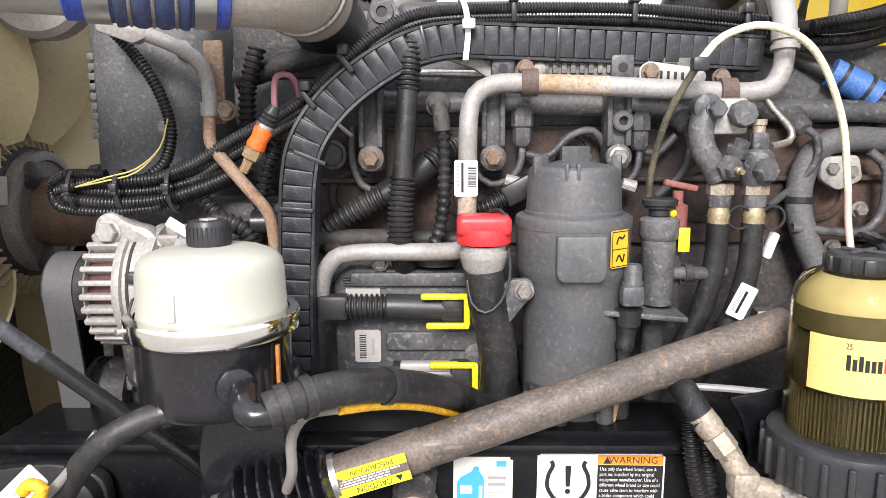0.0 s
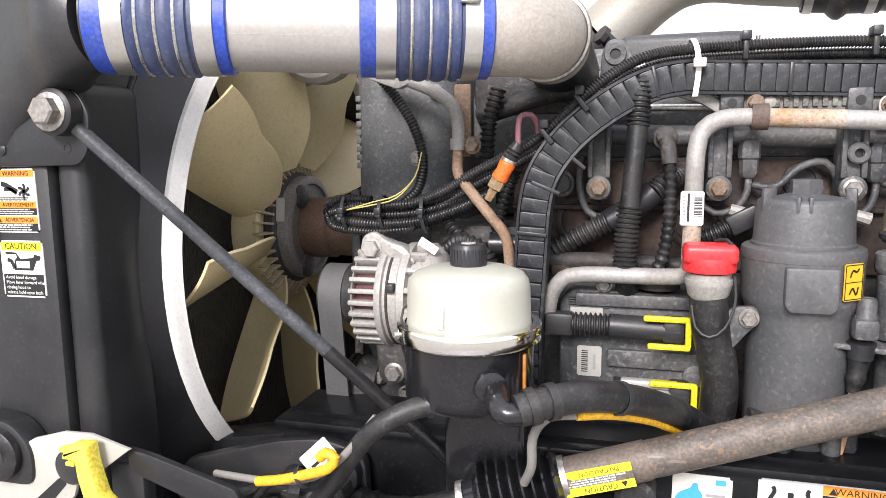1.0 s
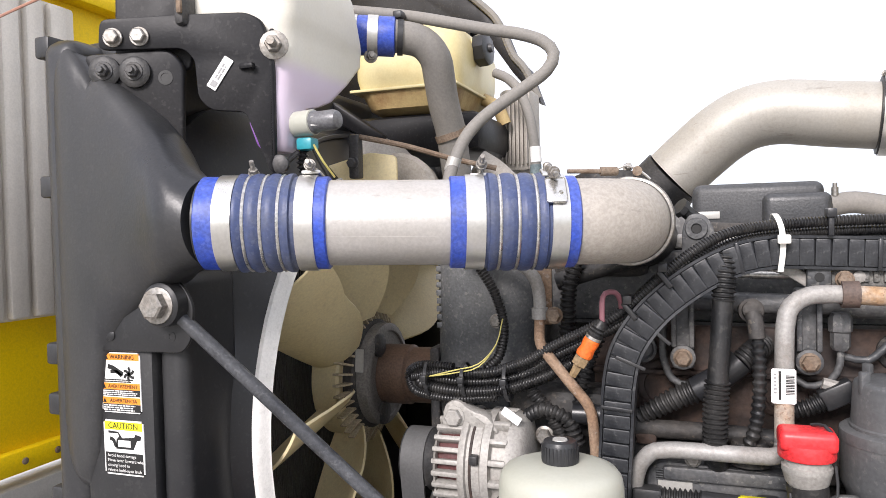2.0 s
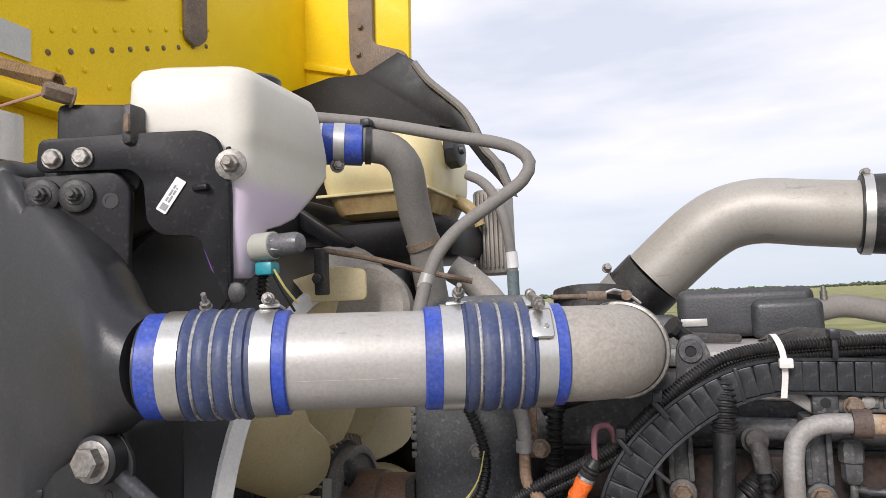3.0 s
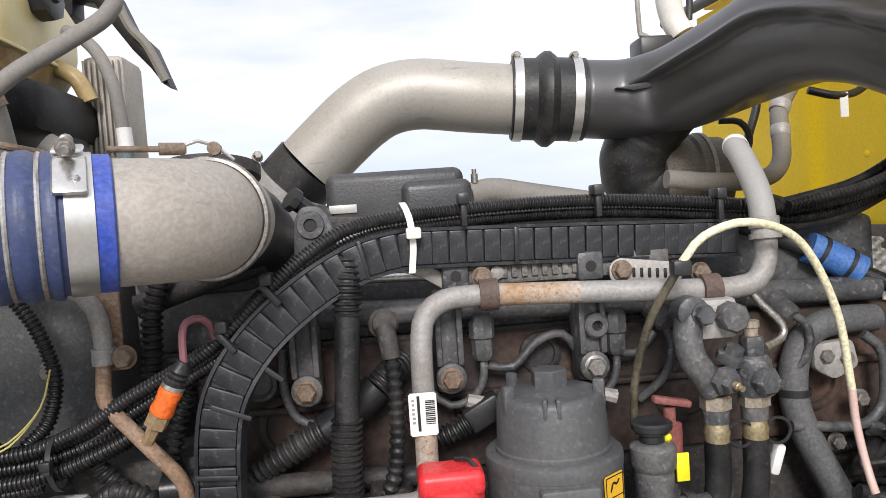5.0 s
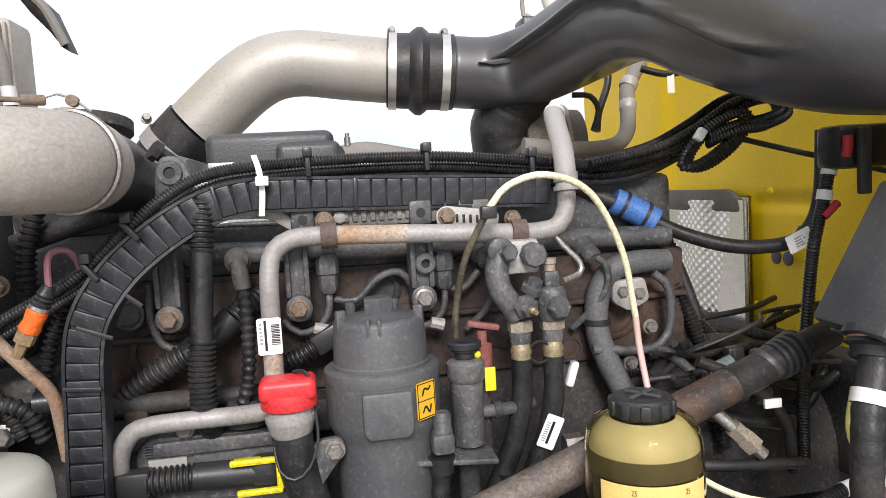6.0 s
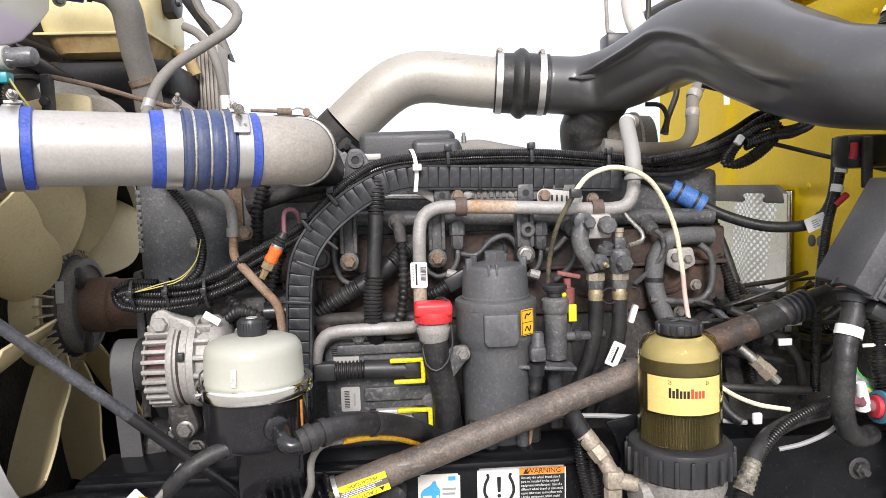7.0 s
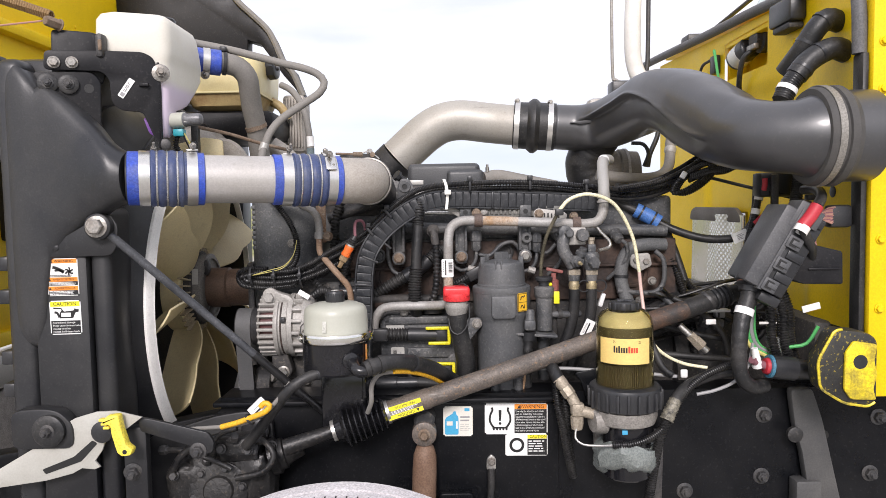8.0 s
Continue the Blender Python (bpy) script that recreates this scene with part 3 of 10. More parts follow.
# ---- radiator, cooler and shroud ----
YC, ZC = 1.11, 1.145
radiator = thing("radiator", (-0.75, 1.15, 0.62), "black radiator with dense vertical fins behind the fan", "radiator")
part("core", box(B(), (-0.80, 0.66, 0.62), (-0.745, 1.62, 1.66), 0.004), core_mat, radiator)
bm = B()
for i in range(150):
    y = 0.67 + 0.94 * i / 150
    box(bm, (-0.745, y, 0.63), (-0.738, y + 0.003, 1.65), 0)
tagged(part("fin_pack", bm, fin_mat, radiator, "row of thin cooling fins"), kind="stuff")
part("side_channel", box(B(), (-0.758, 0.580, 0.60), (-0.644, 0.665, 1.325), 0.008), panel_black, radiator)
part("corner_post", box(B(), (-0.6425, 0.585, 0.60), (-0.598, 0.70, 1.40), 0.018, seg=4), panel_black, radiator)
part("far_side_channel", box(B(), (-0.758, 1.60, 0.60), (-0.60, 1.70, 1.66), 0.012), panel_black, radiator)
part("header_tank", box(B(), (-0.82, 0.64, 1.60), (-0.66, 1.66, 1.72), 0.02), plastic_black, radiator)
part("upper_bracket", prism(B(), rounded([(-0.742, 1.298), (-0.712, 1.345), (-0.640, 1.392), (-0.590, 1.388), (-0.572, 1.360), (-0.578, 1.315), (-0.592, 1.300)], 0.012), 0.5735, 0.5790, "y", 0.002), panel_black, radiator)
for x, z in ((-0.722, 1.321), (-0.703, 1.319)):
    part("rivet", lathe(B(), (x, 0.5745, z), (0, -1, 0), ((0, 0.0075), (0.002, 0.0075), (0.0035, 0.005)), 14), panel_black, radiator)
part("bracket_hole_rim", lathe(B(), (-0.606, 0.574, 1.320), (0, -1, 0), ((0, 0.006), (0.001, 0.006), (0.001, 0.004), (-0.004, 0.004)), 14), ink_black, radiator)
iso = part("lower_isolator", prism(B(), rounded([(-0.80, 0.905), (-0.672, 0.905), (-0.672, 0.955), (-0.70, 0.985), (-0.74, 0.990), (-0.80, 0.985)], 0.02), 0.545, 0.579, "y", 0.004), panel_black, radiator, "rubber-bushed lower mount")
part("bushing", lathe(B(), (-0.718, 0.545, 0.945), (0, -1, 0), ((0, 0.033), (0.010, 0.033), (0.013, 0.028), (0.013, 0.016)), 28), rubber, iso)
part("nut", bolt(B(), (-0.718, 0.534, 0.945), (0, -1, 0), 0.010, 0.012, 1.5, 0.008), bolt_dark, iso)

# charge air cooler side tank with its funnel
cac = thing("charge_air_cooler", (-0.78, 0.60, 0.75), "black moulded cooler tank with a funnel into the blue hose", "cooler")
A, DIR = Vector((-0.5355, 0.5715, 1.458)), Vector((0.9306, 0.3656, -0.0168))
AWAY = Vector((-0.10, 0.995, 0.0))


def P(s):
    return A + DIR * s


def superloop(c, ry, rz, e, lean=0.0, n=36):
    out = []
    for j in range(n):
        a = 2 * math.pi * j / n
        ca, sa = math.cos(a), math.sin(a)
        y = math.copysign(abs(ca) ** (2 / e), ca) * ry
        z = math.copysign(abs(sa) ** (2 / e), sa) * rz
        out.append(c + Vector((lean * z, y, z)))
    return out


# sections from the outer edge to the round outlet: x, centre y, centre z, half depth, half height, squareness
secs = ((-0.815, 0.645, 1.415, 0.045, 0.285, 9), (-0.800, 0.640, 1.412, 0.054, 0.297, 9), (-0.775, 0.634, 1.405, 0.058, 0.295, 8), (-0.752, 0.630, 1.392, 0.058, 0.286, 7), (-0.734, 0.626, 1.402, 0.057, 0.250, 6),
        (-0.716, 0.622, 1.470, 0.056, 0.192, 5), (-0.680, 0.612, 1.482, 0.055, 0.150, 4), (-0.640, 0.598, 1.480, 0.053, 0.118, 3.2), (-0.605, 0.585, 1.473, 0.052, 0.092, 2.7), (-0.578, 0.569, 1.465, 0.0525, 0.071, 2.4), (-0.558, 0.567, 1.461, 0.052, 0.059, 2.2), (-0.541, 0.570, 1.459, 0.051, 0.052, 2))
bm = B()
skin(bm, [superloop(Vector((x, y, z)), ry, rz, e) for x, y, z, ry, rz, e in secs])
part("funnel", bm, plastic_black, cac)
part("tank", box(B(), (-0.822, 0.585, 0.66), (-0.762, 0.70, 1.71), 0.022, seg=4), plastic_black, cac)
part("outlet_stub", tube(B(), (P(-0.013), P(0.05)), 0.0505, 28), plastic_black, cac)
for z in (1.00, 1.07, 1.20, 1.27, 1.50, 1.69):
    part("edge_clip", box(B(), (-0.846, 0.60, z), (-0.820, 0.64, z + 0.030), 0.004), plastic_black, cac)
part("core_edge", box(B(), (-0.84, 0.68, 0.66), (-0.81, 1.62, 1.68), 0.003), core_mat, cac)

# fan shroud
shroud = thing("fan_shroud", (-0.62, YC, 0.66), "black fan shroud with a chalky worn rim", "shroud")


def ring_pts(x, r, n=72, yc=YC, zc=ZC):
    return [Vector((x, yc - r * math.cos(2 * math.pi * k / n), zc + r * math.sin(2 * math.pi * k / n))) for k in range(n)]


def square_pts(x, ry, rz, n=72, e=7.0):
    out = []
    for k in range(n):
        a = 2 * math.pi * k / n
        ca, sa = math.cos(a), math.sin(a)
        out.append(Vector((x, 1.145 - math.copysign(abs(ca) ** (2 / e), ca) * ry, 1.12 + math.copysign(abs(sa) ** (2 / e), sa) * rz)))
    return out


bm = B()
skin(bm, [square_pts(-0.70, 0.535, 0.52), square_pts(-0.645, 0.535, 0.52), square_pts(-0.632, 0.520, 0.50), ring_pts(-0.620, 0.475), ring_pts(-0.598, 0.440), ring_pts(-0.578, 0.418), ring_pts(-0.578, 0.394), ring_pts(-0.64, 0.394), ring_pts(-0.69, 0.42)], False)
part("shell", bm, panel_black, shroud)
bm = B()
skin(bm, [ring_pts(-0.579, 0.3945), ring_pts(-0.5725, 0.3935), ring_pts(-0.568, 0.3945), ring_pts(-0.562, 0.396), ring_pts(-0.5605, 0.399), ring_pts(-0.563, 0.401), ring_pts(-0.566, 0.413), ring_pts(-0.5725, 0.4185), ring_pts(-0.585, 0.4185)], False)
part("rim", bm, shroud_rim, shroud, "chalky pale rim of the shroud")
bm = B()
loop = ring_pts(-0.6185, 0.480, 72)
skin(bm, [[q + Vector((0.004 * math.cos(a), 0, 0)) + (q - Vector((q.x, YC, ZC))).normalized() * 0.004 * math.sin(a) for a in (2 * math.pi * j / 8 for j in range(8))] for q in loop + loop[:1]], False)
part("bead", bm, panel_black, shroud)

# fan
fan = thing("cooling_fan", (-0.62, YC, ZC + 0.02), "tan nylon engine fan with broad twisted blades", "fan")
FC = Vector((-0.63, YC, ZC + 0.025))


def fan_blade(bm, ang):
    """A wide blade, narrow and steep at the hub, flat and broad at the tip."""
    er = Vector((0, math.cos(ang), math.sin(ang)))
    et = Vector((0, -math.sin(ang), math.cos(ang)))
    ex = Vector((1, 0, 0))
    top, bot = [], []
    for i in range(13):
        k = i / 12
        r = 0.116 + 0.260 * k
        chord = 0.088 + 0.074 * min(1.0, k * 1.4) ** 0.9 - 0.016 * max(0.0, k - 0.8) ** 2 / 0.04
        pitch = -radians(60 - 12 * k)
        sweep = 0.020 * (1 - k) - 0.012 * k * k
        row_t, row_b = [], []
        for j in range(9):
            c = (j / 8 - 0.5) * chord
            camber = 0.014 * (1 - (2 * j / 8 - 1) ** 2)
            wob = -0.018 * math.sin(min(1, k * 1.8) * math.pi) * (1 if j == 0 else 0.4 if j == 1 else 0)
            q = FC + ex * 0.034 + er * r + (et * math.cos(pitch) + ex * math.sin(pitch)) * (c + sweep + wob) + (ex * math.cos(pitch) - et * math.sin(pitch)) * camber
            nrm = (ex * math.cos(pitch) - et * math.sin(pitch)) * 0.0022
            row_t.append(bm.verts.new(q + nrm))
            row_b.append(bm.verts.new(q - nrm))
        top.append(row_t)
        bot.append(row_b)
    for i in range(12):
        for j in range(8):
            bm.faces.new((top[i][j], top[i][j + 1], top[i + 1][j + 1], top[i + 1][j]))
            bm.faces.new((bot[i][j], bot[i + 1][j], bot[i + 1][j + 1], bot[i][j + 1]))
    for i in range(12):
        bm.faces.new((top[i][0], top[i + 1][0], bot[i + 1][0], bot[i][0]))
        bm.faces.new((top[i][8], bot[i][8], bot[i + 1][8], top[i + 1][8]))
    for j in range(8):
        bm.faces.new((top[12][j], top[12][j + 1], bot[12][j + 1], bot[12][j]))
    return bm


for k in range(9):
    part("blade", fan_blade(B(), math.pi + 0.17 + 2 * math.pi * k / 9), fan_mat, fan)
hub = part("hub", lathe(B(), FC - Vector((0.03, 0, 0)), (1, 0, 0), ((0, 0.09), (0.0, 0.119), (0.05, 0.122), (0.055, 0.117), (0.055, 0.09)), 48), fan_mat, fan, "tan moulded hub ring")
for k in range(40):
    a = 2 * math.pi * k / 40
    er, et = Vector((0, math.cos(a), math.sin(a))), Vector((0, -math.sin(a), math.cos(a)))
    bm = B()
    q = FC + Vector((0.030, 0, 0))
    vs = [bm.verts.new(q + er * rr + et * tt + Vector((xx, 0, 0))) for rr, xx in ((0.100, 0), (0.132, -0.010), (0.132, 0.002), (0.104, 0.016)) for tt in (-0.0018, 0.0018)]
    for f in ((0, 2, 3, 1), (2, 4, 5, 3), (4, 6, 7, 5), (6, 0, 1, 7), (0, 6, 4, 2), (1, 3, 5, 7)):
        bm.faces.new([vs[i] for i in f])
    part("vane", bm, vane_mat, hub)
clutch = thing("fan_clutch", FC + Vector((0.02, 0, 0)), "grey fan clutch on a brown drive spindle", "fan clutch")
part("body", lathe(B(), FC + Vector((0.022, 0, 0)), (1, 0, 0), ((0, 0.104), (0.020, 0.104), (0.026, 0.099), (0.026, 0.085)), 40), engine_dark, clutch)
part("flange", lathe(B(), FC + Vector((0.044, 0, 0)), (1, 0, 0), ((0, 0.096), (0.024, 0.096), (0.028, 0.090), (0.028, 0.082), (0.024, 0.080), (0.024, 0.06)), 40), surf("clutch_grey", (0.17, 0.16, 0.145), 0.6, 0.2, stain=(0.27, 0.25, 0.23), amount=0.6), clutch)
for k in range(3):
    bm = B()
    lathe(bm, FC + Vector((0.0665, 0.070 * math.cos(2.1 * k + 2.2), 0.075 * math.sin(2.1 * k + 2.2))), (1, 0, 0), ((0, 0.022), (0.008, 0.022), (0.010, 0.018)), 16)
    part("lug", bm, engine_dark, clutch)
part("spindle", lathe(B(), FC + Vector((0.06, 0, 0)), (1, 0, 0), ((0, 0.056), (0.06, 0.056), (0.065, 0.052), (0.19, 0.052)), 32), surf("brown_spindle", (0.11, 0.07, 0.05), 0.55, 0.3, stain=(0.18, 0.11, 0.07), amount=0.6, size=16), clutch)
Sheet("timing_tape", FC + Vector((0.0485, -0.098, 0.020)), (1, 0, 0), (0, -1, 0.1), 0.016, 0.042, "", parent=clutch, material=tag_silver)

# tie rod from the radiator down to the frame
rod = thing("support_rod", (-0.62, 0.57, 1.36), "long black diagonal steel rod bracing the radiator", "rod")
R0, R1 = Vector((-0.606, 0.567, 1.361)), Vector((-0.168, 0.718, 0.906))
part("lower_shaft", tube(B(), (R0 + (R1 - R0) * 0.64, R1), 0.0090, 16), surf("clean_black_rod", (0.010, 0.010, 0.011), 0.3, stain=(0.03, 0.03, 0.03), amount=0.5, size=14, grain=0.15), rod, "clean glossy black lower length")
part("shaft", tube(B(), (R0 + (R1 - R0) * 0.03, R0 + (R1 - R0) * 0.645), 0.0088, 16), surf("worn_black_rod", (0.034, 0.036, 0.041), 0.36, stain=(0.12, 0.125, 0.135), amount=0.75, size=5, speck=(0.20, 0.20, 0.20), specks=0.15), rod)
eye = part("eye", lathe(B(), R0 + Vector((0, 0.007, 0)), (0, -1, 0), ((0, 0.027), (0.019, 0.027), (0.022, 0.023), (0.022, 0.015)), 28), panel_black, rod)
part("bolt", bolt(B(), R0 - Vector((0, 0.0155, 0)), (0.06, -1, 0.05), 0.0165, 0.013, 1.35), bolt_mat, eye, "large dull hex bolt")
part("nib", lathe(B(), R0 + Vector((-0.004, 0.01, 0.036)), (0, 0, 1), ((0, 0.006), (0.008, 0.006), (0.010, 0.004)), 10), bolt_rust, rod)

# plates above the cooler, in a plane turned out from the tank
SLANT = Matrix(((1, 0, 0, 0), (0.40, 1, 0, 0.40 * 0.697), (0, 0, 1, 0), (0, 0, 0, 1)))
OUT = Vector((0.37, -0.93, 0))


def on_slant(x, z, lift=0.0):
    return Vector((x, 0.593 + 0.40 * (x + 0.697), z)) + OUT * lift


plates = thing("mount_bracket", (-0.68, 0.62, 1.53), "black steel bracket plates bolted above the cooler tank", "bracket")
part("triangle_plate", prism(B(), rounded([(-0.735, 1.678), (-0.712, 1.630), (-0.621, 1.530), (-0.616, 1.664), (-0.632, 1.684)], 0.012), 0.590, 0.598, "y", 0.002, SLANT), bracket_black, plates)
part("upright_plate", prism(B(), rounded([(-0.709, 1.66), (-0.706, 1.770), (-0.630, 1.768), (-0.612, 1.755), (-0.610, 1.70), (-0.62, 1.66)], 0.010), 0.608, 0.616, "y", 0.002, SLANT), bracket_black, plates)
for x, z in ((-0.708, 1.656), (-0.673, 1.655)):
    w = part("grommet", lathe(B(), on_slant(x, z, 0.002), OUT, ((0, 0.020), (0.006, 0.020), (0.008, 0.017), (0.008, 0.010)), 24), rubber, plates)
    part("bolt", bolt(B(), on_slant(x, z, 0.009), OUT, 0.0085, 0.008, 1.4, 0.006), bolt_dark, w)
part("hole_rim", lathe(B(), on_slant(-0.638, 1.648, 0.002), OUT, ((0, 0.0095), (0.0015, 0.0095), (0.0015, 0.006), (-0.006, 0.006)), 18), ink_black, plates)
part("hole_dark", lathe(B(), on_slant(-0.638, 1.648, 0.0025), OUT, ((0, 0.0062), (0.0004, 0.0060)), 18), ink_black, plates)
part("stop_bushing", box(B(), (-0.620, 0.610, 1.712), (-0.604, 0.640, 1.762), 0.007), bolt_dark, plates)
part("stop_tab", box(B(), (-0.612, 0.606, 1.725), (-0.604, 0.612, 1.748), 0.003), bolt_rust, plates)
tank_bracket = thing("tank_bracket", (-0.58, 0.63, 1.60), "black folded steel bracket carrying the washer tank", "bracket")
part("arm", prism(B(), rounded([(-0.712, 1.683), (-0.709, 1.722), (-0.615, 1.727), (-0.537, 1.729), (-0.519, 1.719), (-0.509, 1.684), (-0.506, 1.656), (-0.507, 1.550), (-0.508, 1.522), (-0.514, 1.526), (-0.541, 1.602), (-0.581, 1.604), (-0.596, 1.620), (-0.599, 1.670), (-0.612, 1.684)], 0.010), 0.584, 0.592, "y", 0.002, SLANT), bracket_black, tank_bracket)
part("return_flange", prism(B(), rounded([(0.668, 1.712), (0.72, 1.70), (0.72, 1.63), (0.668, 1.60)], 0.006), -0.516, -0.511, "x", 0.0015), bracket_black, tank_bracket)
part("fold", box(B(), (-0.545, 0.640, 1.655), (-0.524, 0.650, 1.663), 0.003), bracket_black, tank_bracket)
for x, z in ((-0.696, 1.698), (-0.665, 1.699)):
    part("bolt", bolt(B(), on_slant(x, z, 0.009), OUT, 0.0095, 0.008, 1.3), bolt_mat, tank_bracket)
part("stud", bolt(B(), on_slant(-0.507, 1.686, 0.008), OUT, 0.011, 0.010, 1.7, 0.016), bolt_mat, tank_bracket)
tag = Sheet("parts_tag", on_slant(-0.578, 1.6285, 0.0095), (0.52, 0.20, 0.85), OUT, 0.045, 0.013, "", parent=tank_bracket)
tag.bar(0.003, 0.002, 0.011, 0.010, ink_grey, "code_block")
tag.lines(0.014, 0.038, 0.003, 0.010, 2, ink_grey)
part("slot_gusset", prism(B(), rounded([(-0.548, 1.592), (-0.534, 1.592), (-0.518, 1.555), (-0.524, 1.548), (-0.538, 1.560)], 0.004), 0.604, 0.610, "y", 0.001, SLANT), purple, tank_bracket, "violet plastic edge of the washer pump boot")
cable = thing("hood_cable", (-0.70, 0.605, 1.80), "thin hood cable with a rusty coil spring on a stud", "cable")
part("stud", bolt(B(), (-0.690, 0.612, 1.778), (-0.45, -0.9, 0.15), 0.011, 0.030, 1.2), bolt_rust, cable)
bm = B()
coil = [Vector((-0.700, 0.60, 1.795)).lerp(Vector((-0.98, 0.66, 1.90)), k / 300) + 0.010 * Vector((0, math.cos(k * 1.05), math.sin(k * 1.05))) for k in range(300)]
tube(bm, coil, 0.0026, 6, straight=True)
part("spring", bm, surf("coppery_spring", (0.30, 0.19, 0.09), 0.55, 0.5, amount=0.5), cable)
part("wire", tube(B(), ((-0.72, 0.60, 1.785), (-0.86, 0.62, 1.778), (-1.18, 0.70, 1.765)), 0.002, 6), wire_brown, cable)

# washer fluid tank
wt = thing("washer_tank", (-0.53, 0.72, 1.55), "translucent white washer fluid tank with purple fluid low down", "tank")


def tank_secs(levels, skew=0.0):
    rings = []
    for z, x0, x1, y0, y1, r in levels:
        poly = rounded([(x0, y0 - skew * (x1 - x0)), (x1, y0), (x1, y1), (x0, y1)], r, 5)
        rings.append([Vector((a, b, z)) for a, b in poly])
    return rings


bm = B()
skin(bm, tank_secs(((1.552, -0.528, -0.507, 0.682, 0.708, 0.008), (1.560, -0.532, -0.501, 0.676, 0.718, 0.012), (1.600, -0.536, -0.498, 0.672, 0.726, 0.016), (1.614, -0.538, -0.497, 0.671, 0.738, 0.018), (1.622, -0.540, -0.497, 0.671, 0.772, 0.018),
                    (1.634, -0.544, -0.496, 0.672, 0.806, 0.020), (1.668, -0.552, -0.495, 0.675, 0.858, 0.022), (1.704, -0.560, -0.495, 0.678, 0.905, 0.024), (1.716, -0.570, -0.495, 0.679, 0.906, 0.024), (1.728, -0.616, -0.492, 0.680, 0.902, 0.022),
                    (1.738, -0.629, -0.491, 0.681, 0.898, 0.022), (1.765, -0.632, -0.491, 0.681, 0.890, 0.024), (1.796, -0.631, -0.493, 0.682, 0.880, 0.024), (1.810, -0.625, -0.498, 0.687, 0.872, 0.024), (1.818, -0.612, -0.510, 0.698, 0.860, 0.022)), 0.38))
part("body", bm, fluid_tank, wt)
part("filler_neck", lathe(B(), (-0.553, 0.80, 1.806), (0, 0, 1), ((0, 0.026), (0.014, 0.026)), 22), fluid_tank, wt)
part("filler_cap", lathe(B(), (-0.553, 0.80, 1.820), (0, 0, 1), ((0, 0.033), (0.012, 0.034), (0.016, 0.030), (0.017, 0.012)), 24), plastic_black, wt)
emb = part("embossed_panel", box(B(), (-0.4975, 0.742, 1.772), (-0.4935, 0.792, 1.792), 0.001), fluid_tank, wt)
bm = B()
for i in range(9):
    box(bm, (-0.4940, 0.745 + i * 0.005, 1.775), (-0.4930, 0.748 + i * 0.005, 1.789), 0)
part("moulded_marks", bm, fluid_tank, emb)
pump = thing("washer_pump", (-0.48, 0.73, 1.575), "small black and grey washer pump with a teal plug", "pump")
part("motor", lathe(B(), (-0.508, 0.690, 1.580), (1, -0.12, 0.02), ((0, 0.012), (0.004, 0.0155), (0.030, 0.0155), (0.032, 0.0135), (0.060, 0.0135), (0.066, 0.011), (0.068, 0.005)), 22), surf("pump_grey", (0.16, 0.16, 0.165), 0.4, 0.3, amount=0.3), pump)
part("collar", lathe(B(), (-0.510, 0.690, 1.580), (1, -0.12, 0.02), ((0, 0.017), (0.030, 0.017), (0.031, 0.014)), 22), cream_tank, pump)
part("plug", box(B(), (-0.508, 0.684, 1.545), (-0.484, 0.706, 1.562), 0.004), teal, pump, "teal electrical plug")
part("decal", box(B(), (-0.478, 0.6735, 1.574), (-0.458, 0.6765, 1.586), 0), tag_silver, pump)
part("loom", tube(B(), ((-0.502, 0.694, 1.545), (-0.506, 0.698, 1.525), (-0.500, 0.705, 1.505), (-0.49, 0.71, 1.48)), 0.0065, 10, wave=0.003, period=0.005), conduit_mat, pump)
part("lead", tube(B(), ((-0.484, 0.69, 1.552), (-0.476, 0.70, 1.53), (-0.470, 0.72, 1.51)), 0.0016, 6), wire_yellow, pump)
part("lead", tube(B(), ((-0.488, 0.69, 1.552), (-0.482, 0.70, 1.53), (-0.474, 0.72, 1.50)), 0.0016, 6), ink_black, pump)
part("grommet", lathe(B(), (-0.515, 0.66, 1.525), (0.2, -1, 0), ((0, 0.012), (0.008, 0.012), (0.010, 0.008)), 18), bolt_dark, pump)

# stickers on the radiator side channel
warn = Sheet("warning_sticker", (-0.7255, 0.5795, 1.2180), (1, 0, 0.01), (0, -1, 0), 0.064, 0.078, "orange and white fan warning sticker in three languages", "label")
for k, word in enumerate(("WARNING", "AVERTISSEMENT", "ADVERTENCIA")):
    y1 = (0.0765, 0.0385, 0.0200)[k]
    warn.bar(0.0015, y1 - 0.0085, 0.0625, y1, ink_orange, "orange_strip")
    warn.text(word, 0.0355, y1 - 0.0045, 0.0082 if k == 0 else 0.0066, ink_black, "CENTER")
    warn.outline([(0.006, y1 - 0.0072), (0.013, y1 - 0.0072), (0.0095, y1 - 0.0012)] if k == 0 else [(0.002, y1 - 0.0072), (0.0075, y1 - 0.0072), (0.0048, y1 - 0.0015)], ink_black, "alert_mark", 0.0009)
warn.stroke([(0.012, 0.060), (0.020, 0.058), (0.030, 0.053), (0.036, 0.050)], 0.0030, ink_black, "hand_mark")
warn.stroke([(0.016, 0.053), (0.026, 0.053), (0.034, 0.048)], 0.0022, ink_black, "hand_mark")
for k in range(6):
    a = math.pi * k / 3 + 0.3
    warn.stroke([(0.046, 0.0505), (0.046 + 0.0055 * math.cos(a), 0.0505 + 0.0055 * math.sin(a)), (0.046 + 0.009 * math.cos(a + 0.3), 0.0505 + 0.009 * math.sin(a + 0.3))], 0.0017, ink_black, "fan_mark")
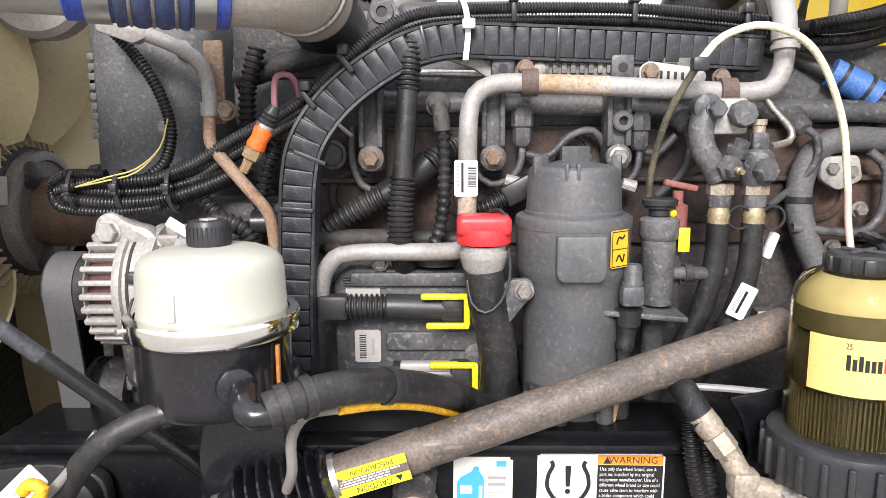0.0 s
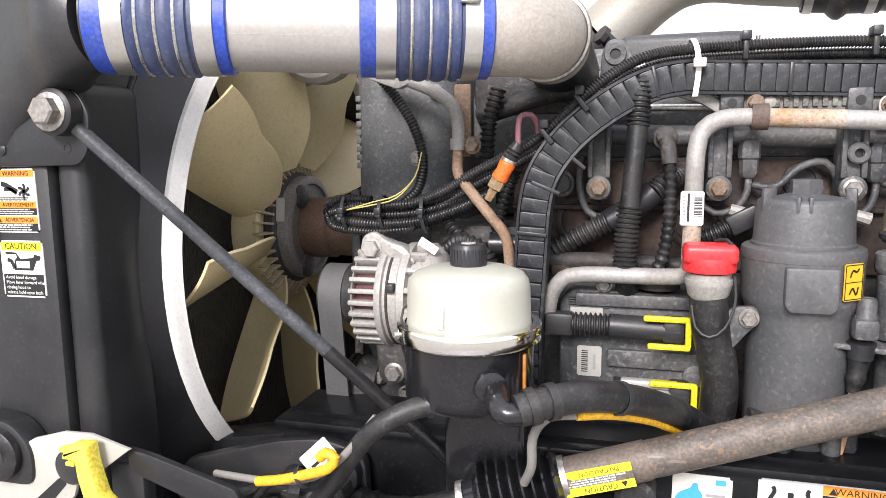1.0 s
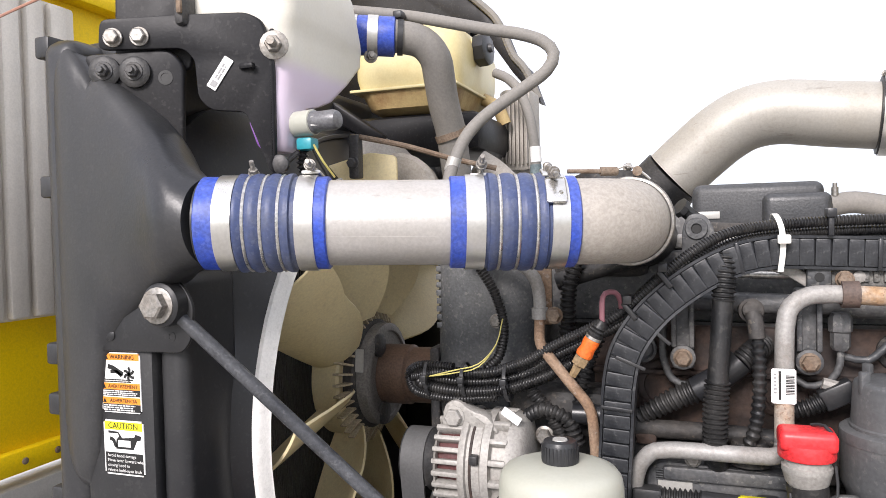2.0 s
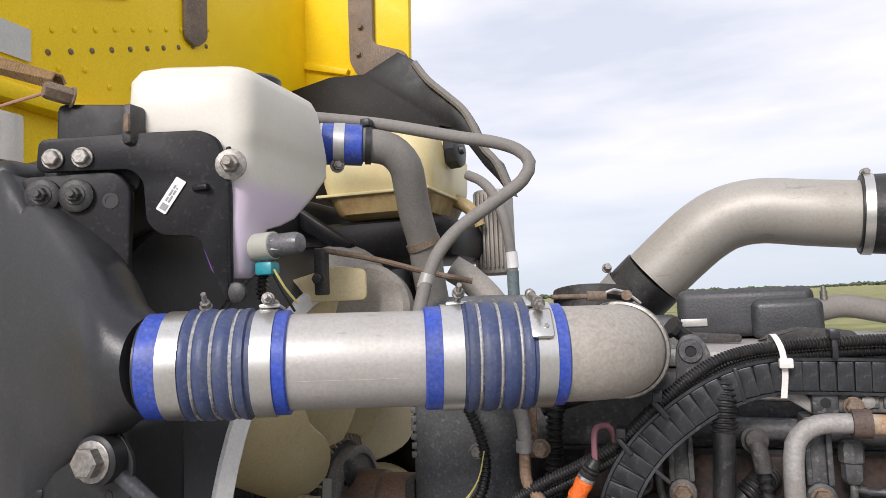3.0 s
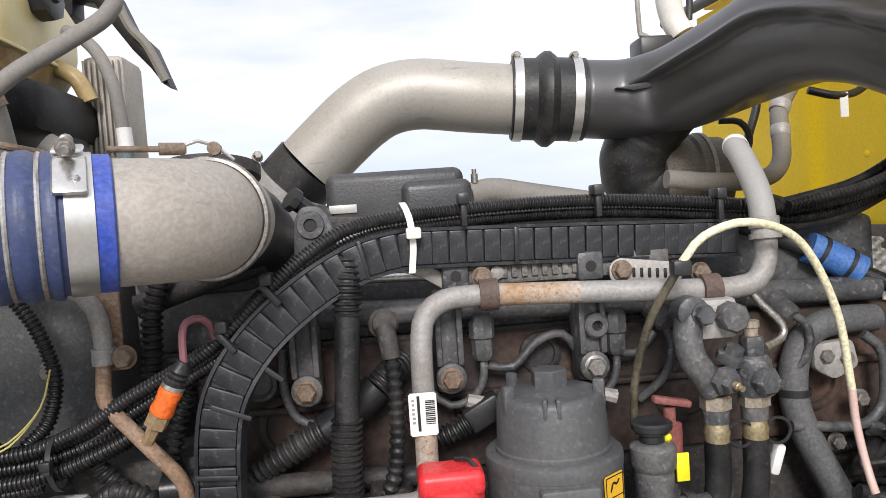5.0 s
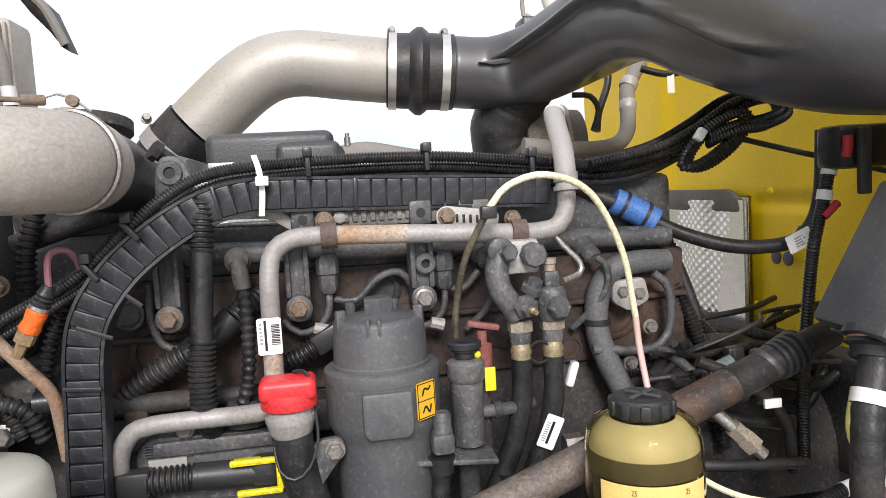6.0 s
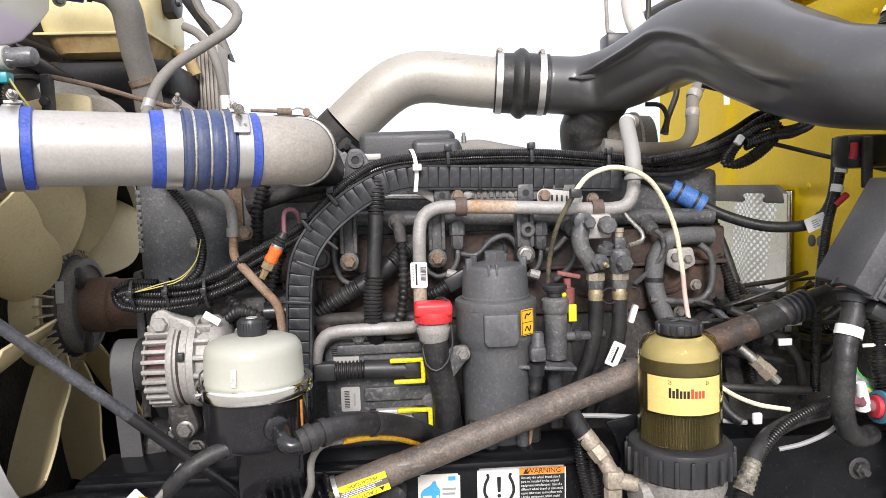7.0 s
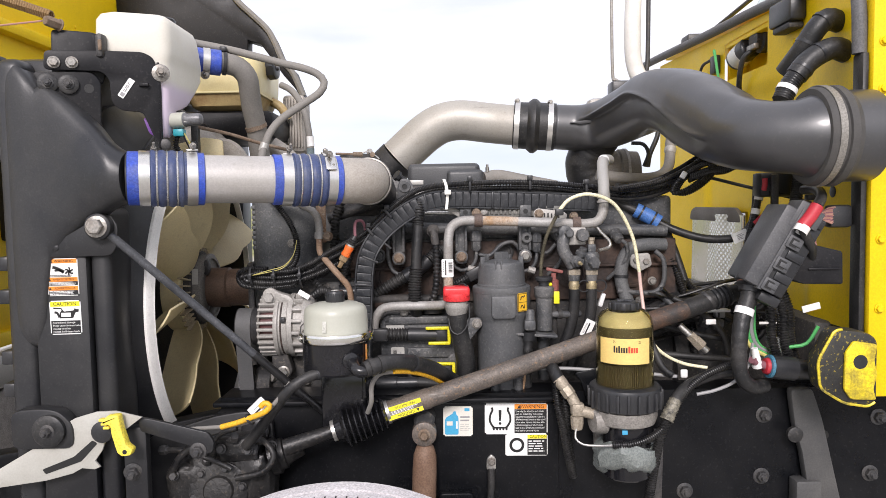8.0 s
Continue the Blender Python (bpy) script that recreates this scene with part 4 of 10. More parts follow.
warn.bar(0.0015, 0.0215, 0.0625, 0.0300, ink_black, "text_ground")
warn.bar(0.0015, 0.0015, 0.0625, 0.0112, ink_black, "text_ground")
warn.lines(0.003, 0.060, 0.0390, 0.0440, 2, ink_black, lift=0.0009)
warn.lines(0.003, 0.060, 0.0222, 0.0295, 3, white_mat, lift=0.0010)
warn.lines(0.003, 0.060, 0.0022, 0.0108, 3, white_mat, lift=0.0010)
caut = Sheet("caution_sticker", (-0.7245, 0.5795, 1.1370), (1, 0, 0.01), (0, -1, 0), 0.065, 0.071, "yellow, white and black hood caution sticker", "label")
caut.bar(0.002, 0.0585, 0.063, 0.0690, ink_yellow, "yellow_strip")
caut.text("CAUTION", 0.0325, 0.0637, 0.0108, ink_black, "CENTER")
caut.bar(0.002, 0.002, 0.063, 0.0290, ink_black, "text_ground")
for k, row in enumerate(("Avoid hood damage", "Move lever forward when", "closing hood to", "release hold-open latch")):
    caut.text(row, 0.0055, 0.0250 - 0.0063 * k, 0.0058, white_mat)
caut.outline([(0.008, 0.054), (0.024, 0.054), (0.025, 0.050), (0.021, 0.046), (0.020, 0.034), (0.048, 0.034), (0.054, 0.046), (0.060, 0.047), (0.061, 0.052), (0.052, 0.054), (0.050, 0.050), (0.030, 0.048), (0.024, 0.056), (0.008, 0.057)], ink_black)
caut.stroke([(0.010, 0.047), (0.016, 0.045), (0.020, 0.036)], 0.0024, ink_black)
caut.bar(0.024, 0.037, 0.044, 0.0455, white_mat, "pictogram", 0.0010)

# ---- tilted hood in front of the radiator ----
hood = thing("hood", (-1.45, 1.2, 1.0), "bright yellow truck hood tilted forward, seen from inside", "hood")
part("inner_panel", prism(B(), rounded([(0.55, 0.98), (2.42, 0.98), (2.42, 2.75), (0.55, 2.75)], 0.03), -1.30, -1.27, "x", 0.004), yellow_paint, hood)
part("cross_rib", box(B(), (-1.275, 0.55, 1.945), (-1.225, 2.30, 1.985), 0.010), yellow_paint, hood)
part("lower_rib", box(B(), (-1.272, 0.55, 0.985), (-1.245, 2.3, 1.03), 0.006), yellow_paint, hood)
grl = part("ribbed_panel", box(B(), (-1.268, 0.60, 1.285), (-1.235, 1.035, 1.925), 0.008), grille_grey, hood, "grey ribbed insulation panel")
for k in range(7):
    y = 0.63 + 0.055 * k
    part("rib", box(B(), (-1.237, y, 1.29), (-1.218, y + 0.040, 1.918), 0.006), grille_grey, grl)
for k in range(22):
    part("rivet", lathe(B(), (-1.2695, 0.70 + 0.075 * k, 2.06 + 0.02 * (k % 2)), (1, 0, 0), ((0, 0.007), (0.002, 0.007), (0.004, 0.003)), 10), yellow_paint, hood)
for k in range(6):
    part("rivet", lathe(B(), (-1.2445, 0.66 + 0.075 * k, 1.008), (1, 0, 0), ((0, 0.007), (0.002, 0.007), (0.004, 0.003)), 10), bolt_rust, hood)
part("vin_decal", box(B(), (-1.2665, 1.00, 2.05), (-1.2640, 1.075, 2.12), 0), tag_silver, hood)
# far fender and its liner
fender = [(-1.32, 2.280), (-1.16, 2.302), (-1.06, 2.306), (-0.95, 2.300), (-0.862, 2.288), (-0.848, 2.75), (-1.32, 2.75)]
part("far_fender", prism(B(), fender, 2.29, 2.32, "y", 0.003), yellow_paint, hood)
part("fender_seam", prism(B(), [(-1.32, 2.268), (-1.16, 2.290), (-1.06, 2.294), (-0.95, 2.288), (-0.862, 2.276), (-0.862, 2.291), (-0.95, 2.304), (-1.06, 2.310), (-1.16, 2.306), (-1.32, 2.284)], 2.27, 2.289, "y", 0.002), yellow_paint, hood)
part("fender_rib", prism(B(), [(-1.27, 2.40), (-1.10, 2.355), (-1.09, 2.375), (-1.27, 2.43)], 2.272, 2.2895, "y", 0.004), yellow_paint, hood)
rusty_plate = surf("brown_grey_plate", (0.16, 0.125, 0.10), 0.7, stain=(0.27, 0.20, 0.15), amount=0.8, size=16, speck=(0.36, 0.30, 0.24), specks=0.3, bump=0.3)
hinge = part("hinge_plate", prism(B(), rounded([(-1.078, 2.75), (-0.981, 2.75), (-0.986, 2.453), (-0.860, 2.405), (-0.862, 2.300), (-1.043, 2.335), (-1.079, 2.396)], 0.022), 2.262, 2.288, "y", 0.003), rusty_plate, hood, "rust brown hinge plate")
for x, z in ((-0.885, 2.375), (-0.885, 2.325), (-1.04, 2.42), (-1.03, 2.52)):
    part("hinge_bolt", bolt(B(), (x, 2.262, z), (0, -1, 0), 0.010, 0.010, 1.4), bolt_rust, hinge)
part("inner_strap", prism(B(), rounded([(1.572, 2.75), (1.574, 2.275), (1.62, 2.262), (1.670, 2.30), (1.676, 2.75)], 0.02), -1.2695, -1.255, "x", 0.003), rusty_plate, hood, "rust brown inner strap")
for k in range(11):
    y = 1.06 + 0.062 * k
    for dz, mt in ((0.0, bolt_rust), (0.055, yellow_paint), (0.20, bolt_rust)):
        part("rivet", lathe(B(), (-1.2695, y + 0.2 * dz, 2.08 + 0.36 * (y - 1.10) + dz), (1, 0, 0), ((0, 0.007), (0.002, 0.007), (0.004, 0.003)), 10), mt, hood)
part("lap_edge", prism(B(), [(1.00, 2.170), (1.36, 2.300), (1.36, 2.306), (1.00, 2.176)], -1.2695, -1.264, "x", 0.001), yellow_paint, hood)
liner = part("fender_liner", prism(B(), [(-1.32, 2.284), (-1.12, 2.322), (-0.99, 2.315), (-0.86, 2.375), (-0.808, 2.342), (-0.756, 2.269), (-0.696, 2.211), (-0.631, 2.151), (-0.605, 2.102), (-0.571, 2.016), (-0.523, 1.965), (-0.482, 1.848), (-0.500, 1.855), (-0.529, 1.899), (-0.574, 1.952), (-0.627, 2.030), (-0.666, 2.084), (-0.720, 2.101), (-0.722, 2.055), (-0.83, 2.03), (-1.32, 1.55)], 2.18, 2.26, "y", 0.004), bracket_black, hood, "black wheel arch liner with a ragged tip")
part("liner_flange", tube(B(), ((-0.80, 2.175, 2.325), (-0.752, 2.17, 2.258), (-0.692, 2.17, 2.200), (-0.634, 2.17, 2.142), (-0.603, 2.17, 2.085), (-0.572, 2.17, 2.010), (-0.53, 2.17, 1.955), (-0.492, 2.18, 1.862)), 0.013, 8), rubber_dust, liner, "dusty grey rolled edge")
part("mud_flap", box(B(), (-1.28, 1.30, 1.30), (-0.98, 2.30, 1.62), 0.02), bracket_black, hood)
bumper = thing("bumper", (-1.30, 1.2, 0.45), "grey woven mesh and pale trim of the front bumper", "bumper")
part("trim", box(B(), (-1.33, 0.55, 0.86), (-1.24, 2.2, 0.965), 0.015), tag_silver, bumper)
for y in (0.80, 1.57):
    part("bracket", box(B(), (-1.26, y, 0.66), (-0.975, y + 0.07, 0.76), 0.004), rail_black, bumper)
part("mesh", box(B(), (-1.32, 0.55, 0.45), (-1.25, 2.2, 0.855), 0.01), mesh_grey, bumper)
for y in (0.795, 1.575):
    part("stay", box(B(), (-1.255, y, 0.64), (-0.98, y + 0.05, 0.74), 0.004), rail_black, bumper)


# ---- charge air pipe ----
pipe = thing("charge_air_pipe", P(0.24) - Vector((0, 0, 0.052)), "dull scratched aluminium charge air pipe over the fan", "pipe")
part("tube", tube(B(), (P(0.09), P(0.31)), 0.0510, 40, 0.02), pipe_alu, pipe)
part("seam", tube(B(), [P(s) + Vector((0.0105, -0.0475, -0.0162)) for s in (0.142, 0.20, 0.272)], 0.0004, 6), pipe_alu, pipe)


def coupling(s0, s1, bands, rings, label):
    """A blue ribbed hose with its steel rings and clamps."""
    c = thing("hose_coupling", P((s0 + s1) / 2) - Vector((0, 0, 0.056)), label, "hose", "blue hose couplings")
    prof, n = [], 96
    for i in range(n + 1):
        s = s0 + (s1 - s0) * i / n
        r = 0.0553
        if rings[0] - 0.012 < s < rings[-1] + 0.012:
            near = min(abs(s - q) for q in rings)
            r += 0.0046 * min(1.0, near / 0.0075) ** 0.6 - 0.0010
        if i in (0, n):
            r -= 0.002
        prof.append((s - s0, r))
    prof = [(0, 0.0508)] + prof + [(s1 - s0, 0.0508)]
    lo, hi = bands[0][0] - s0, bands[1][0] - s0
    part("cuff", lathe(B(), P(s0), DIR, [q for q in prof if q[0] <= lo], 48, False), blue_hose, c)
    part("ribbed_middle", lathe(B(), P(s0), DIR, [q for q in prof if lo - 0.002 <= q[0] <= hi + 0.002], 48, False), dusty_blue, c, "ribbed blue silicone dulled by dirt")
    part("cuff", lathe(B(), P(s0), DIR, [q for q in prof if q[0] >= hi], 48, False), blue_hose, c)
    for q in rings:
        bm = B()
        lathe(bm, P(q) - DIR * 0.0016, DIR, ((-0.0008, 0.0548), (0.0, 0.0572), (0.0016, 0.0582), (0.0032, 0.0572), (0.0040, 0.0548)), 48, False)
        part("wire_ring", bm, bright_steel, c, "bright steel wire ring")
    for k, (q, w, turn) in enumerate(bands):
        clamp = part("clamp_band", band(B(), P(q), DIR, 0.0556, w, 0.0014, 48), band_steel, c, "stainless clamp band")
        up = Vector((0, math.sin(turn), math.cos(turn)))
        at = P(q) + up * 0.0585
        part("saddle", box(B(), (-w * 0.55, -0.014, -0.002), (w * 0.55, 0.020, 0.003), 0.002, Matrix.Translation(at) @ pose(0, 0, 0, -math.degrees(turn), 0, 18.5)), band_steel, clamp)
        side = DIR.cross(up).normalized()
        bm = B()
        lathe(bm, at + up * 0.006 - side * 0.020, side, ((0, 0.0055), (0.008, 0.0055), (0.009, 0.004), (0.045, 0.004)), 12)
        bolt(bm, at + up * 0.006 + side * 0.026, side, 0.006, 0.006, 1.2, 0.014)
        part("t_bolt", bm, bolt_mat, clamp)
    return c


coupling(-0.010, 0.1385, ((0.0225, 0.021, 0.9), (0.1140, 0.021, 0.15)), (0.0460, 0.0655, 0.0850), "blue silicone hose with bright clamps at the cooler outlet")
c2 = coupling(0.2795, 0.4290, ((0.3085, 0.022, 0.5), (0.4050, 0.020, -0.25)), (0.3365, 0.3575, 0.3785), "faded blue silicone hose with bright clamps at the elbow")
bk = B()
box(bk, (-0.012, -0.001, -0.018), (0.012, 0.002, 0.018), 0.003, Matrix.Translation(P(0.4060) + Vector((0.012, -0.046, 0.036))) @ pose(0, 0, 0, -38, 0, 18.5))
for dx in (-0.006, 0.006):
    lathe(bk, P(0.4060) + Vector((0.012 + dx, -0.0482, 0.0325)), (0, -0.8, 0.6), ((0, 0.0028), (0.002, 0.0022)), 10)
part("buckle", bk, band_steel, c2, "riveted buckle plate")

elbow = thing("pipe_elbow", P(0.45) - Vector((0, 0, 0.052)), "dusty cast aluminium elbow with a thin ring clamp", "pipe")
corner = P(0.484)
ep = [P(0.40), P(0.430), P(0.460), corner + AWAY * 0.008 + DIR * -0.004, corner + AWAY * 0.026 + DIR * 0.010, corner + AWAY * 0.050 + DIR * 0.014, corner + AWAY * 0.10 + DIR * 0.016]
part("body", tube(B(), ep, 0.0518, 44, 0.006), elbow_alu, elbow)
er = corner + AWAY * 0.026 + DIR * 0.012
ebm = B()
lathe(ebm, er, AWAY + DIR * 0.25, ((0, 0.052), (0.001, 0.0548), (0.003, 0.0558), (0.006, 0.0558), (0.008, 0.0548), (0.009, 0.052)), 56, False)
part("ring_clamp", ebm, bolt_mat, elbow, "thin steel V band")
top = er + Vector((0, 0, 0.062))
ebm = B()
tube(ebm, (top - DIR * 0.075, top - DIR * 0.012), 0.0028, 10)
lathe(ebm, top - DIR * 0.034, DIR, ((0, 0.0055), (0.020, 0.0055), (0.022, 0.004)), 12)
lathe(ebm, top + DIR * 0.012, AWAY, ((-0.006, 0.006), (0.006, 0.006)), 14)
part("clamp_bolt", ebm, bolt_rust, elbow)
part("spring_clip", tube(B(), (top - DIR * 0.018, top - DIR * 0.002 + Vector((0, 0, 0.007)), top + DIR * 0.016, top + DIR * 0.028 - Vector((0, 0, 0.010))), 0.0016, 8), bright_steel, elbow)
part("back_hose", tube(B(), (corner + AWAY * 0.09 + DIR * 0.016, corner + AWAY * 0.20 + DIR * 0.03 - Vector((0, 0, 0.01)), corner + AWAY * 0.33 + DIR * 0.05 - Vector((0, 0, 0.05))), 0.049, 28), rubber, elbow)

# ---- engine ----
engine = thing("engine", (0.15, 1.15, 0.66), "large grey diesel engine with rust on its iron block", "engine")
part("block", box(B(), (-0.34, 0.985, 0.66), (0.74, 1.40, 1.20), 0.012), engine_dark, engine)
part("cylinder_head", box(B(), (-0.22, 0.992, 1.296), (0.70, 1.42, 1.405), 0.012), engine_grey, engine)
part("rusty_deck", box(B(), (-0.15, 0.972, 1.135), (0.705, 1.02, 1.294), 0.006), rust_iron, engine, "rust brown iron side of the block")
part("deck_ledge", box(B(), (-0.15, 0.960, 1.222), (0.705, 0.99, 1.230), 0.003), rust_iron, engine)
for x in (-0.045, 0.118, 0.275, 0.43, 0.59):
    port = part("core_plug", lathe(B(), (x, 0.974, 1.205), (0, -1, 0), ((0, 0.040), (0.006, 0.040), (0.009, 0.036), (0.009, 0.030), (0.003, 0.029), (0.003, 0.002)), 32), rust_iron, engine)
part("gasket_line", box(B(), (-0.20, 0.985, 1.294), (0.70, 1.40, 1.2985), 0), engine_dark, engine)
part("rocker_deck", box(B(), (-0.18, 1.005, 1.407), (0.66, 1.41, 1.428), 0.005), cast_alu, engine, "bare aluminium rocker deck")
part("upper_rear", box(B(), (-0.20, 1.06, 1.20), (-0.02, 1.38, 1.40), 0.02), engine_dark, engine)
cover = part("gear_cover", box(B(), (-0.402, 0.932, 1.10), (-0.236, 1.36, 1.52), 0.048, seg=6), surf("painted_cover", (0.100, 0.105, 0.109), 0.5, stain=(0.150, 0.149, 0.146), amount=0.75, size=11, speck=(0.26, 0.25, 0.23), specks=0.4, grain=0.16, bump=0.2), engine, "smooth grey front gear cover")
for x, z in ((-0.292, 1.300), (-0.262, 1.40)):
    part("cover_bolt", bolt(B(), (x, 0.932, z), (0, -1, 0), 0.009, 0.008, 1.3), bolt_mat, cover)
for k in range(9):
    part("cast_digit", box(B(), (-0.397 + 0.0006 * (k % 2), 0.945, 1.285 + 0.013 * k), (-0.388, 0.951, 1.294 + 0.013 * k), 0.001), cover.data.materials[0], cover)
part("mount_foot", box(B(), (0.18, 0.80, 0.944), (0.30, 1.00, 0.985), 0.006), engine_dark, engine)
part("front_plate", box(B(), (-0.418, 0.96, 0.75), (-0.400, 1.36, 1.25), 0.006), engine_dark, engine)
vc = part("valve_cover", box(B(), (-0.012, 1.20, 1.43), (0.205, 1.40, 1.512), 0.016, seg=4), surf("cover_dark_plastic", (0.050, 0.052, 0.055), 0.45, stain=(0.09, 0.09, 0.09), amount=0.4, size=8), engine, "dark moulded breather cover")
part("cover_step", box(B(), (0.105, 1.185, 1.425), (0.215, 1.26, 1.492), 0.014, seg=4), vc.data.materials[0], vc)
part("cover_decal", box(B(), (-0.008, 1.1965, 1.450), (0.035, 1.2005, 1.463), 0.001), tag_silver, vc)
part("cover_gusset", prism(B(), [(0.20, 1.425), (0.225, 1.425), (0.203, 1.48)], 1.22, 1.226, "y", 0.001), plastic_black, vc)
part("cover_foot", prism(B(), rounded([(0.10, 1.428), (0.245, 1.428), (0.235, 1.442), (0.16, 1.450), (0.12, 1.442)], 0.006), 1.10, 1.112, "y", 0.002), engine_dark, vc)
part("cover_foot", prism(B(), rounded([(-0.02, 1.428), (0.08, 1.428), (0.08, 1.440), (0.0, 1.446), (-0.02, 1.452)], 0.006), 1.10, 1.112, "y", 0.002), engine_dark, vc)
part("breather_hose", tube(B(), ((0.225, 1.33, 1.470), (0.27, 1.34, 1.476), (0.34, 1.34, 1.462), (0.45, 1.32, 1.438)), 0.020, 16), rubber_dust, engine)
part("breather_nipple", lathe(B(), (0.235, 1.325, 1.488), (0, 0, 1), ((0, 0.006), (0.016, 0.006), (0.016, 0.004), (0.024, 0.004)), 10), bolt_mat, engine)
lift = part("lifting_eye", prism(B(), rounded([(-0.018, 1.395), (0.030, 1.395), (0.024, 1.440), (0.012, 1.458), (-0.008, 1.458), (-0.016, 1.440)], 0.008), 0.892, 0.910, "y", 0.002), engine_grey, engine, "cast lifting eye")
part("eye_rim", lathe(B(), (0.002, 0.892, 1.438), (0, -1, 0), ((0, 0.015), (0.004, 0.014), (0.004, 0.007), (-0.006, 0.007)), 20), engine_grey, lift)
part("eye_dark", lathe(B(), (0.002, 0.8915, 1.438), (0, -1, 0), ((-0.003, 0.007), (0.0005, 0.0066)), 16), ink_black, lift)
part("flywheel_end", box(B(), (0.74, 0.95, 0.68), (0.86, 1.40, 1.10), 0.03), engine_dark, engine)
for x in (-0.20, 0.45):
    for y0_, y1_ in ((0.780, 0.990), (1.395, 1.640)):
        part("engine_mount", box(B(), (x, y0_, 0.657), (x + 0.14, y1_, 0.80), 0.006), engine_dark, engine)
part("oil_pan", box(B(), (-0.30, 1.0, 0.42), (0.72, 1.40, 0.665), 0.03), engine_dark, engine)

# fuel rail with its lines and injector stands
fr = thing("fuel_rail", (0.32, 0.95, 1.29), "grey steel fuel rail along the cylinder head", "fuel rail")
part("rail_tube", tube(B(), ((-0.06, 0.962, 1.334), (0.675, 0.962, 1.314)), 0.0150, 18, 0.1), engine_grey, fr)
part("return_tube", tube(B(), ((-0.01, 0.972, 1.372), (0.14, 0.972, 1.368)), 0.0055, 10, 0.05), bright_steel, fr)
for x in (-0.018, 0.141, 0.303):
    st = part("stand", box(B(), (x - 0.015, 0.920, 1.240), (x + 0.015, 0.962, 1.354), 0.005), engine_grey, fr, "ribbed injector stand")
    for s in (-1, 1):
        part("rib", box(B(), (x + s * 0.012 - 0.0035, 0.911, 1.272), (x + s * 0.012 + 0.0035, 0.922, 1.352), 0.002), engine_grey, st)
    part("boss", lathe(B(), (x, 0.922, 1.258), (0, -1, 0), ((0, 0.017), (0.010, 0.017), (0.012, 0.014)), 20), engine_grey, st)
    part("bolt", bolt(B(), (x, 0.911, 1.258), (0, -1, 0), 0.0105, 0.008, 1.25), bolt_rust if x < 0.2 else bolt_mat, st, "corroded bolt head")
part("stand_eye", lathe(B(), (0.307, 0.921, 1.304), (0, -1, 0), ((0, 0.014), (0.012, 0.014), (0.014, 0.012), (0.014, 0.006), (0.0, 0.006)), 18), engine_grey, fr)
part("eye_bore", lathe(B(), (0.307, 0.9195, 1.304), (0, -1, 0), ((0, 0.0061), (0.004, 0.0060)), 14), ink_black, fr)
for x, z0, z1 in ((0.180, 1.272, 1.322), (0.334, 1.266, 1.316)):
    nut = part("union", lathe(B(), (x, 0.932, z0), (0, 0, 1), ((0, 0.009), (0.006, 0.0125), (0.024, 0.0125), (0.026, 0.0145), (0.044, 0.0145), (0.050, 0.011)), 8), engine_grey, fr)
    part("line", tube(B(), ((x, 0.932, z0 + 0.004), (x - 0.001, 0.930, z0 - 0.018), (x - 0.012, 0.930, z0 - 0.040), (x - 0.040, 0.935, z0 - 0.050), (x - 0.062, 0.945, z0 - 0.034)), 0.0048, 10), engine_grey, nut)
    part("ferrule", lathe(B(), (x - 0.014, 0.926, z0 - 0.046), (1, 0, -0.3), ((-0.009, 0.008), (0.009, 0.009), (0.010, 0.006)), 9), cast_alu, nut)
for pts in (((0.186, 0.945, 1.262), (0.215, 0.945, 1.258), (0.245, 0.945, 1.285), (0.275, 0.945, 1.292), (0.292, 0.950, 1.270), (0.296, 0.955, 1.235)),
            ((-0.045, 0.945, 1.300), (-0.046, 0.940, 1.255), (-0.034, 0.940, 1.222), (-0.010, 0.940, 1.214), (0.018, 0.945, 1.228)),
            ((0.395, 0.945, 1.300), (0.402, 0.935, 1.270), (0.392, 0.935, 1.235), (0.365, 0.95, 1.205)),
            ((0.338, 0.945, 1.266), (0.362, 0.945, 1.262), (0.385, 0.945, 1.285)),
            ((0.542, 0.940, 1.298), (0.562, 0.930, 1.284), (0.566, 0.930, 1.252), (0.545, 0.94, 1.218), (0.520, 0.955, 1.19))):
    part("injector_line", tube(B(), pts, 0.0052, 10), engine_grey, fr)
for x, z in ((0.389, 1.310), (0.540, 1.306)):
    part("elbow_nut", lathe(B(), (x, 0.955, z + 0.004), (0.25, -0.75, -0.6), ((0, 0.016), (0.012, 0.016), (0.014, 0.013), (0.028, 0.013), (0.032, 0.009)), 16), engine_grey, fr)
part("end_plug", lathe(B(), (0.254, 0.974, 1.266), (0, -1, 0), ((0, 0.026), (0.006, 0.025), (0.008, 0.021), (0.008, 0.017), (0.005, 0.016), (0.005, 0.002)), 28), engine_dark, fr)
part("injector_ring", lathe(B(), (-0.075, 0.958, 1.262), (0, -1, 0), ((0, 0.020), (0.010, 0.020), (0.012, 0.016), (0.004, 0.013)), 22), engine_grey, fr)

